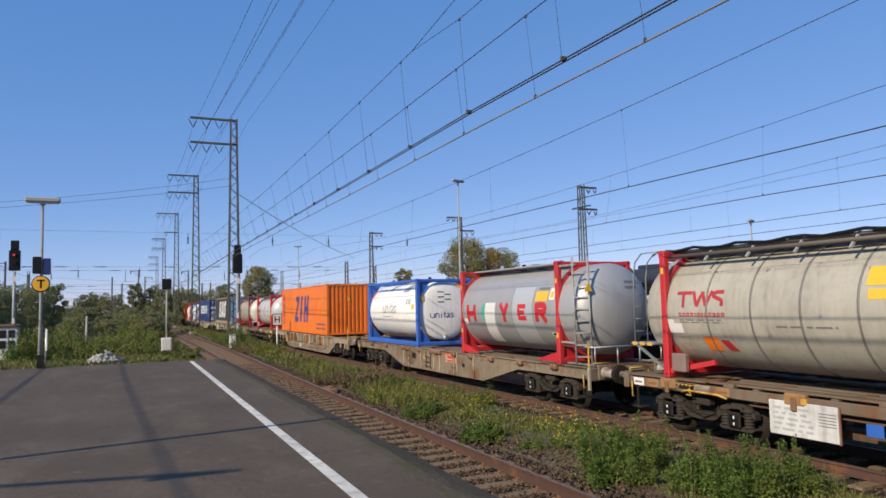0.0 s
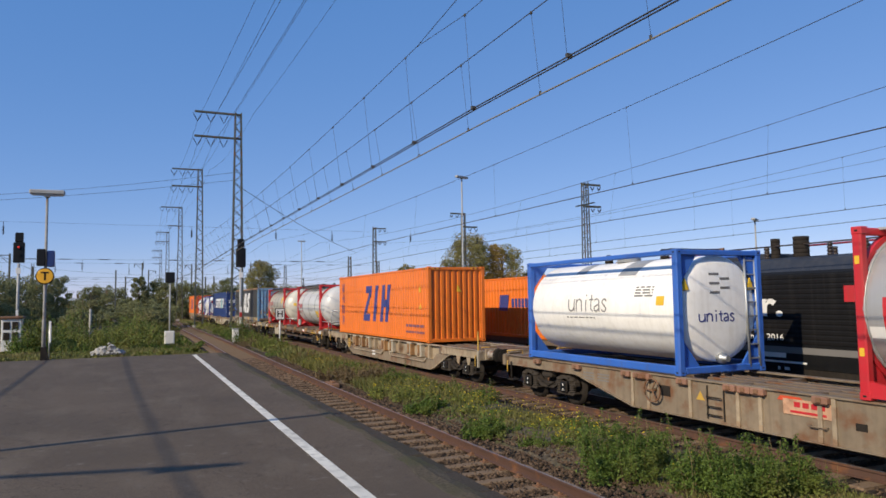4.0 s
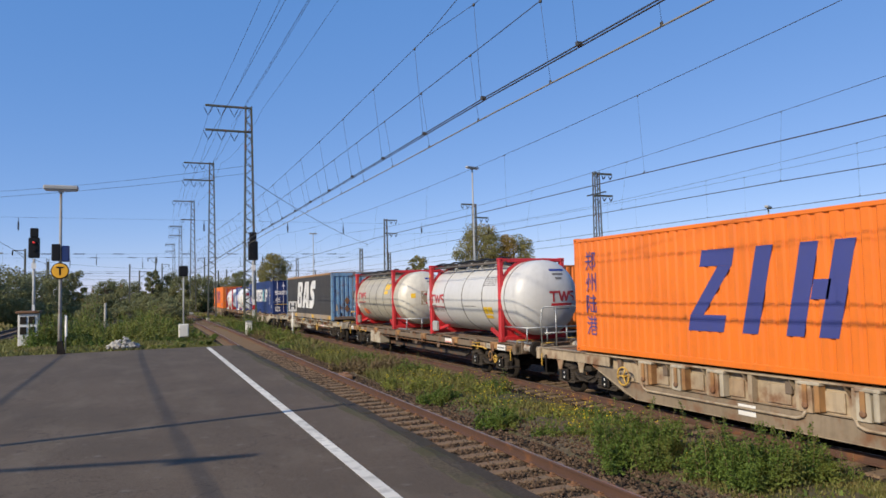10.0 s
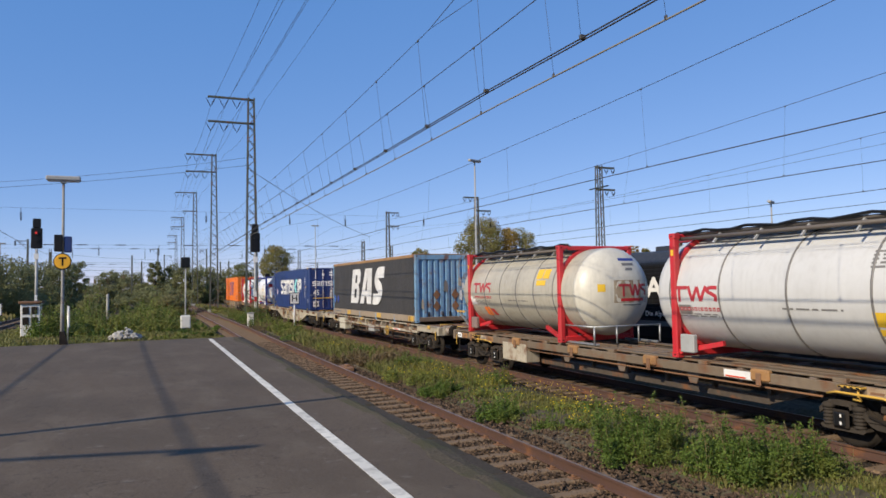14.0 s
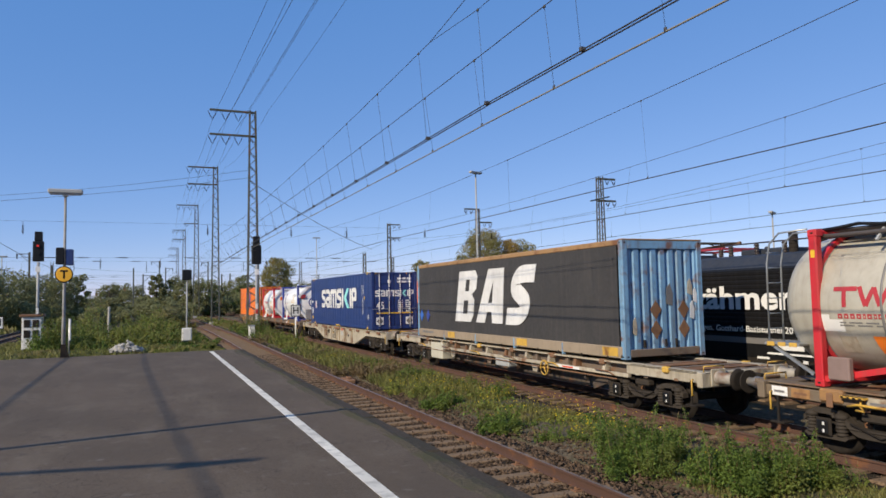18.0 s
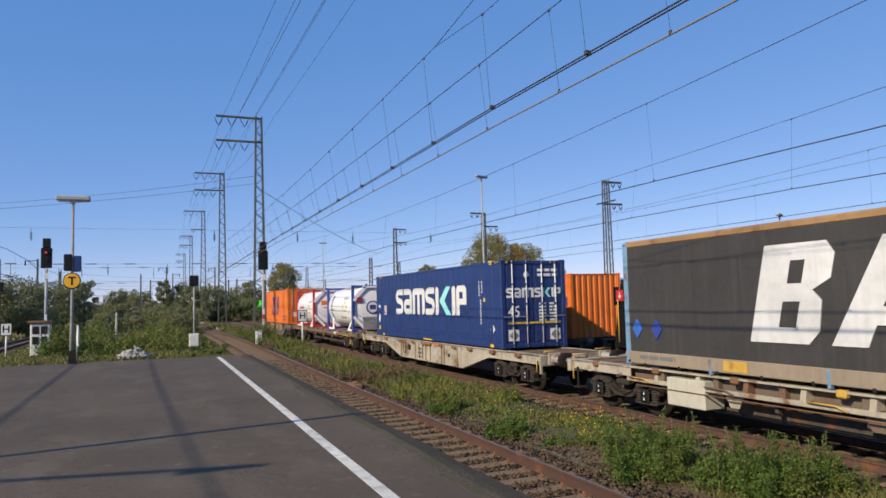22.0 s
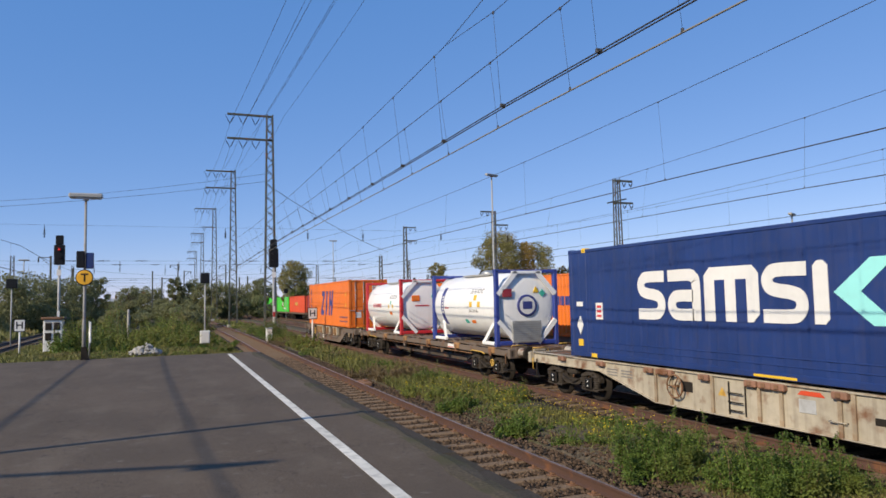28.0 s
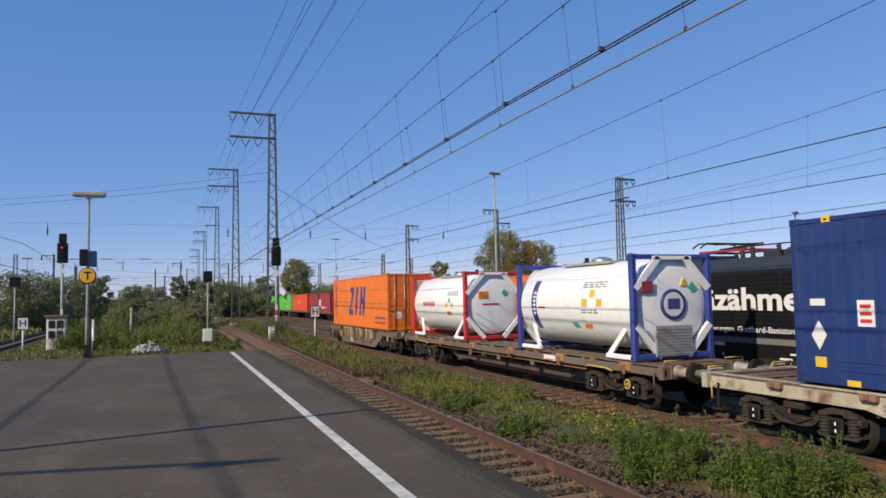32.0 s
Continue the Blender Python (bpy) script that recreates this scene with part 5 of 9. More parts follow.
    out = [(yl, zb), (yl - w + r, zb), (yl - w, zb + r), (yl - w - 0.08, zb + mid - 0.18), (yl - w + 0.10, zb + mid), (yl - w - 0.28, zb + mid + 0.2), (yl - w - lean * 0.85, zt - r), (yl - w - lean + r, zt), (yl - lean, zt)]
    b = part("painted_block", Geo().prism(out, 0, fx - 0.004, fx + 0.02), WHITE_WORN, c)
    for s0, s1, t0, t1 in ((0.42, 0.62, 0.60, 0.83), (0.40, 0.64, 0.16, 0.42)):
        k = lean * t0
        part("slot", Geo().prism(rect(yl - w * s0 - k, zb + high * t0, yl - w * s1 - k, zb + high * t1, lean * (t1 - t0)), 0, fx - 0.008, fx - 0.003), CURTAIN, b)
    yl = 8.12
    leg = [(yl, zb), (yl - 0.66, zb), (yl - 0.82, zb + 0.36), (yl - 1.18, zb + 0.36), (yl - 1.20, zb), (yl - 1.92, zb), (yl - 2.12, zt), (yl - 1.02, zt)]
    b = part("painted_block", Geo().prism(leg, 0, fx - 0.004, fx + 0.02), WHITE_WORN, c)
    part("slot", Geo().prism([(yl - 0.95, zb + 0.66), (yl - 1.24, zb + 0.66), (yl - 1.36, zt - 0.42)], 0, fx - 0.008, fx - 0.003), CURTAIN, b)
    bend = ((1.02, 0.86), (0.52, 0.86), (0.34, 0.80), (0.27, 0.69), (0.34, 0.58), (0.60, 0.47), (0.74, 0.38), (0.74, 0.26), (0.62, 0.17), (0.44, 0.14), (0.02, 0.14))
    painted_strokes(c, "painted_stroke", (bend,), 1.50, high, 0.53, put(6.0), (0.02, 0, 0), WHITE_WORN)
    # torn stickers on the end wall
    for x, zz, w, hh, m in ((0.74, 1.55, 0.16, 0.36, PALE), (0.92, 1.35, 0.12, 0.34, WHITE_WORN), (0.08, 1.30, 0.20, 0.50, GREY_MARK), (0.80, 0.95, 0.14, 0.42, WHITE_WORN), (-0.30, 1.20, 0.10, 0.14, WHITE_WORN), (-0.95, 0.6, 0.12, 0.4, PALE)):
        part("torn_sticker", Geo().prism([(x, z0 + zz), (x + w * 0.9, z0 + zz - 0.05), (x + w, z0 + zz + hh * 0.5), (x + w * 0.6, z0 + zz + hh), (x + w * 0.1, z0 + zz + hh * 0.8)], 1, 0.020, 0.033), m, c)
    for yy, m in ((13.42, BLUE), (12.74, DEEP_BLUE)):
        part("blue_diamond", Geo().prism([(yy, z0 + 0.83), (yy - 0.17, z0 + 0.60), (yy - 0.36, z0 + 0.83), (yy - 0.17, z0 + 1.06)], 0, fx - 0.003, fx + 0.02), m, c)
    for yy in (10.6, 5.3, 0.9):
        part("label_plate", Geo().prism(rect(yy, z0 + 0.06, yy - 0.62, z0 + 0.27), 0, -W2 - 0.012, -W2), OCHRE, c)
    bars(c, 13.2, z0 + 0.14, 1.2, 1, 0.09, GREY_MARK, -W2 - 0.006, 0.3, 11)
    return c


WHITE_WORN = paint('worn_white_print', (0.66, 0.65, 0.63), 0.6, dirt=0.3, dirt_col=(0.35, 0.33, 0.31), streak=0.3)
OCHRE_RAIL = paint("brown_roof_trim", (0.33, 0.19, 0.08), 0.6, dirt=0.3, rust=0.3)


def tank_profile(y0, y1, r, dish):
    p = []
    for k in range(11):
        a = math.pi / 2 * k / 10
        p.append((y0 + dish * (1 - math.cos(a)) ** 0.9, r * math.sin(a) ** (0.8 if dish > 0.5 else 0.5) if k else 0.0))
    return p + [(y1 - (q - y0), s) for q, s in reversed(p)]


def head_y(y_near, r, x, dz, dish=0.62):
    """Place along the axis of the near head's surface at offset (x, dz) from the axis."""
    q = min(0.999, math.hypot(x, dz) / r) ** (1.25 if dish > 0.5 else 2.0)
    return y_near + dish * (1 - math.sqrt(1 - q * q)) ** 0.9


def head_mark(root, name, y_near, r, zc, x0, z0, x1, z1, mat, proud=0.006, lean=0.0, dish=0.62):
    """A painted patch that follows the dished near head; corners in x and height above the axis."""
    n = 4
    v = []
    for i in range(n + 1):
        for j in range(n + 1):
            z = z0 + (z1 - z0) * j / n
            x = x0 + (x1 - x0) * i / n + lean * j / n
            v.append((x, head_y(y_near, r, x, z, dish) - proud, zc + z))
    f = [(i * (n + 1) + j, (i + 1) * (n + 1) + j, (i + 1) * (n + 1) + j + 1, i * (n + 1) + j + 1) for i in range(n) for j in range(n)]
    return part(name, Geo().add(v, f), mat, root)


def cylinder_mark(root, name, r, zc, y0, y1, a0, a1, mat, proud=0.004, label="", lean=0.0):
    """A painted patch on the tank's near side between two angles (degrees above the middle) and two places along it."""
    n = max(2, int(abs(a1 - a0) / 5) + 1)
    v = []
    for k in range(n + 1):
        t = k / n
        a = radians(a0 + (a1 - a0) * t)
        for y in (y0 - lean * t, y1 - lean * t):
            v.append((-(r + proud) * math.cos(a), y, zc + (r + proud) * math.sin(a)))
    g = Geo().add(v, [(2 * k, 2 * k + 2, 2 * k + 3, 2 * k + 1) for k in range(n)], True)
    return part(name, g, mat, root, label)


def round_strokes(root, strokes, r, zc, y0, w, a0, a1, thick, mat, proud=0.006):
    """Painted strokes on the tank's near side, from y0 towards the eye, between two angles."""
    h = r * radians(a1 - a0)

    def put(u, q):
        a = radians(a0) + q / r
        return (-(r + proud) * math.cos(a), y0 - u, zc + (r + proud) * math.sin(a))
    painted_strokes(root, "logo_stroke", strokes, w, h, thick, put, (0.004, 0, 0), mat)


LOGO = (((0.0, 0.90), (0.33, 0.90)), ((0.15, 0.0), (0.15, 0.82)), ((0.36, 1.0), (0.45, 0.06)), ((0.45, 0.06), (0.56, 0.94)), ((0.56, 0.94), (0.64, 0.06)), ((0.64, 0.06), (0.76, 1.0)),
        ((1.0, 0.90), (0.86, 0.90), (0.80, 0.80), (0.80, 0.66), (0.90, 0.50), (0.97, 0.36), (0.96, 0.06)))


def cylinder_bars(root, r, zc, y0, w, a, rows, mat, seed, h=2.2):
    rnd = random.Random(seed)
    for j in range(rows):
        y = y0
        aa = a - j * h * 1.9
        while y > y0 - w:
            b = min(rnd.uniform(0.08, 0.3), y - (y0 - w) + 0.01)
            cylinder_mark(root, "print_bar", r, zc, y, y - b, aa, aa + h, mat)
            y -= b + 0.06


PIPE_DARK = paint("dark_weathered_pipe", (0.10, 0.085, 0.075), 0.6, dirt=0.4)


def make_tank(name, label, y, y_near, y_far, L, z0, h, shell, frame, r=1.2, bands=(), style="swap", walk_mat=None):
    """A tank container: shell with dished heads, end frames at y = 0 and L. style swap: heads stick out past the frames; box: full frame with rails."""
    t = rides(thing(name, label, "tank container", group="tank containers on the train"), y)
    zc = z0 + h - r - 0.09 if style == "swap" else z0 + h / 2 + 0.06
    sh = part("tank_shell", Geo().lathe((0, 0, zc), (0, 1, 0), tank_profile(y_near, y_far, r, 0.62 if style == "swap" else 0.16), 44), shell, t)
    for b in bands:
        part("band", Geo().lathe((0, b - 0.022, zc), (0, 1, 0), [(0, r + 0.003), (0.004, r + 0.012), (0.04, r + 0.012), (0.044, r + 0.003)], 40), (GREY_TANK if shell is GREY_TANK else GREY_MARK) if style == "swap" else STEEL, sh)
    z1 = z0 + h
    for yy, s in ((0.0, 1), (L, -1)):
        for x, q in ((-W2, 1), (W2, -1)):
            part("corner_post", Geo().box((x, yy, z0 + 0.1), (x + q * 0.15, yy + s * 0.16, z1 - 0.1), 0.02), frame, t)
        part("top_beam", Geo().box((-W2 + 0.15, yy, z1 - 0.13), (W2 - 0.15, yy + s * 0.13, z1 - 0.01), 0.02), frame, t)
        part("bottom_beam", Geo().box((-W2 + 0.15, yy, z0 + 0.02), (W2 - 0.15, yy + s * 0.15, z0 + 0.17), 0.02), frame, t)
        if style == "swap":
            sk = 1.0 if shell is GREY_TANK else 0.5
            # ring saddle that ties the shell to the frame
            v, m = [], 36
            for k in range(m):
                u = 2 * math.pi * k / m
                for w in (r + 0.004, r + 0.09):
                    px = min(W2 - 0.03, max(-W2 + 0.03, w * math.cos(u)))
                    pz = min(z1 - 0.03, max(z0 + 0.04, zc + w * math.sin(u)))
                    v += [(px, yy + s * 0.02, pz), (px, yy + s * 0.12, pz)]
            f = []
            for k in range(m):
                a, b = 4 * k, 4 * ((k + 1) % m)
                f += [(a, b, b + 1, a + 1), (a + 2, a + 3, b + 3, b + 2), (a, a + 2, b + 2, b), (a + 1, b + 1, b + 3, a + 3)]
            ring = Geo().add(v, f)
            part("saddle_ring", ring, frame, t)
            for x, q in ((-W2, 1), (W2, -1)):
                part("gusset", Geo().prism([(x + q * 0.15, z0 + 0.14), (x + q * 0.62, z0 + 0.14), (x + q * 0.15, z0 + 0.75)], 1, yy + s * 0.05, yy + s * 0.09), frame, t)
                if shell is not GREY_TANK:
                    part("strut", Geo().beam((x + q * 0.09, yy + s * 0.12, z0 + 0.12), (x + q * 0.30, yy + s * 1.2, z0 + 0.36), 0.09, 0.10), frame, t)
                    continue
                part("skid", Geo().prism([(yy + s * 0.15, z0 + 0.04), (yy + s * (0.15 + sk), z0 + 0.04), (yy + s * (0.15 + sk * 0.95), z0 + 0.08), (yy + s * (0.15 + sk * 0.3), z0 + 0.24), (yy + s * 0.15, z0 + 0.30)], 0, x + q * 0.02, x + q * 0.1), frame, t)
    castings(t, L, z0, h, frame)
    if style == "swap":
        wm = walk_mat or PIPE_DARK
        for x in (-0.5, 0.0, 0.5):
            part("walkway", Geo().box((x - 0.22, 0.1, z1 - 0.04), (x + 0.22, L - 0.1, z1 + 0.0), 0.006), wm, t)
        if shell is not GREY_TANK:
            part("side_pipe", Geo().tube([(-0.98, 0.0, z1 - 0.12), (-0.98, L, z1 - 0.12)], 0.045, 6), wm, t)
            part("side_pipe", Geo().tube([(-0.86, 0.0, z1 - 0.02), (-0.86, L, z1 - 0.02)], 0.03, 6), wm, t)
            part("hose", Geo().tube([(-0.92, L * k / 16, z1 + 0.02 + 0.03 * math.sin(k * 1.9)) for k in range(17)], 0.032, 6), BLACK, t)
            yy = 0.6
            while yy < L - 0.3:
                part("pipe_clip", Geo().beam((-1.08, yy, z1 - 0.26), (-0.80, yy, z1 + 0.02), 0.04), LAMP_GREY, t)
                yy += 1.05
        for yy in (y_near + 0.03, ):
            g = Geo()
            for x in (-1.05, -0.35, 0.35, 1.05):
                g.tube([(x, yy - 0.14, z0 + 0.03), (x, yy - 0.14, z0 + 0.48)], 0.025, 6)
            g.tube([(-1.08, yy - 0.14, z0 + 0.48), (1.08, yy - 0.14, z0 + 0.48)], 0.025, 6)
            g.tube([(-1.05, yy - 0.14, z0 + 0.48), (-1.05, 0.1, z0 + 0.48)], 0.025, 6)
            part("bumper_rail", g, STEEL, t)
            for x in (-0.95, 0.95):
                part("bumper_bracket", Geo().box((x - 0.05, yy - 0.16, z0 - 0.0), (x + 0.05, 0.02, z0 + 0.05), 0.01), STEEL, t)
    part("manlid", Geo().lathe((0, L * 0.5, z1 - 0.12), (0, 0, 1), [(0, 0.3), (0.15, 0.3), (0.17, 0.26), (0.22, 0.1)], 18), STEEL, t)
    for yy in (L * 0.32, L * 0.68):
        part("valve", Geo().lathe((0.2, yy, z1 - 0.1), (0, 0, 1), [(0, 0.11), (0.12, 0.11), (0.13, 0.07), (0.24, 0.06)], 12), DARK_STEEL, t)
    return t, zc


def ladder(root, x, y, z0, z1, mat, w=0.36, tilt=0.0, skew=0.0):
    g = Geo()
    for s in (0, w):
        k = skew * s / w
        g.tube([(x + s, y + k, z0), (x + s - tilt, y + k + 0.06, z1)], 0.03, 6)
    part("ladder_rail", g, mat, root)
    n = int((z1 - z0) / 0.28)
    for k in range(n):
        t = (k + 0.6) / n
        zz = z0 + (z1 - z0) * t
        part("ladder_rung", Geo().beam((x - tilt * t, y + 0.06 * t, zz), (x + w - tilt * t, y + skew + 0.06 * t, zz), 0.04, 0.03), mat, root)


LOGO_RED = paint("faded_red_print", (0.40, 0.030, 0.040), 0.5, dirt=0.15, streak=0.2)
TOOL_BOX = paint("dull_red_grey_box", (0.22, 0.15, 0.13), 0.6, dirt=0.3, rust=0.2)


def red_letter_tank(y, label, shell, near_ext, far_ext, L=5.98, grime=False, b0=5.5, shift=0.0, bands=(), yellow=(9, 33)):
    t, zc = make_tank("tank_container", label, y, -near_ext, L + far_ext, L, 1.17, 2.66, shell, RED, 1.19,
                      bands)
    r = 1.19
    # slim red strokes of a logo and a line of small blocks under them
    a0, a1 = 4 + shift, 20 + shift
    round_strokes(t, LOGO, r, zc, b0 + 0.04, 1.26, a0, a1, 0.075, LOGO_RED)
    x = b0 - 0.02
    for w in (0.1, 0.1, 0.1, 0.1, 0.06, 0.1, 0.06, 0.1, 0.1, 0.1, 0.1, 0.1):
        b = cylinder_mark(t, "logo_block", r, zc, x, x - w * 0.78, -5 + shift, -1.2 + shift, LOGO_RED, 0.005)
        cylinder_mark(b, "slot", r, zc, x - w * 0.26, x - w * 0.55, -4 + shift, -2.6 + shift, shell, 0.008)
        x -= w + 0.012
    cylinder_bars(t, r, zc, b0 - 0.03, 1.15, -9 + shift, 2, GREY_MARK, 21, 1.2)
    cylinder_mark(t, "label_plate", r, zc, L + 0.02 - 0.2, L - 0.55, -22, -12, WHITE_MARK if grime else GREY_MARK, 0.004)
    if grime:
        cylinder_mark(t, "orange_plate", r, zc, b0 - 0.60, b0 - 0.98, -41, -25, SIGN_ORANGE, 0.008, lean=-0.05)
        cylinder_mark(t, "red_diamond", r, zc, b0 - 1.12, b0 - 1.34, -40, -28, RED, 0.008, lean=-0.14)
        cylinder_mark(t, "label_plate", r, zc, b0 + 0.42, b0 + 0.14, -22, -8, WHITE_MARK, 0.006)
        cylinder_mark(t, "stained_patch", r, zc, b0 + 0.05, b0 - 0.25, -42, -26, PALE, 0.004)
    ya, yb = yellow
    for k in range(2):
        cylinder_mark(t, "yellow_label", r, zc, 1.40 - 0.36 * k, 1.08 - 0.36 * k, ya + (yb - ya) * 0.4, yb, YELLOW, 0.005)
    cylinder_mark(t, "yellow_label", r, zc, 1.35, 0.85, ya, ya + (yb - ya) * 0.3, YELLOW, 0.005)
    cylinder_bars(t, r, zc, 1.42, 0.9, 34, 5 if yellow[0] < 0 else 1, GREY_MARK, 23, 1.8)
    cylinder_bars(t, r, zc, 3.1, 1.2, -14, 1, GREY_MARK, 24, 1.6)
    part("tool_box", Geo().box((-W2 + 0.0, L - 0.65, 1.3), (-W2 + 0.12, L - 0.25, 1.68), 0.02), TOOL_BOX if grime else LAMP_GREY, t)
    part("yellow_label", Geo().box((-W2 - 0.004, L - 0.13, 3.35), (-W2 + 0.01, L - 0.05, 3.48)), YELLOW, t)
    if grime:
        for xr in (-1.1, -0.74):
            part("ladder_rail", Geo().tube([(xr, L + 1.02, 1.86), (xr, L + 1.0, 3.3), (xr, L + 0.92, 3.66), (xr, L + 0.7, 3.84), (xr, L + 0.1, 3.86)], 0.017, 6), STEEL, t)
        for k in range(6):
            part("ladder_rung", Geo().tube([(-1.1, L + 1.01, 2.1 + 0.28 * k), (-0.74, L + 1.01, 2.1 + 0.28 * k)], 0.011, 5), STEEL, t)
        step = part("access_step", Geo().box((-1.2, L + 0.30, 1.82), (-0.62, L + 1.05, 1.86), 0.008), STEEL, t)
        for k in range(3):
            part("step_edge", Geo().box((-1.212, L + 0.34 + 0.24 * k, 1.80), (-1.199, L + 0.50 + 0.24 * k, 1.875), 0.003), OCHRE, step)
        part("step_stay", Geo().beam((-1.15, L + 0.95, 1.84), (-1.15, L + 0.05, 1.35), 0.05, 0.05), STEEL, t)
    # lighter near head, and its marks
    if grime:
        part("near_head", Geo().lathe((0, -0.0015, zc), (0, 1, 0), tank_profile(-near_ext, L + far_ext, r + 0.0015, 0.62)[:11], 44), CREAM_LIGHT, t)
    yh = -near_ext
    for k in range(3):
        head_mark(t, "print_bar", yh, r, zc, -0.05 + 0.08 * k, 0.82 - 0.13 * k, 0.52 - 0.08 * k, 0.89 - 0.13 * k, GREY_MARK if k else DEEP_BLUE)
    painted_strokes(t, "logo_stroke", LOGO, 0.98, 0.33, 0.065, lambda u, q: (-0.16 + u, head_y(yh, r, -0.16 + u, -0.13 + q) - 0.008, zc - 0.13 + q), (0, 0.004, 0), LOGO_RED)
    head_mark(t, "logo_block", yh, r, zc, -0.1, -0.26, 0.72, -0.18, RED)
    head_mark(t, "print_bar", yh, r, zc, -0.02, -0.37, 0.62, -0.34, GREY_MARK)
    if grime:
        head_mark(t, "warning_triangle", yh, r, zc, -0.75, 0.0, -0.55, 0.2, YELLOW)
        head_mark(t, "stained_patch", yh, r, zc, -0.3, -0.3, 0.85, 0.3, BEIGE, 0.0045)
    return t


GREY_PATCH = paint('pale_grey_cladding', (0.55, 0.55, 0.55), 0.35, metal=0.3, dirt=0.08, streak=0.08, vary=0.04)


LADDER = paint('bright_ladder_steel', (0.34, 0.325, 0.30), 0.55, metal=0.2, dirt=0.3)


def grey_letter_tank(y):
    L = 5.95
    t, zc = make_tank("tank_container", "grey steel tank container with red frame, ladder and letter blocks", y, -1.18, L + 0.35, L, 1.17, 2.72, GREY_TANK, RED, 1.21, (0.2, 5.8), walk_mat=GREY_TANK)
    r = 1.21
    # big red blocks with slots, a green ring half covered by a pale patch
    for y1, y2, a0, a1, strokes in ((5.53, 4.83, -17.5, 8.6, (((0.16, 0), (0.16, 1)), ((0.84, 0), (0.84, 1)), ((0.2, 0.47), (0.8, 0.47)))),
                                    (3.31, 2.65, -17, 9.4, (((0.16, 1), (0.5, 0.42)), ((0.84, 1), (0.5, 0.42)), ((0.5, 0.52), (0.5, 0)))),
                                    (2.21, 1.70, -13.7, 7.7, (((0.2, 0), (0.2, 1)), ((0.2, 0.88), (0.98, 0.88)), ((0.2, 0.48), (0.85, 0.48)), ((0.2, 0.12), (1.0, 0.12)))),
                                    (1.24, 0.57, -15.8, 9.9, (((0.17, 0), (0.17, 1)), ((0.2, 0.87), (0.66, 0.87), (0.80, 0.80), (0.84, 0.69), (0.79, 0.57), (0.66, 0.51), (0.2, 0.51)), ((0.52, 0.46), (0.86, 0.0))))):
        round_strokes(t, strokes, r, zc, y1, y1 - y2, a0, a1, 0.17 if y1 - y2 > 0.6 else 0.13, RED)
    round_strokes(t, (((0.8, 0.93), (0.45, 0.88), (0.22, 0.70), (0.16, 0.48), (0.22, 0.26), (0.45, 0.08), (0.8, 0.03)),), r, zc, 4.44, 0.46, -16.5, 9.5, 0.15, TEAL)
    cylinder_mark(t, "pale_patch", r, zc, 4.40, 3.74, -55, 11, WHITE, 0.010, lean=0.25)
    cylinder_mark(t, "pale_patch", r, zc, 2.50, 1.32, -53.5, 32.7, GREY_PATCH, 0.004)
    cylinder_mark(t, "patch_seam", r, zc, 2.525, 2.50, -53.5, 33, GREY_MARK, 0.004)
    cylinder_mark(t, "patch_seam", r, zc, 1.345, 1.325, -53.5, 33, GREY_MARK, 0.0045)
    cylinder_mark(t, "yellow_label", r, zc, 1.22, 0.58, 11.5, 25, YELLOW, 0.006)
    cylinder_mark(t, "white_label", r, zc, 0.52, 0.25, 13, 29, WHITE_MARK, 0.007)
    cylinder_mark(t, "warning_triangle", r, zc, 0.46, 0.31, 16, 24, YELLOW, 0.010)
    cylinder_mark(t, "white_label", r, zc, 1.15, 0.6, 27, 31, GREY_MARK, 0.006)
    cylinder_mark(t, "white_label", r, zc, 0.62, 0.15, -36, -30, WHITE_MARK, 0.006)
    cylinder_mark(t, "white_label", r, zc, 0.57, 0.20, -34.8, -31.2, BLACK, 0.009)
    cylinder_mark(t, "yellow_label", r, zc, 0.62, 0.15, -43, -37, YELLOW, 0.006)
    cylinder_mark(t, "white_label", r, zc, 5.75, 5.5, -22, -13, WHITE_MARK, 0.006)
    ladder(t, -1.24, -0.78, 1.22, 3.94, LADDER, 0.30, 0.0, -0.25)
    for zz in (1.75, 3.75):
        part("ladder_bracket", Geo().beam((-1.2, -0.78, zz), (-1.14, 0.05, zz), 0.05), LADDER, t)
    part("yellow_label", Geo().prism([(-1.13, 3.05), (-0.87, 3.05), (-1.0, 3.28)], 1, -1.06, -1.04), YELLOW, t)
    for yy in (0.04, L - 0.12):
        for zz in (1.85, 3.3):
            part("yellow_label", Geo().box((-W2 - 0.004, yy, zz), (-W2 + 0.01, yy + 0.08, zz + 0.13)), YELLOW, t)
    for k in range(2):
        head_mark(t, "print_bar", -1.18, r, zc, 0.1, 0.66 - 0.14 * k, 0.7 - 0.2 * k, 0.73 - 0.14 * k, GREY_MARK)
    return t


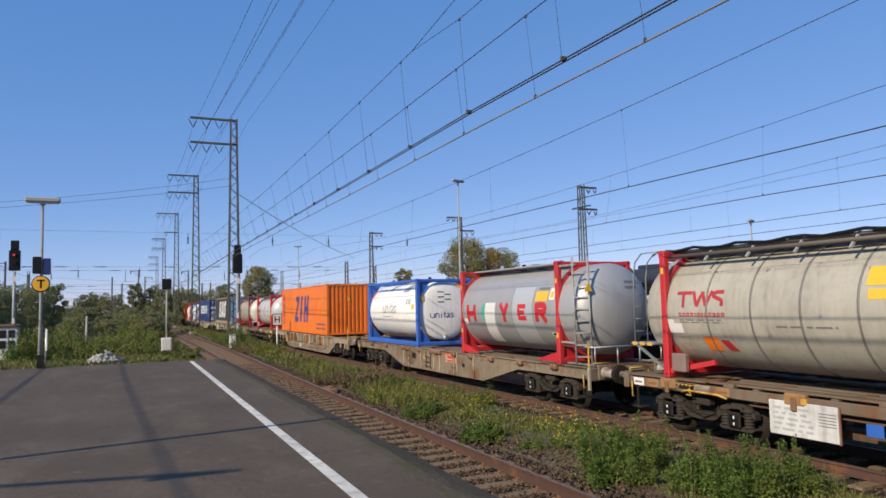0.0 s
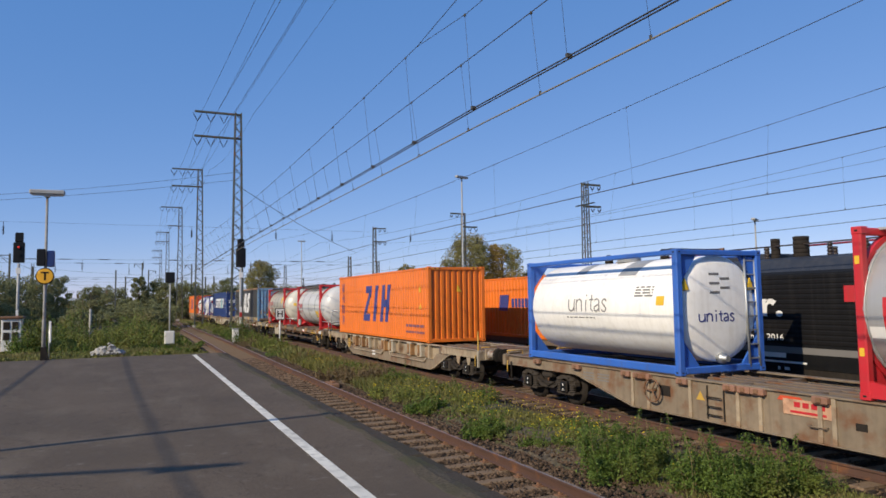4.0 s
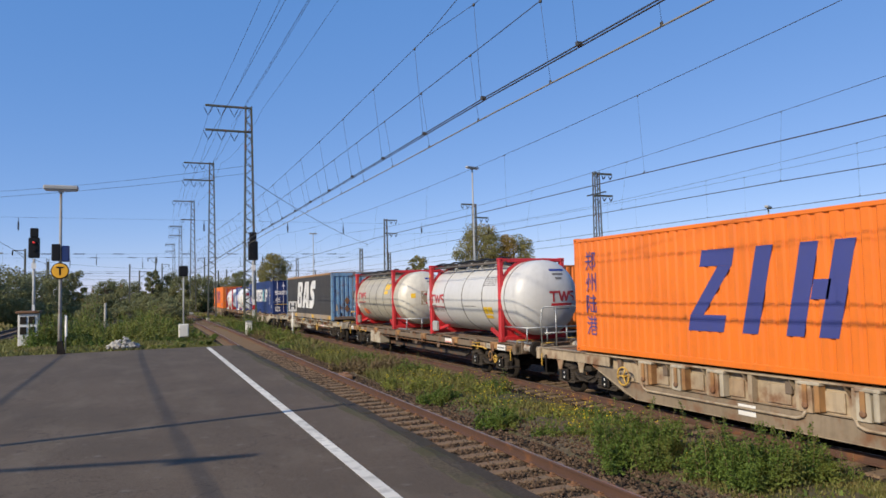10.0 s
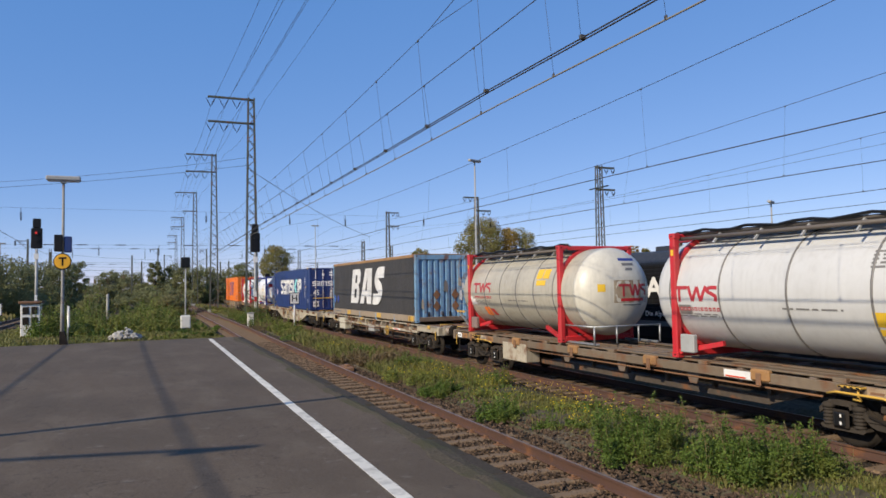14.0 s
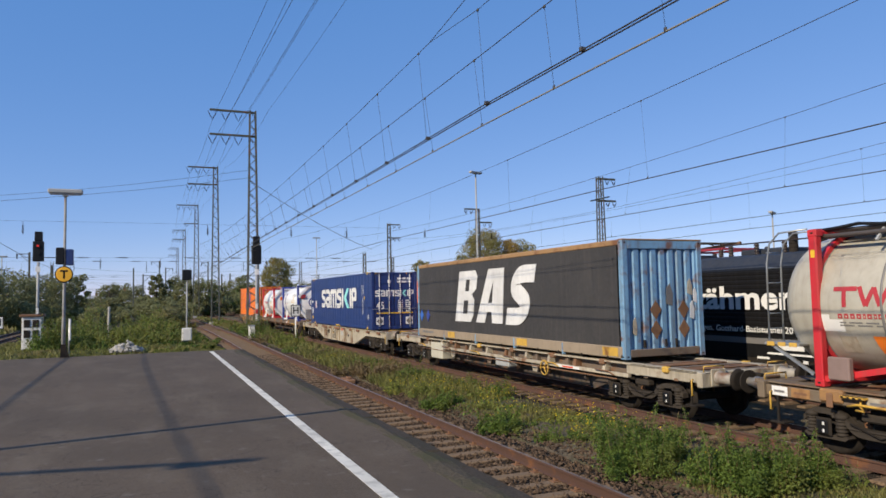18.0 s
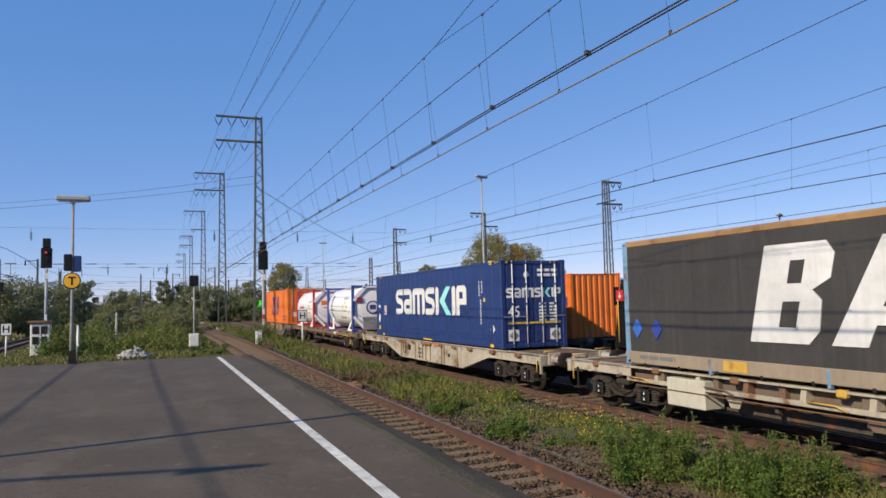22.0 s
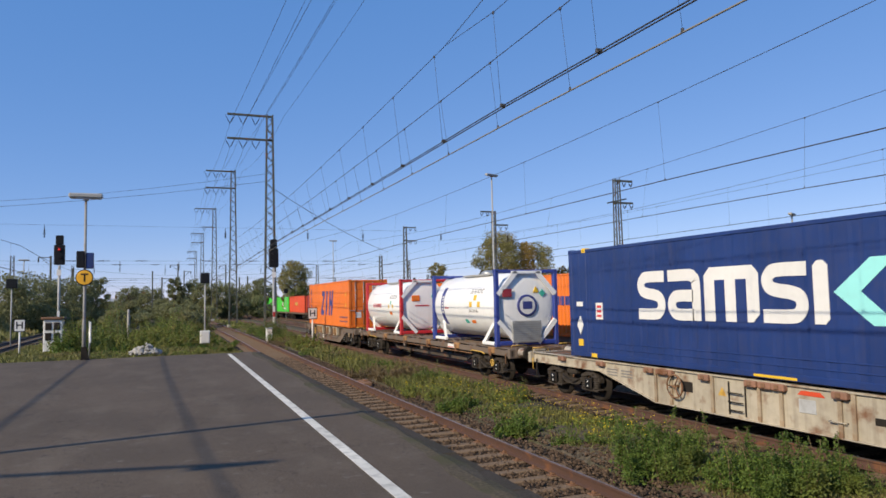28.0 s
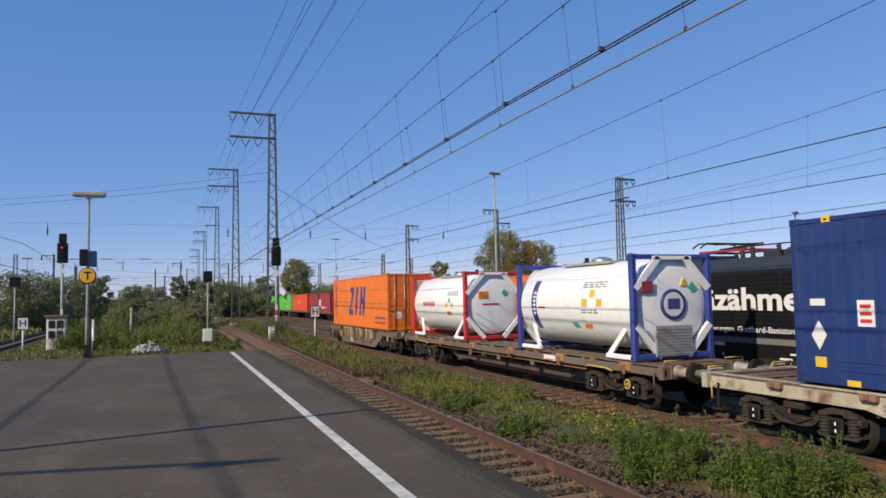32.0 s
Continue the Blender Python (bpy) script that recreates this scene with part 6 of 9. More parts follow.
def blue_frame_tank(y):
    L, z0, h = 6.058, 1.17, 2.66
    t, zc = make_tank("tank_container", "white tank container in a mid-blue box frame", y, 0.03, L - 0.03, L, z0, h, WARM_WHITE, BLUE, 1.16, (), "box")
    z1 = z0 + h
    for x, s in ((-W2, 1), (W2, -1)):
        part("top_rail", Geo().box((x, 0.15, z1 - 0.12), (x + s * 0.12, L - 0.15, z1 - 0.01), 0.02), BLUE, t)
        part("bottom_rail", Geo().box((x, 0.15, z0 + 0.02), (x + s * 0.12, L - 0.15, z0 + 0.2), 0.02), BLUE, t)
        for yy, q in ((0.12, 1), (L - 0.12, -1)):
            for zz, u in ((z0 + 0.15, 1), (z1 - 0.12, -1)):
                part("gusset", Geo().prism([(x + s * 0.14, zz), (x + s * 0.62, zz), (x + s * 0.14, zz + u * 0.62)], 1, yy - q * 0.05, yy), BLUE, t)
    cylinder_mark(t, "dark_top_strip", 1.16, zc, 2.4, 1.75, 42, 120, LAMP_GREY, 0.006)
    cylinder_mark(t, "dark_top_strip", 1.16, zc, 4.3, 3.9, 50, 120, LAMP_GREY, 0.006)
    # a row of six slim painted marks, on the side and smaller on the near head
    marks = ((0.00, 0.17, (((0, 1), (0.05, 0.25), (0.35, 0.02), (0.7, 0.12), (0.9, 0.35)), ((0.92, 1), (0.92, 0.0)))), (0.20, 0.17, (((0.08, 0), (0.08, 1)), ((0.1, 0.7), (0.35, 0.97), (0.7, 0.95), (0.9, 0.7), (0.92, 0.0)))),
             (0.455, 0.02, (((0.5, 0), (0.5, 0.95)), ((0.5, 1.25), (0.5, 1.4)))), (0.55, 0.10, (((0.5, 1.35), (0.5, 0.2), (0.95, 0.0)), ((0, 0.95), (1, 0.95)))),
             (0.68, 0.14, (((0.05, 0.85), (0.3, 1.0), (0.7, 0.95), (0.88, 0.7), (0.9, 0.0)), ((0.88, 0.55), (0.3, 0.45), (0.05, 0.25), (0.3, 0.02), (0.88, 0.2)))), (0.86, 0.13, (((0.9, 0.85), (0.5, 1.0), (0.12, 0.78), (0.5, 0.5), (0.88, 0.25), (0.5, 0.0), (0.05, 0.15)),)))
    for u0, w, strokes in marks:
        round_strokes(t, strokes, 1.16, zc, 4.10 - u0 * 1.62, w * 1.62, -3.6, 11.5, 0.034, GREY_MARK)
        painted_strokes(t, "logo_stroke", strokes, w * 1.01, 0.17, 0.032, lambda u, q, x0=-0.62 + u0 * 1.01: (x0 + u, head_y(0.03, 1.16, x0 + u, q - 0.28, 0.16) - 0.006, zc - 0.28 + q), (0, 0.004, 0), BLUE_MARK)
    cylinder_bars(t, 1.16, zc, 4.2, 1.2, -12, 1, GREY_MARK, 31, 1.4)
    cylinder_mark(t, "warning_triangle", 1.16, zc, 0.75, 0.5, 4, 14, YELLOW, 0.006)
    cylinder_bars(t, 1.16, zc, 1.5, 0.6, 24, 4, GREY_MARK, 32, 1.8)
    # near head
    for k in range(5):
        head_mark(t, "print_bar", 0.03, 1.16, zc, -0.3 + 0.3 * (k % 2), 0.72 - 0.1 * k, -0.02 + 0.3 * (k % 2), 0.77 - 0.1 * k, GREY_MARK, dish=0.16)
    for x in (-0.98, 0.9):
        part("warning_triangle", Geo().prism([(x - 0.1, zc + 0.4), (x + 0.12, zc + 0.4), (x + 0.01, zc + 0.66)], 1, 0.05, 0.08), YELLOW, t)
    ladder(t, 0.78, 0.02, z0 + 0.1, z1 - 0.1, STEEL, 0.3)
    part("drain_valve", Geo().lathe((0, 0.12, z0 + 0.32), (0, -1, 0), [(0, 0.12), (0.12, 0.12), (0.14, 0.07), (0.24, 0.07)], 12), STEEL, t)
    return t


def braced_tank(y, frame, label, big, band):
    """A white tank whose end frames carry white diagonal braces round the head."""
    L, z0, h, r = 6.058, 1.17, 2.62, 1.17
    t, zc = make_tank("tank_container", label, y, 0.05, L - 0.05, L, z0, h, BRIGHT_WHITE, frame, r, (), "box")
    z1 = z0 + h
    for yy in (0.04, L - 0.04):
        for sx in (-1, 1):
            for sz, zb in ((1, z1 - 0.08), (-1, z0 + 0.08)):
                part("diagonal_brace", Geo().beam((sx * (W2 - 0.1), yy, zb - sz * 0.78), (sx * 0.40, yy, zb), 0.10, 0.16), BRIGHT_WHITE, t)
        part("brace_beam", Geo().box((-0.6, yy - 0.05, z1 - 0.15), (0.6, yy + 0.05, z1 - 0.05), 0.01), BRIGHT_WHITE, t)
        for sx in (-1, 1):
            part("foot_bracket", Geo().box((sx * (W2 - 0.12) - 0.06, 0.15 if yy < 1 else L - 1.3, z0 + 0.02), (sx * (W2 - 0.12) + 0.06, 1.3 if yy < 1 else L - 0.15, z0 + 0.14), 0.02), BRIGHT_WHITE, t)
            part("saddle_strut", Geo().beam((sx * 1.1, 1.2 if yy < 1 else L - 1.2, z0 + 0.1), (sx * 0.95, 0.6 if yy < 1 else L - 0.6, zc - 0.55), 0.09, 0.12), BRIGHT_WHITE, t)
    part("walkway", Geo().box((-0.5, 1.9, zc + r - 0.05), (0.5, 4.4, zc + r + 0.02), 0.01), LAMP_GREY, t)
    if band:
        cylinder_mark(t, "blue_band", r, zc, 5.15, 4.85, -38, 38, BLUE_MARK, 0.005, lean=-0.06)
        for k in range(6):
            cylinder_mark(t, "print_bar", r, zc, 5.08, 4.92, -14 + 6 * k, -10.5 + 6 * k, WHITE_MARK, 0.008)
        cylinder_mark(t, "label_plate", r, zc, 4.75, 4.35, -5, -2.5, RED, 0.005)
        for k in range(3):
            cylinder_mark(t, "yellow_label", r, zc, 2.35 - 0.35 * k, 2.1 - 0.35 * k, -2 + 12 * (k % 2), 8 + 12 * (k % 2), YELLOW, 0.005)
        cylinder_mark(t, "orange_plate", r, zc, 2.45, 2.1, -33, -26, SIGN_ORANGE, 0.006, lean=0.08)
        cylinder_mark(t, "green_diamond", r, zc, 2.95, 2.65, -33, -25, TEAL, 0.006, lean=-0.08)
        cylinder_bars(t, r, zc, 2.4, 1.1, 30, 3, GREY_MARK, 41, 1.8)
        cylinder_bars(t, r, zc, 2.4, 0.8, -8, 2, GREY_MARK, 42, 1.6)
        part("round_emblem", Geo().lathe((0, 0.11, zc), (0, -1, 0), [(0, 0.38), (0.10, 0.38), (0.105, 0.34)], 26), BLUE_MARK, t)
        part("emblem_face", Geo().lathe((0, 0.01, zc), (0, -1, 0), [(0, 0.30), (0.01, 0.30)], 26), WHITE_MARK, t)
        part("emblem_block", Geo().box((-0.18, -0.012, zc - 0.12), (0.18, 0.004, zc + 0.14), 0.005), BLUE_MARK, t)
        part("mesh_panel", Geo().box((-0.62, -0.06, z0 + 0.1), (0.5, -0.02, z0 + 0.85), 0.01), LAMP_GREY, t)
        for k in range(9):
            part("mesh_bar", Geo().box((-0.6, -0.07, z0 + 0.14 + 0.075 * k), (0.48, -0.058, z0 + 0.165 + 0.075 * k)), STEEL, t)
        part("orange_plate", Geo().box((-0.95, -0.01, zc + 0.3), (-0.6, 0.02, zc + 0.58), 0.01), DARK_RED, t)
        part("warning_triangle", Geo().prism([(0.25, zc + 0.45), (0.48, zc + 0.45), (0.36, zc + 0.66)], 1, 0.03, 0.075), YELLOW, t)
        part("green_diamond", Geo().prism([(0.62, zc + 0.28), (0.5, zc + 0.42), (0.62, zc + 0.56), (0.74, zc + 0.42)], 1, 0.04, 0.10), TEAL, t)
    else:
        cylinder_mark(t, "letter_block", r, zc, 4.7, 3.3, -4, 5, RED, 0.005)
        for k in range(7):
            cylinder_mark(t, "slot", r, zc, 4.55 - 0.18 * k, 4.5 - 0.18 * k, -4, 5, BRIGHT_WHITE, 0.008)
        for k in range(3):
            cylinder_mark(t, "yellow_label", r, zc, 2.1 - 0.3 * k, 1.9 - 0.3 * k, -6 + 9 * (k % 2), 3 + 9 * (k % 2), YELLOW if k != 1 else TEAL, 0.005)
        cylinder_mark(t, "orange_plate", r, zc, 2.0, 1.6, -22, -14, SIGN_ORANGE, 0.006)
        cylinder_bars(t, r, zc, 2.0, 1.1, 24, 3, GREY_MARK, 43, 1.8)
        part("orange_plate", Geo().box((-0.62, 0.03, zc + 0.2), (-0.22, 0.10, zc + 0.48), 0.01), SIGN_ORANGE, t)
        part("letter_block", Geo().box((-0.45, 0.035, zc - 0.04), (0.25, 0.10, zc + 0.02)), RED, t)
        part("green_diamond", Geo().prism([(0.48, zc + 0.28), (0.36, zc + 0.42), (0.48, zc + 0.56), (0.6, zc + 0.42)], 1, 0.03, 0.09), TEAL, t)
    return t


# ---- wagons ----
# underframe brown, darkened to paint in the shade below the deck
UNDER_SHADED = paint('shaded_brown_underframe', (0.058, 0.044, 0.034), 0.75, dirt=0.5, rust=0.2)
RUST_PINK = paint('rust_pink_casting', (0.27, 0.135, 0.085), 0.75, dirt=0.4, rust=0.3)
RUST_OCHRE = paint('rust_ochre_casting', (0.32, 0.165, 0.06), 0.75, dirt=0.5, rust=0.4)
BOARD_GREY = paint('grey_data_plate', (0.42, 0.42, 0.41), 0.5, dirt=0.4)
FADED_ORANGE = paint('faded_orange_plate', (0.58, 0.33, 0.20), 0.6, dirt=0.35, rust=0.2)
RUST_BEIGE = paint('rust_stained_beige', (0.35, 0.25, 0.155), 0.7, dirt=0.5, rust=0.7, streak=0.5)
WHEELS = []


def make_wheelset():
    g = Geo()
    g.cyl((-1.0, 0, 0), (1.0, 0, 0), 0.085, 12)
    for s in (-1, 1):
        x = s * 0.7535
        g.lathe((x + s * 0.07, 0, 0), (-s, 0, 0), [(0, 0.10), (0.0, 0.40), (0.005, 0.452), (0.095, 0.460), (0.105, 0.488), (0.128, 0.488), (0.13, 0.40), (0.085, 0.37), (0.085, 0.15), (0.14, 0.14), (0.14, 0.09)], 28)
    return g.mesh("wheelset", DARK_STEEL)


WHEELSET = make_wheelset()


def coil_spring():
    """One suspension spring: a stack of round turns between a domed cap and a seat."""
    prof = []
    for k in range(5):
        prof += [(0.058 * k, 0.070), (0.058 * k + 0.014, 0.098), (0.058 * k + 0.034, 0.098), (0.058 * k + 0.048, 0.070)]
    prof += [(0.288, 0.112), (0.335, 0.112), (0.37, 0.075), (0.38, 0.01)]
    return Geo().lathe((0, 0, 0.36), (0, 0, 1), prof, 12).mesh("spring", BOGIE)


SPRING = coil_spring()


def side_frame(x):
    """The bogie's long side beam: high over the axles, swung low between them, drooping at its ends."""
    top, low = [], []
    for k in range(41):
        y = -1.34 + 2.68 * k / 40
        dip = 1 / (1 + math.exp((abs(y) - 0.52) / 0.07))
        end = max(0.0, abs(y) - 1.12)
        z = 0.795 - 0.26 * dip - 0.75 * end
        top.append((y, z))
        low.append((y, z - 0.10 - 0.05 * dip))
    return Geo().prism(top + low[::-1], 0, x - 0.075, x + 0.075)


def make_bogie(w, yc, loop=False):
    """A two-axle freight bogie: swung side beams, black axle boxes between pairs of coil springs, brake gear."""
    g = Geo().box((-0.85, -0.22, 0.52), (0.85, 0.22, 0.78), 0.03)
    g.box((-1.0, -0.12, 0.72), (1.0, 0.12, 0.86), 0.03)
    g.lathe((0, 0, 0.78), (0, 0, 1), [(0, 0.3), (0.2, 0.3)], 16)
    b = part("bogie", g, DARK_STEEL, w)
    b.location = (0, yc, 0)
    for s in (-1, 1):
        x = s * 1.0
        part("side_frame", side_frame(x), BOGIE, b)
        part("frame_rib", Geo().box((x + s * 0.075, -0.46, 0.50), (x + s * 0.10, 0.46, 0.525), 0.006), BOGIE, b)
        part("side_bearer", Geo().box((x - 0.10, -0.24, 0.66), (x + 0.10, 0.24, 0.80), 0.03), BOGIE, b)
        for yy in (-0.9, 0.9):
            a = part("axle_box", Geo().box((x - 0.10, yy - 0.15, 0.34), (x + s * 0.15, yy + 0.15, 0.64), 0.05), DARK_STEEL, b)
            part("axle_cap", Geo().box((x + s * 0.14, yy - 0.105, 0.37), (x + s * 0.185, yy + 0.105, 0.60), 0.03), BLACK, a)
            for zz in (0.43, 0.55):
                part("cap_mark", Geo().box((x + s * 0.182, yy - 0.055, zz - 0.026), (x + s * 0.190, yy - 0.02, zz + 0.026)), WHITE_MARK, a)
            part("spring_tray", Geo().prism([(yy - 0.42, 0.335), (yy - 0.36, 0.29), (yy + 0.36, 0.29), (yy + 0.42, 0.335), (yy + 0.40, 0.365), (yy - 0.40, 0.365)], 0, x - 0.09, x + 0.11 * s if s > 0 else x + 0.09), BOGIE, a)
            for u in (-0.28, 0.28):
                sp = new("spring", SPRING)
                sp.location = (x + s * 0.04, yy + u, 0)
                sp.parent = a
            part("damper_link", Geo().beam((x + s * 0.12, yy - 0.20, 0.66), (x + s * 0.12, yy - 0.17, 0.74), 0.04, 0.05), BOGIE, a)
        if loop:
            part("cable_loop", Geo().tube([(x + s * 0.2, -0.35 + 0.12 * math.cos(2 * math.pi * k / 14), 0.68 + 0.15 * math.sin(2 * math.pi * k / 14)) for k in range(15)], 0.02, 6), RUST_OCHRE, b)
        part("brake_beam", Geo().beam((x * 0.55, -0.5, 0.34), (x * 0.55, 0.5, 0.34), 0.07, 0.1), DARK_STEEL, b)
        for u in (-0.36, 0.36):
            part("brake_shoe", Geo().box((s * 0.70, u - 0.06, 0.34), (s * 0.80, u + 0.06, 0.60), 0.03), RUSTY, b)
        part("brake_rod", Geo().tube([(x + s * 0.11, -0.42, 0.56), (x + s * 0.11, -0.1, 0.44), (x + s * 0.11, 0.42, 0.60)], 0.016, 6), DARK_STEEL, b)
    for yy in (-0.9, 0.9):
        ws = new("wheelset", WHEELSET)
        ws.parent = w
        ws.location = (0, yc + yy, 0.46)
        WHEELS.append((ws, yc + yy))


def make_buffers(w, y, s, mat):
    for x in (-0.875, 0.875):
        b = part("buffer", Geo().lathe((x, y, 1.04), (0, s, 0), [(0, 0.14), (0.1, 0.14), (0.1, 0.115), (0.40, 0.115), (0.40, 0.085), (0.56, 0.085)], 18), BUFFER_GREY, w)
        part("buffer_plate", Geo().lathe((x, y + s * 0.56, 1.04), (0, s, 0), [(0, 0.225), (0.035, 0.22), (0.055, 0.16)], 18), DARK_STEEL, b)
        part("buffer_base", Geo().box((x - 0.2, y - 0.015, 0.86), (x + 0.2, y + s * 0.05, 1.22), 0.015), mat, b)
    hook = Geo().box((-0.06, y, 0.98), (0.06, y + s * 0.35, 1.1), 0.02)
    hook.tube([(0, y + s * 0.25, 0.98), (-0.05, y + s * 0.45, 0.78), (-0.05, y + s * 0.62, 0.74)], 0.03, 6)
    part("coupling_hook", hook, DARK_STEEL, w)
    hose = Geo()
    pts = [(0.35, y + s * 0.02, 0.95), (0.35, y + s * 0.2, 0.7), (0.32, y + s * 0.4, 0.55), (0.3, y + s * 0.6, 0.62)]
    part("brake_hose", hose.tube(pts, 0.028, 6), BLACK, w)


def make_wagon(y0, y1, style, mat, label, spots=()):
    """A container flat wagon from headstock y0 to y1. style deep: tall side girders between the bogies; flat: thin sills with a truss below. spots: container ends to stand on."""
    L = y1 - y0
    w = rides(thing("container_wagon", label, "railway wagon", group="wagons of the train"), y0)
    inner = 3.55
    deck = 1.165
    for x, s in ((-1.19, 1), (1.19, -1)):
        if style == "deep":
            part("top_flange", Geo().box((x, 0, deck - 0.05), (x + s * 0.2, L, deck - 0.012), 0.008), mat, w)
            web = [(0.0, 0.86), (0.0, deck - 0.05), (L, deck - 0.05), (L, 0.86), (L - 2.6, 0.86), (L - inner - 0.35, 0.30), (L - inner - 0.7, 0.22), (inner + 0.7, 0.22), (inner + 0.35, 0.30), (2.6, 0.86)]
            part("side_girder", Geo().prism(web, 0, x + s * 0.17, x + s * 0.185), mat, w)
            low = [(2.6, 0.84), (inner + 0.1, 0.84), (inner + 0.5, 0.60), (L - inner - 0.5, 0.60), (L - inner - 0.1, 0.84), (L - 2.6, 0.84), (L - inner - 0.35, 0.30), (L - inner - 0.7, 0.215), (inner + 0.7, 0.215), (inner + 0.35, 0.30)]
            # the beige wagon's near fascia takes the darker tan
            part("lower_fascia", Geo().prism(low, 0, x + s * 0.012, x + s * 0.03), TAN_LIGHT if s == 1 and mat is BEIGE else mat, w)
            part("fascia_lip", Geo().box((x + s * 0.012, inner + 0.5, 0.585), (x + s * 0.17, L - inner - 0.5, 0.60)), mat, w)
            for ya, yb in ((0.0, 3.3), (L, L - 3.3)):
                part("end_fascia", Geo().box((x + s * 0.02, ya, 0.88), (x + s * 0.035, yb, deck - 0.05)), mat, w)
            part("bottom_flange", Geo().box((x + s * 0.01, inner + 0.7, 0.20), (x + s * 0.16, L - inner - 0.7, 0.225), 0.008), mat, w)
            part("bottom_flange", Geo().beam((x + s * 0.085, inner + 0.72, 0.212), (x + s * 0.085, 2.6, 0.85), 0.15, 0.025), mat, w)
            part("bottom_flange", Geo().beam((x + s * 0.085, L - inner - 0.72, 0.212), (x + s * 0.085, L - 2.6, 0.85), 0.15, 0.025), mat, w)
            n = 9
            for k in range(n + 1):
                yy = inner + 0.9 + (L - 2 * inner - 1.8) * k / n
                part("web_stiffener", Geo().box((x + s * 0.015, yy - 0.05, 0.60), (x + s * 0.17, yy + 0.05, deck - 0.05)), mat, w)
            if s == 1:
                span = (L - 2 * inner - 1.8) / n
                for k in range(n):
                    yy = inner + 0.9 + span * (k + 0.5)
                    part("recess_panel", Geo().box((x + 0.12, yy - span * 0.26, 0.64), (x + 0.165, yy + span * 0.22, 0.98), 0.01), mat if k % 3 else RUST_BEIGE, w)
                    if k in (0, 1, 3, 4, 6, 7, 8):
                        u = yy + span * 0.33
                        b = part("folding_spigot", Geo().prism([(u - 0.13, 0.60), (u + 0.13, 0.60), (u + 0.13, 0.95), (u + 0.09, deck - 0.03), (u - 0.09, deck - 0.03), (u - 0.13, 0.95)], 0, x - 0.03, x + 0.15), PALE if k % 2 else RUST_BEIGE, w)
                        part("spigot_arm", Geo().box((x - 0.07, u - 0.045, 0.70), (x - 0.03, u + 0.045, 1.08), 0.012), RUST_OCHRE, b)
                        part("spigot_post", Geo().box((x - 0.045, u - 0.27, 0.62), (x + 0.15, u - 0.17, deck - 0.04), 0.015), RUST_OCHRE if k % 3 else PALE, b)
                        part("spigot_cap", Geo().box((x - 0.055, u - 0.29, deck - 0.10), (x + 0.10, u + 0.15, deck - 0.035), 0.015), PALE, b)
                        part("spigot_hub", Geo().lathe((x - 0.03, u, 0.72), (-1, 0, 0), [(0, 0.055), (0.04, 0.055), (0.05, 0.03)], 10), RUSTY, b)
                for ya, yb in ((inner + 1.1, L * 0.47), (L * 0.52, L - inner - 1.0)):
                    part("pull_rod", Geo().tube([(x - 0.02, ya, 0.62), (x - 0.025, ya + 0.05, 0.52), (x - 0.025, ya + 0.18, 0.47), (x - 0.025, yb - 0.18, 0.47), (x - 0.025, yb - 0.05, 0.52), (x - 0.02, yb, 0.62)], 0.03, 6), mat, w)
                for k in range(n + 1):
                    yy = inner + 0.9 + span * k
                    part("gusset", Geo().prism([(x + 0.0, deck - 0.05), (x + 0.16, deck - 0.05), (x + 0.16, deck - 0.26)], 1, yy + 0.17, yy + 0.19), mat, w)
                part("data_plate", Geo().box((x + 0.002, L * 0.58, 0.33), (x + 0.011, L * 0.58 + 0.42, 0.54), 0.003), WHITE_MARK, w)
                for k, yy in enumerate((0.9, 1.7, L - 2.2, L - 1.2)):
                    part("end_bracket", Geo().prism([(yy, 0.87), (yy + 0.3, 0.87), (yy + 0.22, 0.62), (yy + 0.08, 0.62)], 0, x + 0.03, x + 0.06), RUST_BEIGE if k % 2 else mat, w)
        elif style == "plate":
            # plain plate girder with upright ribs, rusty at their feet
            part("top_flange", Geo().box((x, 0, deck - 0.05), (x + s * 0.2, L, deck - 0.012), 0.008), mat, w)
            web = [(0.0, 0.88), (0.0, deck - 0.05), (L, deck - 0.05), (L, 0.88), (L - 3.7, 0.88), (L - 5.5, 0.40), (L - 5.9, 0.36), (5.9, 0.36), (5.5, 0.40), (3.7, 0.88)]
            part("side_girder", Geo().prism(web, 0, x + s * 0.05, x + s * 0.066), mat, w)
            part("bottom_flange", Geo().box((x + s * 0.0, 5.9, 0.335), (x + s * 0.16, L - 5.9, 0.36), 0.008), mat, w)
            for ya, yb in ((5.9, 3.7), (L - 5.9, L - 3.7)):
                part("bottom_flange", Geo().beam((x + s * 0.08, ya, 0.35), (x + s * 0.08, yb, 0.87), 0.16, 0.025), mat, w)
            for ya, yb in ((0.0, 3.7), (L, L - 3.7)):
                part("bottom_flange", Geo().box((x, ya, 0.86), (x + s * 0.16, yb, 0.885), 0.006), mat, w)
            for q in (0.0, 0.53, 1.81, 3.05, 3.57, 4.79, 5.05, 6.3):
                yy = L - 5.9 - q
                if yy > 5.9:
                    rib = part("web_rib", Geo().box((x + s * 0.005, yy - 0.04, 0.36), (x + s * 0.052, yy + 0.04, deck - 0.05), 0.006), BEIGE, w)
                    part("rust_foot", Geo().box((x + s * 0.003, yy - 0.042, 0.362), (x + s * 0.03, yy + 0.042, 0.47), 0.004), RUST_BEIGE, rib)
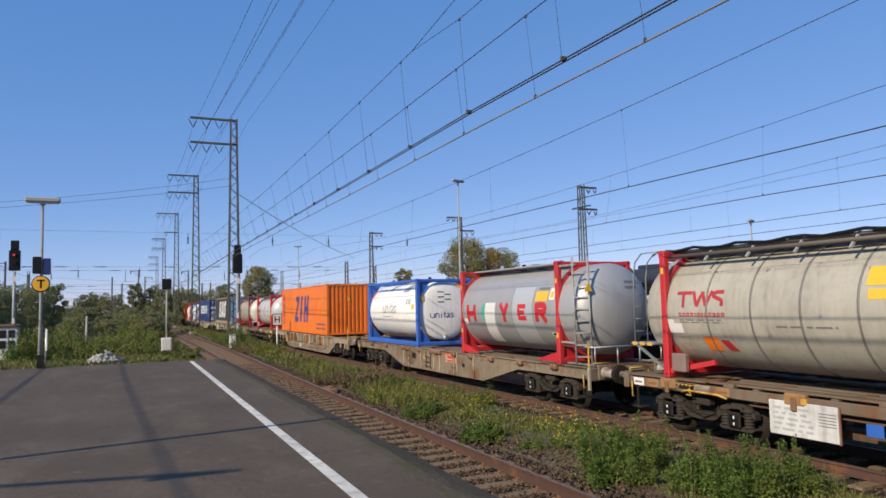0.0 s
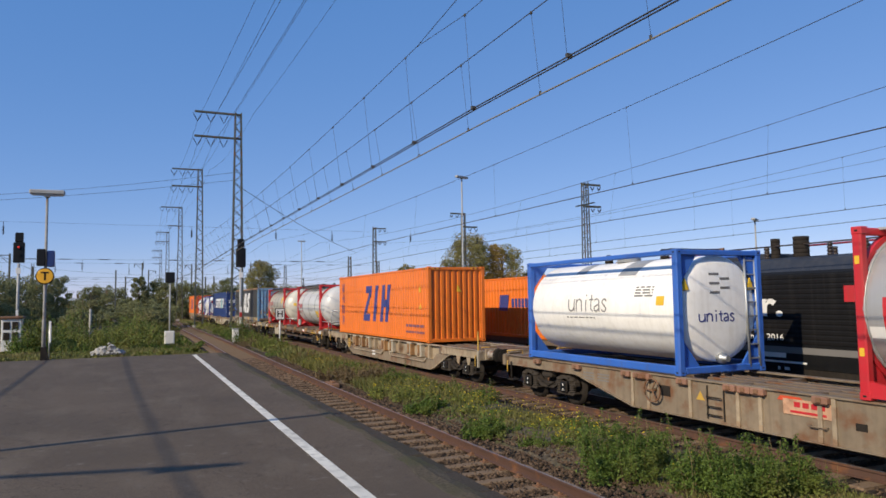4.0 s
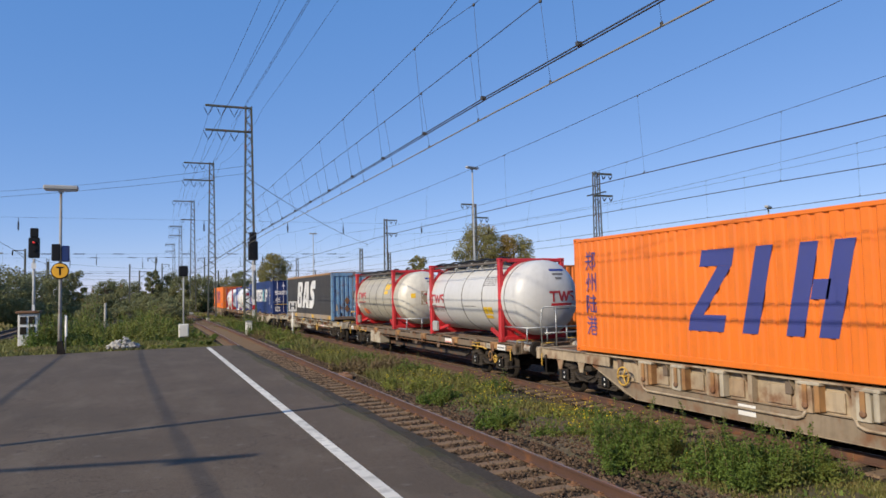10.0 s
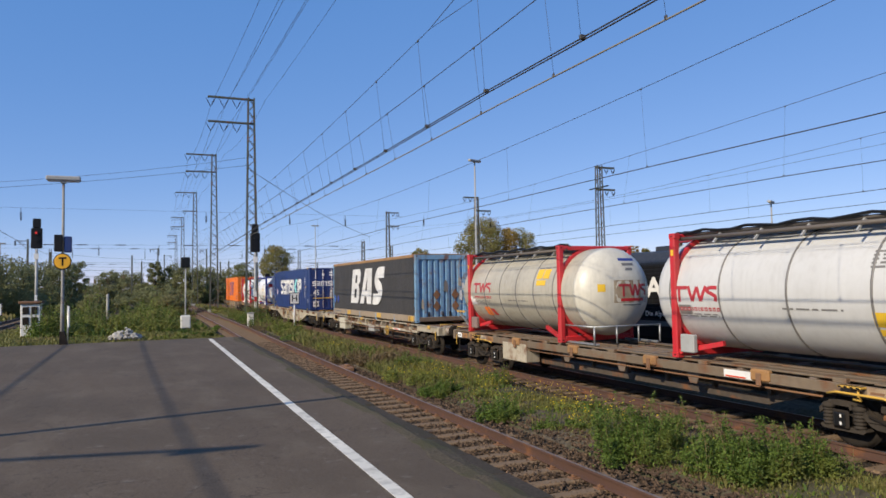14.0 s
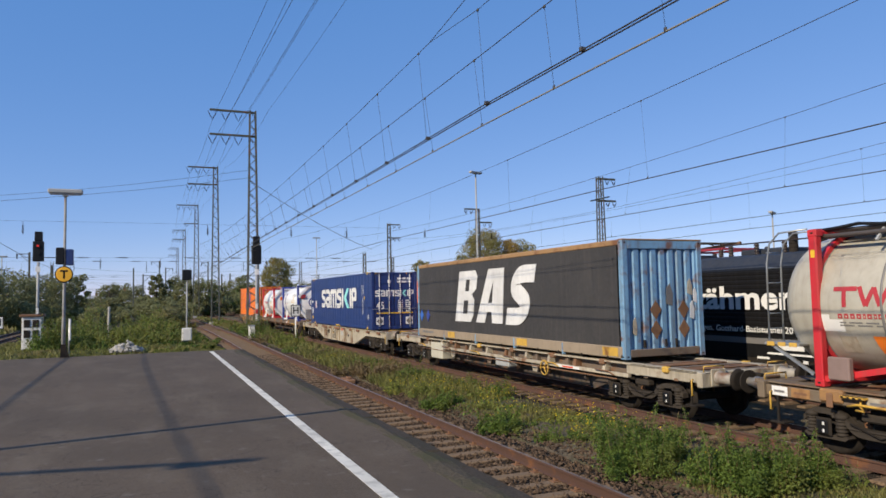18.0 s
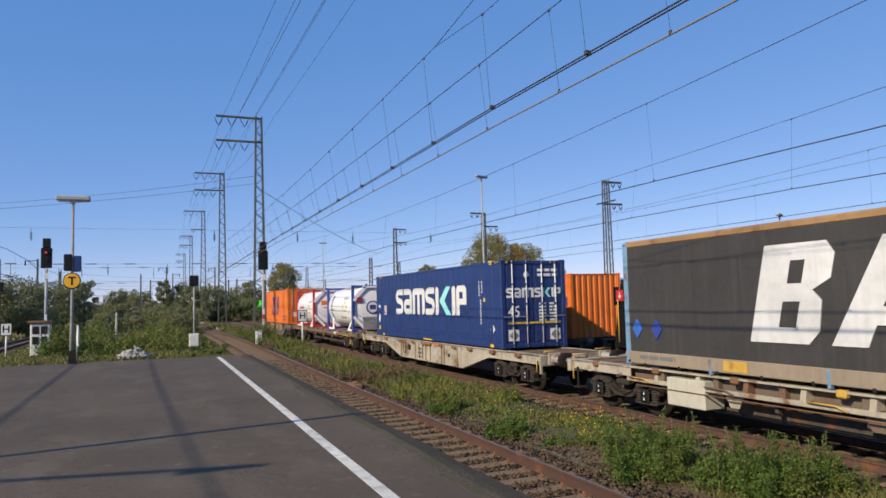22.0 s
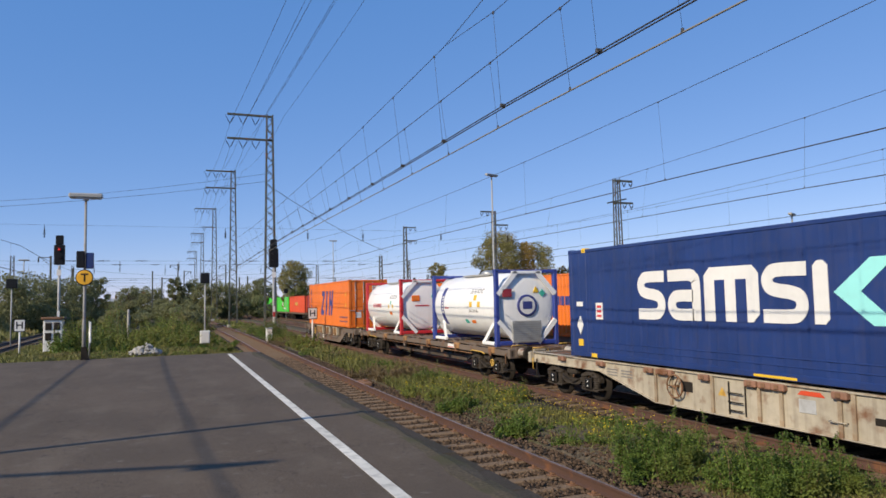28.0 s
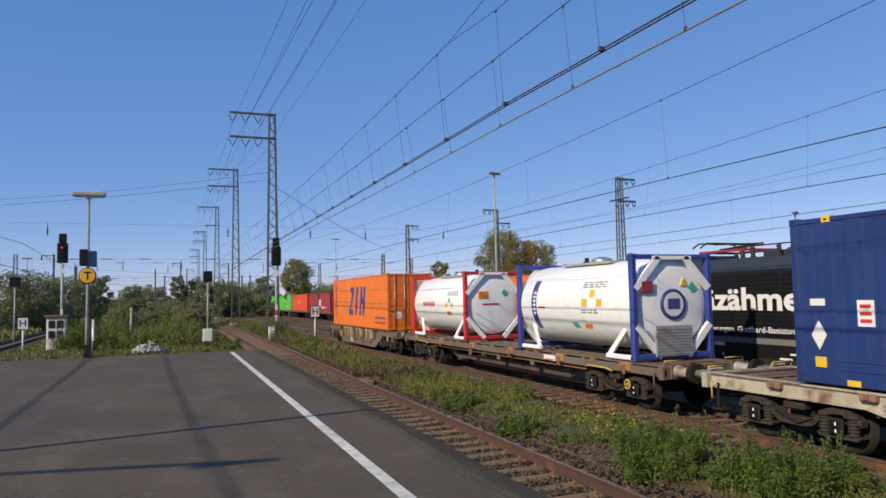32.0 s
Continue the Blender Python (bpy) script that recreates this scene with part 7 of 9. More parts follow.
            if s == 1:
                for q in (12.93, 12.5, 12.25, 11.12, 9.85, 9.5, 9.19, 7.91, 6.6, 14.9, 16.8, 5.2, 3.4, 1.6):
                    u = L - 18.65 + q
                    b = part("folding_spigot", Geo().box((x - 0.07, u - 0.15, deck - 0.16), (x + 0.06, u + 0.15, deck - 0.03), 0.02), RUST_PINK, w)
                    part("spigot_arm", Geo().box((x - 0.095, u - 0.05, deck - 0.13), (x - 0.065, u + 0.05, deck - 0.04), 0.01), RUSTY, b)
                for zz in (0.50, 0.66, 0.84):
                    part("ladder_rung", Geo().tube([(x - 0.005, L - 8.2, zz), (x - 0.03, L - 8.2, zz), (x - 0.03, L - 8.55, zz), (x - 0.005, L - 8.55, zz)], 0.014, 5), DARK_STEEL, w)
                for ya in (L - 8.16, L - 8.59):
                    part("ladder_side", Geo().box((x + 0.03, ya - 0.015, 0.40), (x + 0.05, ya + 0.015, 1.05)), DARK_STEEL, w)
                part("warning_triangle", Geo().prism([(L - 7.85, 0.74), (L - 8.08, 0.74), (L - 7.965, 0.92)], 0, x + 0.044, x + 0.052), OCHRE, w)
                if mat is TAN_LIGHT:
                    pl = part("name_plate", Geo().box((x + 0.036, 7.90, 0.75), (x + 0.052, 8.85, 1.02), 0.004), FADED_ORANGE, w, "faded orange name plate")
                    for k, (ya, yb) in enumerate(((8.62, 8.50), (8.45, 8.33), (8.28, 8.16), (8.11, 8.02))):
                        part("plate_block", Geo().box((x + 0.031, ya, 0.89), (x + 0.038, yb, 0.98)), RED, pl)
                    part("plate_block", Geo().box((x + 0.031, 8.7, 0.79), (x + 0.038, 8.0, 0.83)), RED, pl)
                else:
                    part("data_plate", Geo().box((x + 0.04, L - 10.2, 0.67), (x + 0.052, L - 9.84, 0.91), 0.004), BOARD_GREY, w)
                part("red_sign", Geo().prism([(L - 9.82, 0.98), (L - 10.39, 0.98), (L - 10.3, 1.06), (L - 9.9, 1.06)], 0, x + 0.043, x + 0.052), VERMILION, w)
                part("web_slot", Geo().box((x + 0.04, L - 7.1, 0.70), (x + 0.055, L - 6.75, 0.92), 0.006), DARK_STEEL, w)
                part("web_slot", Geo().box((x + 0.04, L - 11.5, 0.66), (x + 0.055, L - 11.3, 0.78), 0.006), DARK_STEEL, w)
                part("step_loop", Geo().tube([(x + 0.04, L - 10.5, 0.62), (x - 0.03, L - 10.5, 0.62), (x - 0.03, L - 10.82, 0.62), (x + 0.04, L - 10.82, 0.62)], 0.012, 5), mat, w)
                for k, yy in enumerate((L - 5.0, L - 4.4)):
                    for j in range(3):
                        part("print_bar", Geo().box((x + 0.046, yy, 0.80 + 0.07 * j), (x + 0.052, yy + 0.45, 0.83 + 0.07 * j)), GREY_MARK, w)
        elif style == "flat":
            # one broad outer rail; void and low beam further in, coloured dark as shade
            part("side_sill", Geo().box((x + s * 0.30, 0, deck - 0.34), (x + s * 0.32, L, deck - 0.04)), UNDER_SHADED, w)
            part("top_flange", Geo().box((x + s * 0.12, 0, deck - 0.05), (x + s * 0.36, L, deck - 0.012), 0.008), mat, w)
            part("outer_rail", Geo().box((x - s * 0.02, 0, deck - 0.265), (x + s * 0.05, L, deck - 0.075), 0.01), mat, w)
            part("lower_beam", Geo().box((x + s * 0.52, 4.9, 0.40), (x + s * 0.62, L - 4.9, 0.56), 0.012), UNDER_SHADED, w)
            for ya, yb in ((4.65, 3.4), (L - 4.65, L - 3.4)):
                part("truss_brace", Geo().beam((x + s * 0.57, ya + (0.3 if ya < L / 2 else -0.3), 0.48), (x + s * 0.5, yb, deck - 0.2), 0.1, 0.14), UNDER_SHADED, w)
            for k in range(7):
                yy = 4.9 + (L - 9.8) * k / 6
                part("truss_post", Geo().beam((x + s * 0.57, yy, 0.5), (x + s * 0.5, yy, deck - 0.1), 0.09, 0.09), UNDER_SHADED, w)
            for k in range(6):
                yy = L / 2 - 7.75 + 3.1 * k
                b = part("folding_spigot", Geo().box((x - s * 0.07, yy - 0.22, deck - 0.24), (x + s * 0.06, yy + 0.22, deck - 0.02), 0.03), RUST_OCHRE, w)
                part("spigot_arm", Geo().box((x - s * 0.10, yy - 0.06, deck - 0.32), (x - s * 0.06, yy + 0.06, deck - 0.08), 0.015), RUSTY, b)
                part("rail_block", Geo().box((x + s * 0.02, yy + 1.4, deck - 0.08), (x + s * 0.14, yy + 1.65, deck + 0.0), 0.01), mat, w)
            if s == 1:
                for ya, yb, pm in ((L - 0.62, L - 0.28, WHITE_MARK), (L - 1.08, L - 0.70, RUST_OCHRE), (L - 2.55, L - 2.12, PALE), (L - 3.05, L - 2.68, RUST_OCHRE), (0.30, 0.62, RUST_OCHRE), (0.75, 1.30, WHITE_MARK), (1.75, 2.05, PALE), (2.15, 2.5, RUST_BEIGE)):
                    if mat is not BROWN:
                        part("rail_plate", Geo().box((x - 0.032, ya, deck - 0.25), (x - 0.016, yb, deck - 0.085), 0.006), pm, w)
                        part("plate_bar", Geo().box((x - 0.037, ya + 0.06, deck - 0.19), (x - 0.030, yb - 0.06, deck - 0.15)), GREY_MARK if pm in (WHITE_MARK, PALE) else RUSTY, w)
                for yy in (2.72, L - 1.95):
                    if mat is BROWN:
                        continue
                    tread = part("step_tread", Geo().box((x - 0.16, yy - 0.21, deck - 0.12), (x + 0.02, yy + 0.21, deck - 0.085), 0.008), OCHRE, w, "yellow and black checkered step")
                    for k in range(4):
                        part("tread_stripe", Geo().prism([(yy - 0.19 + k * 0.105, deck - 0.115), (yy - 0.14 + k * 0.105, deck - 0.115), (yy - 0.12 + k * 0.105, deck - 0.09), (yy - 0.17 + k * 0.105, deck - 0.09)], 0, x - 0.165, x - 0.155), BLACK, tread)
                        part("tread_stripe", Geo().box((x - 0.15, yy - 0.19 + k * 0.105, deck - 0.088), (x + 0.01, yy - 0.145 + k * 0.105, deck - 0.081)), BLACK, tread)
                    part("step_hook", Geo().tube([(x - 0.06, yy - 0.1, deck - 0.12), (x - 0.08, yy - 0.1, deck - 0.24), (x - 0.08, yy - 0.16, deck - 0.30), (x - 0.08, yy - 0.02, deck - 0.30)], 0.02, 6), OCHRE, tread)
                part("sill_plate", Geo().box((x - 0.028, 4.4, deck - 0.245), (x - 0.018, 5.5, deck - 0.095), 0.003), WHITE_MARK, w)
                part("sill_plate", Geo().box((x - 0.034, 4.95, deck - 0.235), (x - 0.026, 5.45, deck - 0.205), 0.002), VERMILION, w)
                part("pull_rod", Geo().tube([(x + 0.10, 3.4, deck - 0.36), (x + 0.10, L - 3.4, deck - 0.36)], 0.02, 6), RUSTY, w)
                for k in range(3):
                    yy = L * (0.34 + 0.13 * k)
                    part("hanger_plate", Geo().prism([(yy, deck - 0.26), (yy + 0.4, deck - 0.26), (yy + 0.3, 0.66), (yy + 0.1, 0.66)], 0, x + 0.10, x + 0.13), BROWN, w)
                part("lever", Geo().tube([(x - 0.05, L - 3.0, deck - 0.28), (x - 0.09, L - 2.8, deck - 0.22), (x - 0.09, L - 2.0, deck - 0.21), (x - 0.05, L - 1.8, deck - 0.26)], 0.022, 6), OCHRE, w)
                part("lever", Geo().tube([(x - 0.05, 2.0, deck - 0.28), (x - 0.09, 2.2, deck - 0.22), (x - 0.09, 3.0, deck - 0.21), (x - 0.05, 3.2, deck - 0.26)], 0.022, 6), OCHRE, w)
        else:
            # dark inner web between a thin top rail and a lower outer rail
            part("side_sill", Geo().box((x + s * 0.22, 0, deck - 0.30), (x + s * 0.24, L, deck - 0.04)), BROWN, w)
            part("top_flange", Geo().box((x, 0, deck - 0.055), (x + s * 0.23, L, deck - 0.012), 0.008), mat, w)
            part("lower_rail", Geo().box((x - s * 0.02, 2.5, deck - 0.36), (x + s * 0.09, L - 2.5, deck - 0.27), 0.012), mat, w)
            for yy0, yy1 in ((0.0, 2.6), (L, L - 2.6)):
                part("end_sill", Geo().box((x + s * 0.03, yy0, deck - 0.26), (x + s * 0.05, yy1, deck - 0.05), 0.004), mat, w)
            if s == 1:
                part("pull_rod", Geo().tube([(x - 0.04, 2.9, deck - 0.42), (x - 0.04, L - 2.9, deck - 0.42)], 0.016, 6), RUSTY, w)
                for k in range(6):
                    yy = 3.0 + (L - 6.4) * k / 5
                    part("lever", Geo().tube([(x - 0.05, yy, deck - 0.34), (x - 0.07, yy + 0.2, deck - 0.26), (x - 0.07, yy + 0.75, deck - 0.255)], 0.018, 6), OCHRE if k % 2 else RUSTY, w)
                part("sill_plate", Geo().box((x - 0.032, L * 0.24, deck - 0.35), (x - 0.018, L * 0.24 + 1.1, deck - 0.28), 0.004), WHITE_MARK, w)
                part("sill_plate", Geo().box((x - 0.038, L * 0.24 + 0.3, deck - 0.335), (x - 0.03, L * 0.24 + 0.8, deck - 0.295), 0.002), VERMILION, w)
                for k in range(3):
                    yy = L * (0.36 + 0.16 * k)
                    part("hanger_plate", Geo().prism([(yy, deck - 0.36), (yy + 0.5, deck - 0.36), (yy + 0.36, 0.55), (yy + 0.14, 0.55)], 0, x + 0.10, x + 0.13), mat if k != 1 else BROWN, w)
            part("lower_truss", Geo().box((x + s * 0.56, inner + 0.8, 0.34), (x + s * 0.62, L - inner - 0.8, 0.60), 0.012), UNDER_SHADED, w)
            for yy0, yy1 in ((inner + 0.85, 2.75), (L - inner - 0.85, L - 2.75)):
                part("truss_brace", Geo().beam((x + s * 0.37, yy0, 0.42), (x + s * 0.3, yy1, deck - 0.2), 0.1, 0.2), UNDER_SHADED, w)
            for k in range(6):
                yy = inner + 1.2 + (L - 2 * inner - 2.4) * k / 5
                part("truss_post", Geo().beam((x + s * 0.35, yy, 0.5), (x + s * 0.3, yy, deck - 0.2), 0.09, 0.09), UNDER_SHADED, w)
            n = 14
            for k in range(n):
                yy = 0.9 + (L - 1.8) * k / (n - 1)
                part("web_bracket", Geo().prism([(x + s * 0.02, deck - 0.27), (x + s * 0.22, deck - 0.27), (x + s * 0.22, deck - 0.06), (x + s * 0.06, deck - 0.06)], 1, yy - 0.06, yy + 0.06), mat if k % 3 else RUSTY, w)
            for k in range(8):
                yy = 1.2 + (L - 2.4) * k / 7
                part("folding_spigot", Geo().box((x - s * 0.04, yy - 0.10, deck - 0.13), (x + s * 0.1, yy + 0.10, deck + 0.012), 0.03), RUSTY if k % 4 else OCHRE, w)
    for k in range(3):
        x = (-0.35, 0.0, 0.35)[k]
        part("centre_sill", Geo().box((x - 0.06, 0.2, 0.80), (x + 0.06, L - 0.2, deck - 0.05), 0.01), BROWN, w)
    n = int(L / 1.6)
    for k in range(n + 1):
        yy = 0.35 + (L - 0.7) * k / n
        part("cross_member", Geo().box((-1.1, yy - 0.07, 0.84), (1.1, yy + 0.07, deck - 0.06), 0.01), BROWN, w)
    for yy, s in ((0.0, -1), (L, 1)):
        part("headstock", Geo().box((-1.28, yy, 0.84), (1.28, yy - s * 0.16, deck - 0.014), 0.015), mat, w)
        for k in range(5):
            ya = yy - s * (0.20 + 0.46 * k)
            part("deck_plate", Geo().box((-1.0, ya, deck - 0.045), (1.0, ya - s * (0.34 if k % 2 else 0.20), deck - 0.02), 0.008), RUSTY if k % 2 else BROWN, w)
        for x in (-1.09, 1.09):
            part("deck_edge", Geo().box((x - 0.1, yy - s * 0.17, deck - 0.045), (x + 0.1, yy - s * 2.4, deck - 0.014), 0.008), mat, w)
        make_buffers(w, yy, s, mat)
        for x in (-1.24, 1.24):
            part("corner_handle", Geo().tube([(x, yy - s * 0.3, 0.66), (x - 0.04, yy - s * 0.3, 0.66), (x - 0.04, yy - s * 0.3, 0.98), (x, yy - s * 0.3, 0.98)], 0.018, 6), OCHRE if mat is not BROWN else RUSTY, w)
            part("shunter_rail", Geo().tube([(x * 0.93, yy - s * 0.08, deck - 0.02), (x * 0.93, yy - s * 0.08, deck + 0.10), (x * 0.5, yy - s * 0.08, deck + 0.10), (x * 0.5, yy - s * 0.08, deck - 0.02)], 0.016, 6), OCHRE, w)
        if (y0, s) in ((13.5, -1), (73.3, -1), (-6.85, -1)):
            part("stake", Geo().box((-1.33, yy, 0.62), (-1.26, yy + 0.07, 1.16), 0.01), PALE, w)
            if s == -1 and y0 < 20:
                part("stake_tip", Geo().box((-1.315, yy + 0.015, 1.16), (-1.275, yy + 0.055, 1.78), 0.01), OCHRE, w)
        part("step", Geo().box((-1.26, yy - s * 0.55, 0.42), (-1.0, yy - s * 0.25, 0.46), 0.008), DARK_STEEL, w)
        part("step_hanger", Geo().box((-1.22, yy - s * 0.42, 0.44), (-1.19, yy - s * 0.38, deck - 0.2)), DARK_STEEL, w)
    make_bogie(w, 2.15, style == "flat" and mat is not BROWN)
    make_bogie(w, L - 2.15)
    for k, yy in enumerate(spots):
        for x in (-1.14, 1.14):
            part("container_spigot", Geo().box((x - 0.1, yy - y0 - 0.1, deck - 0.02), (x + 0.1, yy - y0 + 0.1, deck + 0.003), 0.002), RUSTY, w)
    x, yy, z, r = {"deep": (-1.27, L - inner - 0.4, 0.72, 0.21), "plate": (-1.26, L - 6.66, 0.80, 0.25)}.get(style, (-1.26, L * 0.33, 0.74, 0.2))
    if style == "flat":
        yy, z, r = 1.35, 0.62, 0.11
    ring = Geo()
    ring.tube([(x, yy + r * math.cos(2 * math.pi * k / 20), z + r * math.sin(2 * math.pi * k / 20)) for k in range(21)], 0.02, 6)
    wheel_mat = RUSTY if style == "plate" else OCHRE
    wheel = part("brake_wheel", ring, wheel_mat, w)
    for k in range(3):
        a = 2 * math.pi * k / 3
        part("spoke", Geo().cyl((x, yy, z), (x, yy + r * math.cos(a), z + r * math.sin(a)), 0.016, 5), wheel_mat, wheel)
    part("wheel_hub", Geo().cyl((x - 0.02, yy, z), (x + 0.16, yy, z), 0.03, 8), wheel_mat, wheel)
    if style == "rail":
        part("equipment_box", Geo().box((-1.2, L * 0.45, 0.55), (-0.75, L * 0.45 + 0.9, 0.82), 0.03), LAMP_GREY, w)
    part("air_tank", Geo().lathe((0.35, L * 0.5, 0.62), (0, 1, 0), [(0, 0.05), (0.05, 0.19), (1.0, 0.19), (1.05, 0.05)], 14), DARK_STEEL, w)
    return w


BOARD = paint("dirty_white_board", (0.62, 0.60, 0.57), 0.5, dirt=0.35, streak=0.4)


def board_marks(w):
    """Rows of grey print bars and a lined table on the white board, its rim and a rust-red edge."""
    rnd = random.Random(12)
    for r in range(5):
        y = 14.24
        while y > 13.52:
            b = rnd.uniform(0.08, 0.26)
            part("print_bar", Geo().box((-1.254, y, 0.86 - 0.09 * r), (-1.249, max(13.45, y - b), 0.90 - 0.09 * r)), BOARD_GREY, w)
            y -= b + 0.07
    for k in range(5):
        part("table_line", Geo().box((-1.254, 13.02, 0.66 + 0.05 * k), (-1.249, 13.34, 0.675 + 0.05 * k)), GREY_MARK, w)
    part("board_rim", Geo().box((-1.258, 12.955, 0.40), (-1.215, 12.985, 1.005), 0.006), RUST_PINK, w)
    part("board_hook", Geo().box((-1.27, 13.55, 0.97), (-1.20, 13.66, 1.07), 0.01), OCHRE, w)



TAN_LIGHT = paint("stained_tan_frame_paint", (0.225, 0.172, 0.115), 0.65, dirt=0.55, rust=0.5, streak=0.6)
TAN = paint("rusty_tan_frame_paint", (0.165, 0.122, 0.080), 0.65, dirt=0.6, rust=0.6, streak=0.6)
w = make_wagon(-26.4, -8.1, "flat", TAN, "beige container flat wagon carrying a beige tank")
part("white_board", Geo().box((-1.25, 12.97, 0.41), (-1.22, 14.33, 1.0), 0.01), BOARD, w, "white sheet-metal board on the wagon side")
board_marks(w)
part("blue_plate", Geo().box((-1.25, 12.24, 0.62), (-1.235, 12.52, 0.82), 0.005), BLUE, w)
make_wagon(-6.85, 11.95, "plate", TAN_LIGHT, "beige deep-girder container wagon with rust-brown spigots")
w = make_wagon(13.5, 32.0, "deep", BEIGE, "beige deep-girder container wagon under an orange container")
for gx in (-1.16, -0.66, 0.75):
    part("guard_post", Geo().tube([(gx, 18.36, 1.12), (gx, 18.38, 1.9), (gx + 0.04, 18.38, 2.22), (gx + 0.12, 18.38, 2.3)] if gx < -1 else [(gx, 18.38, 1.12), (gx, 18.38, 2.3)], 0.024, 6), STEEL, w)
for gz in (1.55, 2.3):
    part("guard_rail", Geo().tube([(-1.05, 18.38, gz), (0.78, 18.38, gz)], 0.022, 6), STEEL, w)
w = make_wagon(33.25, 51.75, "flat", TAN, "beige flat wagon carrying two tank containers")
part("side_locker", Geo().box((-1.22, 13.29, 0.44), (-0.75, 14.77, 0.985), 0.015), PALE, w, "scuffed beige locker below the rail")
w = make_wagon(53.15, 71.95, "rail", PALE, "pale flat wagon carrying a curtain-sided swap body")
part("grey_locker", Geo().box((-1.23, 13.7, 0.42), (-0.7, 14.85, 1.02), 0.02), LOCKER, w, "cream steel locker on the wagon side")
make_wagon(73.3, 91.95, "plate", PALE, "pale plate-girder container wagon under a navy container")
make_wagon(93.2, 111.65, "flat", BROWN, "dark brown flat wagon carrying two white tanks")
make_wagon(112.95, 128.3, "deep", BROWN, "brown container wagon at the tail of the train")

red_letter_tank(-15.35, "grimy beige tank container in a red frame with red logo", CREAM, 0.75, 0.95, 5.98, True, 5.5, 0.0, (0.45, 1.51, 2.57, 3.63, 4.71, 5.84), (9, 36))
grey_letter_tank(-5.45)
blue_frame_tank(4.44)
orange_box(17.82, False, "orange 40-foot container with blue painted blocks, ribbed end wall")
red_letter_tank(34.25, "clean white tank container in a red frame with red logo", TANK_WHITE, 1.25, 0.9, 5.95, False, 5.86, -13.0, (-0.22, 1.37, 2.98, 4.59, 6.0), (-34, -14))
red_letter_tank(44.6, "dusty cream tank container in a red frame with red logo", CREAM, 1.2, 0.95, 5.95, True, 5.5, -6.0, (0.45, 1.51, 2.57, 3.63, 4.71, 5.84), (9, 33))
curtain_box(55.69)
navy_box(75.85)
braced_tank(94.27, DEEP_BLUE, "white tank container with deep blue posts and white braces", True, True)
braced_tank(104.6, RED, "white tank container with red posts and white braces", False, False)
orange_box(114.53, True, "orange 40-foot container with blue blocks and closed doors")
# ---- parked locomotive and parked wagons ----


def on_side(x, y, z):
    """Pose for writing on a near side: reads towards the eye's right, faces the eye."""
    return Matrix.Translation((x, y, z)) @ NEAR_SIDE


ROOF_NAVY = paint("dusty_dark_roof", (0.022, 0.026, 0.036), 0.55, dirt=0.4, dirt_col=(0.07, 0.065, 0.06))
RIB_BLACK = paint("ribbed_black_side", (0.0065, 0.006, 0.0062), 0.6, spec=0.2, dirt=0.06, dirt_col=(0.05, 0.045, 0.04))


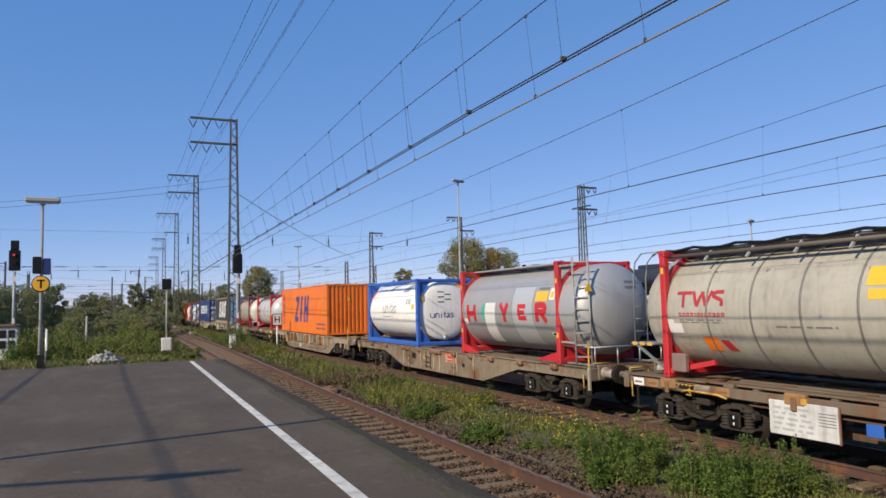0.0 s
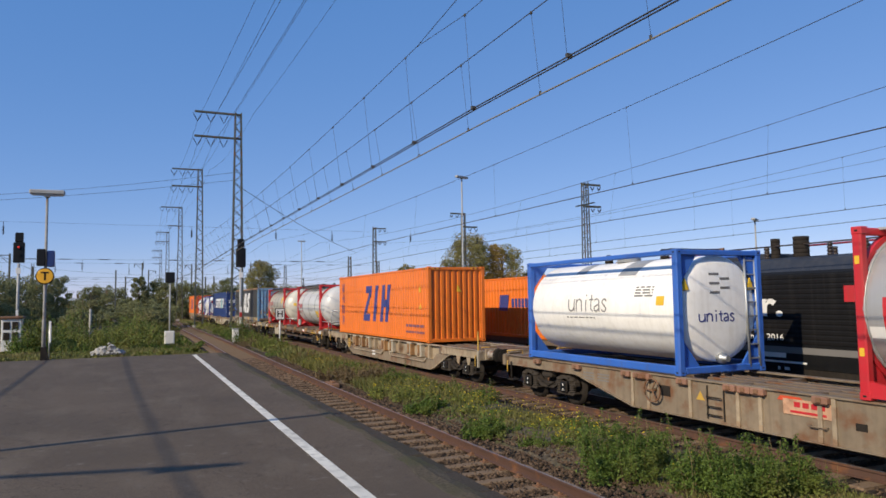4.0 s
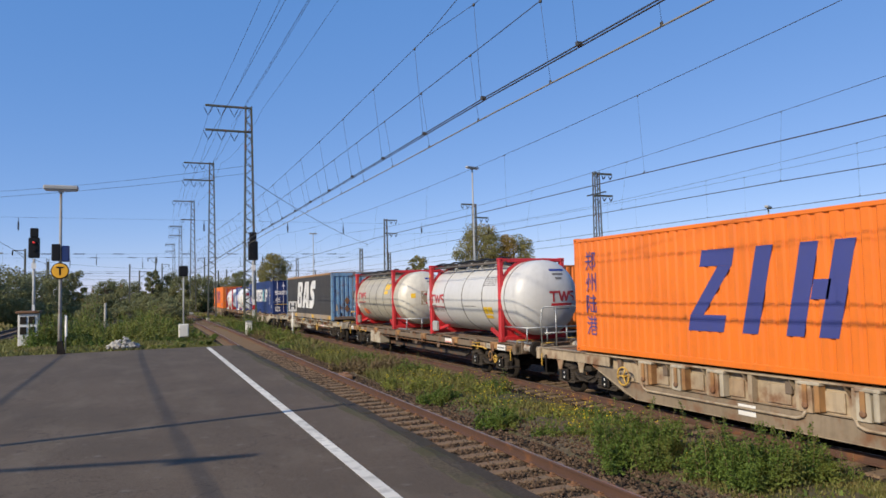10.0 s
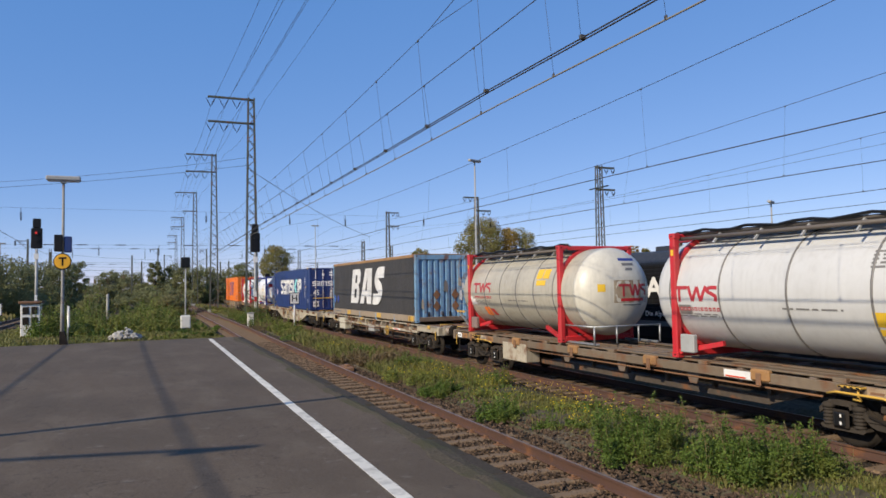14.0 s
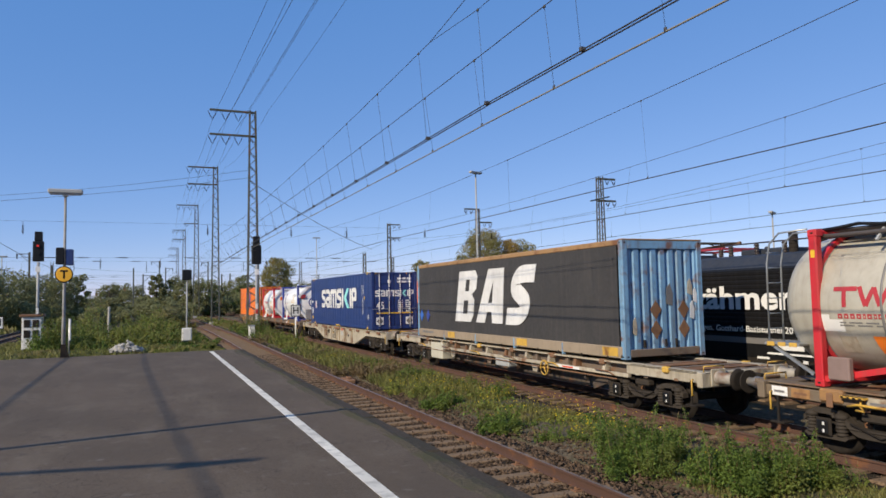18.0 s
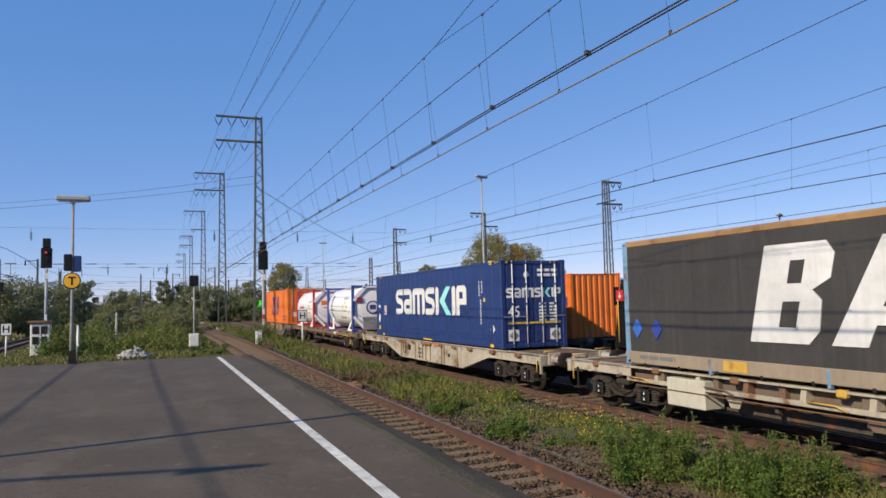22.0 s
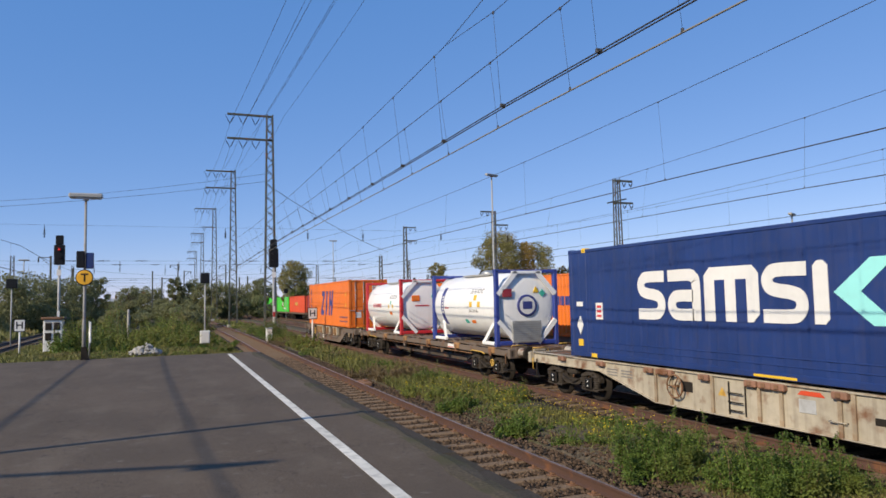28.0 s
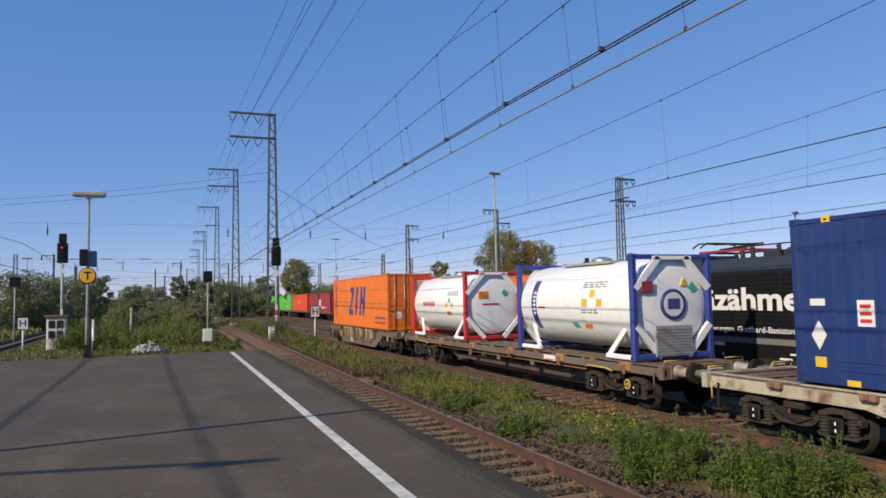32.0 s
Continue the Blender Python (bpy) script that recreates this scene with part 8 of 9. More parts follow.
def make_loco():
    half, hw = 9.79, 1.49
    c = thing("electric_locomotive", "black electric locomotive with white slogan, parked behind the train", "locomotive", pose(LOCO_X, 12.1, 0))
    ring = [(-hw, 1.0), (-hw, 3.36), (-hw + 0.03, 3.42), (-1.22, 3.74), (-1.08, 3.80), (1.08, 3.80), (1.22, 3.74), (hw - 0.03, 3.42), (hw, 3.36), (hw, 1.0)]

    def end(z):
        return half - 0.55 - max(0.0, z - 2.1) * 0.42 + (0.1 if z < 1.2 else 0.12)
    low = ring[:3] + ring[-3:]
    v, f = [], []
    for s in (-1, 1):
        for x, z in low:
            v.append((x * (0.97 if z < 3.4 else 0.97), s * (end(z)), z))
    m = len(low)
    body = Geo()
    stations = [(-1, 1.0), (-1, 0.93), (1, 0.93), (1, 1.0)]
    vv = []
    for s, k in stations:
        for x, z in low:
            narrow = 0.90 if k == 1.0 else 1.0
            y = s * (end(z) if k == 1.0 else half - 1.7)
            vv.append((x * narrow, y, z))
    ff = []
    for i in range(3):
        for j in range(m):
            a, b = i * m + j, i * m + (j + 1) % m
            ff.append((a, a + m, b + m, b))
    ff += [tuple(range(m)), tuple(3 * m + j for j in range(m))[::-1]]
    part("body", body.add(vv, ff), BLACK, c)
    roof = Geo()
    top = ring[2:8]
    vv, ff = [], []
    for s, inset in ((-1, 1), (-1, 0), (1, 0), (1, 1)):
        for x, z in top:
            vv.append((x * (0.9 if inset else 1), s * ((end(3.6) + (3.42 - z) * 0.5) if inset else half - 1.7), z - (0.05 if inset else 0)))
    m = len(top)
    for i in range(3):
        for j in range(m - 1):
            a = i * m + j
            ff.append((a, a + 1, a + m + 1, a + m))
    ff += [tuple(range(m))[::-1], tuple(3 * m + j for j in range(m))]
    part("roof", roof.add(vv, ff), ROOF_NAVY, c)
    # horizontally ribbed side panels
    for s in (-1, 1):
        v, f = [], []
        z, k = 1.60, 0
        zs = []
        while z < 3.30:
            zs += [(z, 0.0), (z + 0.02, 0.008), (z + 0.085, 0.008), (z + 0.105, 0.0)]
            z += 0.125
        for zz, d in zs:
            for y in (-7.3, 7.3):
                v.append((s * (hw + 0.004 + d), y, zz))
        f = [(2 * i, 2 * i + 1, 2 * i + 3, 2 * i + 2) for i in range(len(zs) - 1)]
        part("ribbed_panel", Geo().add(v, f if s > 0 else [q[::-1] for q in f]), RIB_BLACK, c)
        part("waist_stripe", Geo().box((s * (hw - 0.01), -7.6, 1.36), (s * (hw + 0.008), 7.6, 1.52)), GREY_MARK, c)
        part("side_skirt", Geo().box((s * (hw - 0.12), -7.9, 0.78), (s * (hw - 0.02), 7.9, 1.02), 0.02), DARK_STEEL, c)
    f = -hw - 0.026
    letters("slogan", "Alpäzähmer.", 5.95, 0.86, WHITE_MARK, c, on_side(f, 18.97 - 12.1, 2.08), "large white slogan on the side", bold=0.03)
    letters("slogan_line", "Die Alpen sind bezwungen. Gotthard-Basistunnel 2016", 5.95, 0.22, WHITE_MARK, c, on_side(f, 18.97 - 12.1, 1.62), "small white line of writing", bold=0.012)
    for y0, w, z, h in ((13.82, 0.82, 1.24, 0.12), (14.15, 1.75, 1.11, 0.05), (14.5, 0.4, 0.97, 0.06), (13.25, 0.06, 0.93, 0.08), (13.05, 0.14, 0.93, 0.08), (16.9, 0.4, 1.25, 0.1), (17.1, 0.1, 1.2, 0.1), (16.6, 0.06, 0.95, 0.1)):
        part("print_bar", Geo().box((f + 0.012, y0 - 12.1 - w, z), (-hw + 0.01, y0 - 12.1, z + h)), WHITE_MARK, c)
    for y0 in (11.3, 21.0):
        w = 1.05 if y0 < 12 else 0.42
        b = part("red_plate", Geo().box((f - 0.002, y0 - 12.1 - w, 2.65), (-hw, y0 - 12.1, 3.03)), RED, c, "red plate with a white emblem")
        part("emblem", Geo().box((f - 0.006, y0 - 12.1 - w * 0.72, 2.78), (f, y0 - 12.1 - w * 0.3, 2.84)), WHITE_MARK, b)
        part("emblem", Geo().box((f - 0.006, y0 - 12.1 - w * 0.55, 2.72), (f, y0 - 12.1 - w * 0.47, 2.95)), WHITE_MARK, b)
    # cab doors, side windows, windscreens
    for s in (-1, 1):
        d = part("cab_door", Geo().box((-hw - 0.012, s * 8.35 - 0.33, 1.15), (-hw + 0.02, s * 8.35 + 0.33, 3.2), 0.012), BLACK, c)
        part("door_window", Geo().box((-hw - 0.018, s * 8.35 - 0.2, 2.35), (-hw, s * 8.35 + 0.2, 3.05), 0.01), GLASS_DARK, d)
        for q in (-0.42, 0.42):
            part("hand_rail", Geo().tube([(-hw - 0.05, s * 8.35 + q, 1.2), (-hw - 0.05, s * 8.35 + q, 2.7)], 0.018, 6), YELLOW, d)
        part("side_window", Geo().box((-hw * 0.97 - 0.02, s * 8.98 - 0.16, 2.5), (-hw * 0.96, s * 8.98 + 0.16, 3.15), 0.01), GLASS_DARK, c)
        part("windscreen", Geo().prism([(s * (end(2.3) + 0.012), 2.3), (s * (end(3.2) + 0.012), 3.2), (s * (end(3.2) - 0.02), 3.2), (s * (end(2.3) - 0.02), 2.3)], 0, -1.2, 1.2), GLASS_DARK, c)
        for x in (-0.95, 0.95):
            part("headlight", Geo().lathe((x, s * (end(1.5) - 0.02), 1.55), (0, s, 0), [(0, 0.13), (0.05, 0.13), (0.06, 0.1)], 14), LAMP_GREY, c)
        part("buffer_beam", Geo().box((-1.35, s * (half - 0.62), 0.75), (1.35, s * (half - 0.5), 1.2), 0.03), DARK_STEEL, c)
        make_buffers(c, s * (half - 0.5), s, DARK_STEEL)
        part("snow_plough", Geo().box((-1.25, s * (half - 0.75), 0.2), (1.25, s * (half - 0.6), 0.62), 0.03), DARK_STEEL, c)
        make_loco_bogie(c, s * 4.95)
        make_pantograph(c, s * 5.2, s)
    # roof gear: bus bars, insulators, breakers
    for k in range(9):
        y = -3.8 + 0.95 * k
        for x in (-0.85, 0.6):
            g = Geo()
            for j in range(4):
                g.lathe((x, y, 3.80 + 0.08 * j), (0, 0, 1), [(0, 0.05), (0.03, 0.075), (0.05, 0.075), (0.08, 0.05)], 10)
            part("roof_insulator", g, INSULATOR, c)
    part("bus_bar", Geo().tube([(-0.85, -3.9, 4.14), (-0.85, 4.0, 4.14)], 0.022, 6), INSULATOR, c)
    part("bus_bar", Geo().tube([(0.6, -3.9, 4.20), (0.6, 2.0, 4.20)], 0.03, 6), DARK_RED, c)
    for y, r in ((-1.6, 0.26), (-2.4, 0.16), (0.9, 0.2), (1.7, 0.12)):
        g = Geo()
        for j in range(5):
            g.lathe((-0.75, y, 3.8 + 0.11 * j), (0, 0, 1), [(0, r * 0.94), (0.015, r), (0.095, r), (0.11, r * 0.94)], 14)
        part("breaker", g, DARK_STEEL, c)
    for y, L in ((-6.5, 1.4), (6.6, 1.4), (2.8, 1.6)):
        part("roof_box", Geo().box((-0.7, y - L / 2, 3.79), (0.7, y + L / 2, 3.98), 0.04), ROOF_NAVY, c)
    return c


def make_pantograph(c, y, s):
    base = Geo().box((-0.75, y - 0.9, 4.04), (-0.65, y + 0.9, 4.11), 0.01)
    base.box((0.65, y - 0.9, 4.04), (0.75, y + 0.9, 4.11), 0.01)
    base.box((-0.75, y - 0.95, 4.04), (0.75, y - 0.85, 4.11), 0.01)
    base.box((-0.75, y + 0.85, 4.04), (0.75, y + 0.95, 4.11), 0.01)
    p = part("pantograph", base, DARK_RED, c, "folded pantograph")
    part("lower_arm", Geo().tube([(0, y + s * 0.8, 4.16), (0, y - s * 0.95, 4.26)], 0.05, 8), RUSTY, p)
    part("upper_arm", Geo().tube([(0, y - s * 0.95, 4.26), (-0.35, y + s * 0.7, 4.34)], 0.03, 6), DARK_STEEL, p)
    part("upper_arm", Geo().tube([(0, y - s * 0.95, 4.26), (0.35, y + s * 0.7, 4.34)], 0.03, 6), DARK_STEEL, p)
    for d in (0.0, 0.35):
        part("collector_strip", Geo().tube([(-0.95, y + s * (0.65 + d), 4.22), (-0.7, y + s * (0.65 + d), 4.38), (0.7, y + s * (0.65 + d), 4.38), (0.95, y + s * (0.65 + d), 4.22)], 0.025, 6), DARK_STEEL, p)
    for x in (-0.7, 0.7):
        for q in (-0.85, 0.85):
            g = Geo()
            for j in range(5):
                g.lathe((x, y + q, 3.79 + 0.05 * j), (0, 0, 1), [(0, 0.05), (0.02, 0.09), (0.05, 0.05)], 10)
            part("roof_insulator", g, INSULATOR, p)


def make_loco_bogie(c, yc):
    b = part("bogie", Geo().box((-0.95, -1.9, 0.55), (0.95, 1.9, 0.8), 0.04), DARK_STEEL, c)
    b.location = (0, yc, 0)
    for s in (-1, 1):
        x = s * 1.12
        part("side_frame", Geo().prism([(-2.2, 0.62), (-2.2, 0.8), (2.2, 0.8), (2.2, 0.62), (0.8, 0.55), (0.5, 0.42), (-0.5, 0.42), (-0.8, 0.55)], 0, x - 0.08, x + 0.08), DARK_STEEL, b)
        for y in (-1.5, 1.5):
            part("axle_box", Geo().box((x - 0.12, y - 0.22, 0.4), (x + s * 0.14, y + 0.22, 0.72), 0.05), DARK_STEEL, b)
            part("wheel", Geo().lathe((s * 0.82, y, 0.62), (-s, 0, 0), [(0, 0.1), (0.0, 0.55), (0.1, 0.62), (0.11, 0.65), (0.135, 0.65), (0.14, 0.5), (0.1, 0.1)], 28), DARK_STEEL, b)


make_loco()


def parked_wagon(x, y, L, label):
    w = thing("container_wagon", label, "railway wagon", pose(x, y, 0), "parked wagons")
    for sx in (-1.15, 1.03):
        part("side_sill", Geo().box((sx, 0, 0.92), (sx + 0.12, L, 1.155), 0.012), BROWN, w)
    part("centre_sill", Geo().box((-0.3, 0.1, 0.75), (0.3, L - 0.1, 1.1), 0.02), BROWN, w)
    for yy, s in ((0.0, -1), (L, 1)):
        part("headstock", Geo().box((-1.25, yy, 0.84), (1.25, yy - s * 0.15, 1.15), 0.015), BROWN, w)
        make_buffers(w, yy, s, BROWN)
    for yc in (2.1, L - 2.1):
        b = part("bogie", Geo().box((-0.85, -0.22, 0.52), (0.85, 0.22, 0.8), 0.03), DARK_STEEL, w)
        b.location = (0, yc, 0)
        for s in (-1, 1):
            part("side_frame", Geo().prism([(-1.28, 0.5), (-1.2, 0.72), (-0.5, 0.62), (0.5, 0.62), (1.2, 0.72), (1.28, 0.5), (0.6, 0.5), (0.3, 0.32), (-0.3, 0.32), (-0.6, 0.5)], 0, s * 1.0 - 0.06, s * 1.0 + 0.06), DARK_STEEL, b)
        for yy in (-0.9, 0.9):
            ws = new("wheelset", WHEELSET)
            ws.parent = w
            ws.location = (0, yc + yy, 0.46)
    return w


def parked_box(x, y, L, mat, label, h=2.6, marks=0):
    c = thing("shipping_container", label, "container", pose(x, y, 0), "parked containers")
    z0 = 1.16
    z1 = z0 + h
    for sx, s in ((-W2, 1), (W2, -1)):
        part("side_wall", corrugated(1, 0.1, L - 0.1, z0 + 0.12, z1 - 0.08, sx + s * 0.012, s * 0.036, 0.278, 0.5, 0.13), mat, c)
        part("top_rail", Geo().box((sx, 0.1, z1 - 0.09), (sx + s * 0.08, L - 0.1, z1 - 0.01), 0.01), mat, c)
        part("bottom_rail", Geo().box((sx, 0.1, z0), (sx + s * 0.08, L - 0.1, z0 + 0.13), 0.01), mat, c)
        for yy, t in ((0, 1), (L, -1)):
            part("corner_post", Geo().box((sx, yy, z0), (sx + s * 0.15, yy + t * 0.13, z1), 0.015), mat, c)
    part("roof", Geo().box((-W2 + 0.03, 0.03, z1 - 0.07), (W2 - 0.03, L - 0.03, z1 - 0.02)), mat, c)
    for yy, t in ((0.03, 1), (L - 0.03, -1)):
        part("end_wall", corrugated(0, -W2 + 0.14, W2 - 0.14, z0 + 0.02, z1 - 0.02, yy, t * 0.036, 0.26), mat, c)
    f = -W2 + 0.008
    if marks == 1:
        panel_mark(c, "logo_block", rect(4.2, z0 + 1.15, 3.4, z0 + 1.85, 0.1), f, BLUE_MARK)
        x0 = 3.05
        for w in (0.3, 0.28, 0.28, 0.28, 0.3, 0.1, 0.3, 0.12, 0.3, 0.28, 0.3):
            panel_mark(c, "letter_block", rect(x0, z0 + 1.3, x0 - w * 0.75, z0 + 1.68), f, BLUE_MARK)
            x0 -= w
    elif marks == 2:
        panel_mark(c, "logo_block", rect(L * 0.55, z0 + 0.8, L * 0.55 - 1.6, z0 + 1.7, 0.1), f, WHITE_MARK)
        bars(c, L * 0.42, z0 + 0.5, 3.0, 1, 0.2, WHITE_MARK, f, 0.3, 61)
    elif marks == 3:
        bars(c, L * 0.6, z0 + 1.1, 2.4, 1, 0.5, OCHRE, f, 0.3, 62)
    return c


for yy, m in ((24.4, 1), (39.0, 0), (53.4, 0)):
    parked_wagon(LOCO_X, yy - 0.7, 13.6, "dark brown wagon parked behind the locomotive")
    parked_box(LOCO_X, yy, 12.192, ORANGE, "orange ribbed container on a parked wagon", 2.62, m)
for yy, L, mat, m, txt in ((92.6, 13.4, DARK_RED, 2, "wine red container with white marks on a parked wagon"), (108.6, 13.4, VERMILION, 3, "vermilion container with yellow marks on a parked wagon"),
                          (123.2, 12.2, GREEN, 2, "bright green container on a parked wagon"), (136.2, 12.2, GREEN, 0, "bright green container on a parked wagon"), (149.2, 10.5, GREEN, 0, "bright green container at the end of the parked train")):
    parked_wagon(21.6, yy - 0.6, L + 1.2, "dark brown wagon of a parked train")
    parked_box(21.6, yy, L, mat, txt, 2.6, m)
# ---- plants, stones, woods ----
RNG = np.random.default_rng(7)


def leaf_quads(c, size, aspect=0.55, up=0.35, rng=RNG):
    """Diamond leaves at the points c, with lengths size: vertices and faces."""
    n = len(c)
    d = rng.normal(size=(n, 3))
    d[:, 2] = d[:, 2] * 0.7 + up * 0.6
    d /= np.linalg.norm(d, axis=1)[:, None]
    w = np.cross(d, rng.normal(size=(n, 3)))
    w /= np.linalg.norm(w, axis=1)[:, None] + 1e-9
    size = np.broadcast_to(size, (n,))[:, None]
    fold = np.cross(d, w) * size * 0.12
    v = np.stack([c - d * size * 0.5, c + w * size * aspect * 0.5 + fold, c + d * size * 0.5, c - w * size * aspect * 0.5 + fold], 1).reshape(-1, 3)
    return v, np.arange(4 * n).reshape(n, 4)


def blob_points(n, centre, radii, rng=RNG, hollow=0.5):
    p = rng.normal(size=(n, 3))
    p /= np.linalg.norm(p, axis=1)[:, None]
    r = (hollow + (1 - hollow) * rng.random(n) ** 0.6)[:, None]
    return np.asarray(centre) + p * r * np.asarray(radii)


def make_tree(x, y, z0, h, w, label, mats, leaves=5000, leaf=0.34, lobes=26, trunk=0.22, low=0.2):
    """Tapered trunk, limbs, and a crown of leaf clumps with gaps."""
    t = thing("tree", label, "tree", pose(x, y, z0), "trees")
    rng = np.random.default_rng(int(abs(x * 31 + y * 17)) + 5)
    part("trunk", Geo().lathe((0, 0, -0.1), (0, 0, 1), [(0, trunk * 1.3), (h * 0.1, trunk), (h * 0.5, trunk * 0.6), (h * 0.88, trunk * 0.15)], 9), BARK, t)
    groups = [[] for _ in mats]
    for k in range(lobes):
        a = k * 2.4 + rng.uniform(-0.5, 0.5)
        u = (k + 0.5) / lobes
        z = h * (low + (0.93 - low) * u)
        r = w * 0.5 * math.sin(math.pi * min(1, max(0.12, (1 - u) * 0.82 + 0.14))) * rng.uniform(0.45, 0.95)
        c = np.array((r * math.cos(a), r * math.sin(a), z))
        if k % 2 == 0:
            part("limb", Geo().tube([(0, 0, z * 0.72), tuple(c * np.array((0.55, 0.55, 1)) - np.array((0, 0, z * 0.1))), tuple(c)], trunk * 0.2, 5), BARK, t)
        s = w * rng.uniform(0.13, 0.24)
        groups[(1 if c[0] > w * 0.08 and rng.random() < 0.8 else 0) % len(mats)].append(blob_points(leaves // lobes, c, (s, s, s * 0.85), rng, 0.3))
    for g, m in zip(groups, mats):
        if g:
            v, f = leaf_quads(np.concatenate(g), leaf * rng.uniform(0.6, 1.3, sum(len(q) for q in g)), 0.7, 0.2, rng)
            part("crown", np_mesh("crown", v, f, m), None, t)
    return t


def make_bush(x, y, z0, h, w, leaves, leaf, mat, label, stems=18, name="bush", group="weeds between the tracks", depth=None, lean=0.0, petals=0, shoots=0.2):
    """Leafy stems gathered into a few domed tufts, with bare shoots standing out of them."""
    t = thing(name, label, "plant", pose(x, y, z0), group)
    rng = np.random.default_rng(int(abs(x * 131 + y * 71)) + 11)
    depth = depth or w
    g, pts, sizes, tips = Geo(), [], [], []
    tufts = [(0.0, 0.0, 1.0)]
    for k in range(max(2, stems // 7)):
        a, r = k * 2.4 + rng.uniform(-0.5, 0.5), rng.uniform(0.25, 0.48)
        tufts.append((r * w * math.cos(a), r * depth * math.sin(a), rng.uniform(0.5, 0.92)))
    for k in range(stems):
        cx, cy, top = tufts[k % len(tufts)]
        a, r = rng.uniform(0, 2 * math.pi), math.sqrt(rng.random())
        bx, by = cx + r * w * 0.20 * math.cos(a), cy + r * depth * 0.20 * math.sin(a)
        tall = rng.random() < shoots
        hh = h * top * (rng.uniform(0.95, 1.2) if tall else rng.uniform(0.5, 0.95) * (1 - 0.35 * r * r))
        tx = bx + (bx - cx) * 0.6 + bx * 0.12 + rng.normal() * 0.05 * h + lean * hh
        ty = by + (by - cy) * 0.6 + by * 0.12 + rng.normal() * 0.05 * h
        mid = ((bx + tx) / 2 + rng.normal() * 0.03, (by + ty) / 2 + rng.normal() * 0.03, hh * 0.55)
        g.tube([(bx, by, -0.05), mid, (tx, ty, hh)], 0.003 + 0.002 * h, 4)
        n = max(3, int(leaves / stems * (0.45 if tall else 1.15)))
        u = rng.random(n) ** 0.7
        p = np.stack([bx + (tx - bx) * u, by + (ty - by) * u, hh * (0.06 + 0.95 * u)], 1)
        spread = (0.035 + 0.085 * (1 - u))[:, None] * h ** 0.6 * (0.5 if tall else 1.0)
        pts.append(p + rng.normal(size=(n, 3)) * spread * np.array((1, 1, 0.6)))
        sizes.append(leaf * rng.uniform(0.6, 1.4, n) * (1.15 - 0.55 * u))
        tips.append((tx, ty, hh))
    tagged(part("twig_tangle", g, DRY, t), kind="stuff")
    c = np.concatenate(pts)
    c[:, 2] = np.maximum(c[:, 2], 0.01)
    v, f = leaf_quads(c, np.concatenate(sizes), 0.5, 0.5, rng)
    part("foliage", np_mesh("foliage", v, f, mat), None, t)
    if petals:
        c = np.array(tips)[rng.integers(0, len(tips), petals)] + rng.normal(size=(petals, 3)) * np.array((0.08, 0.08, 0.05)) * h
        v, f = leaf_quads(c, 0.026 * rng.uniform(0.7, 1.4, petals), 0.9, 1.0, rng)
        part("blossom", np_mesh("blossom", v, f, PETAL), None, t)
    return t


# weeds beside the near track: x, y, height, width, leaves, kind
STRIP = (
    (7.78, 10.0, 1.05, 1.25, 14000, 0), (8.35, 10.1, 0.68, 0.7, 4500, 0), (8.32, 7.95, 1.08, 1.35, 14500, 0), (8.98, 7.65, 0.85, 0.75, 5500, 0), (8.35, 8.95, 0.40, 0.7, 1800, 0),
    (9.0, 6.0, 0.2, 0.6, 400, 0), (8.75, 9.3, 0.34, 0.6, 1000, 2), (7.35, 14.1, 0.50, 0.95, 3200, 0), (7.9, 15.2, 0.30, 0.7, 900, 2), (7.5, 17.9, 0.62, 0.95, 3000, 0), (7.9, 19.9, 0.62, 1.2, 2600, 1), (7.5, 21.4, 0.55, 0.9, 1500, 1),
    (8.3, 25.0, 0.85, 1.4, 2600, 3), (7.7, 27.2, 0.65, 1.1, 1500, 3), (8.7, 23.2, 0.8, 1.0, 1600, 0), (8.6, 29.0, 0.5, 1.0, 900, 0), (8.0, 32.5, 0.7, 0.7, 500, 1), (8.9, 36.5, 0.5, 1.2, 800, 3), (7.9, 40.0, 0.5, 1.2, 700, 0),
    (7.6, 12.6, 0.34, 0.55, 900, 0), (8.1, 12.2, 0.30, 0.5, 600, 2), (8.6, 12.6, 0.22, 0.7, 500, 1), (8.9, 14.0, 0.24, 0.7, 500, 1), (8.4, 16.6, 0.28, 0.7, 600, 1), (8.9, 18.2, 0.4, 0.8, 900, 1), (9.75, 11.4, 0.62, 0.5, 420, 0), (9.85, 12.6, 0.5, 0.45, 300, 3),
    (9.8, 9.0, 0.55, 0.5, 420, 0), (9.85, 10.3, 0.45, 0.4, 250, 3), (9.6, 18.6, 0.72, 0.8, 1100, 0), (9.7, 21.0, 0.55, 0.8, 700, 0), (9.8, 15.6, 0.4, 0.5, 300, 3), (9.75, 7.7, 0.45, 0.5, 400, 0), (9.7, 6.4, 0.5, 0.5, 400, 3), (9.7, 13.9, 0.45, 0.5, 380, 0),
    (8.9, 46.0, 0.8, 1.6, 1100, 0), (8.0, 50.0, 0.9, 1.6, 1100, 3), (8.6, 55.0, 1.2, 1.8, 1500, 0), (9.0, 61.0, 1.5, 1.8, 1700, 0), (8.3, 62.5, 1.1, 1.6, 1200, 0), (8.7, 70.0, 1.2, 2.0, 1200, 0), (8.55, 58.5, 2.3, 1.5, 2600, 0),
)
KINDS = ((LEAF, "green leafy weed bush growing beside the rails", 0), (LEAF_BANK, "yellow-flowering weed beside the rails", 45), (LEAF, "low green weed with small blossoms", 14), (DRY, "brownish dry weed stalks beside the rails", 0))
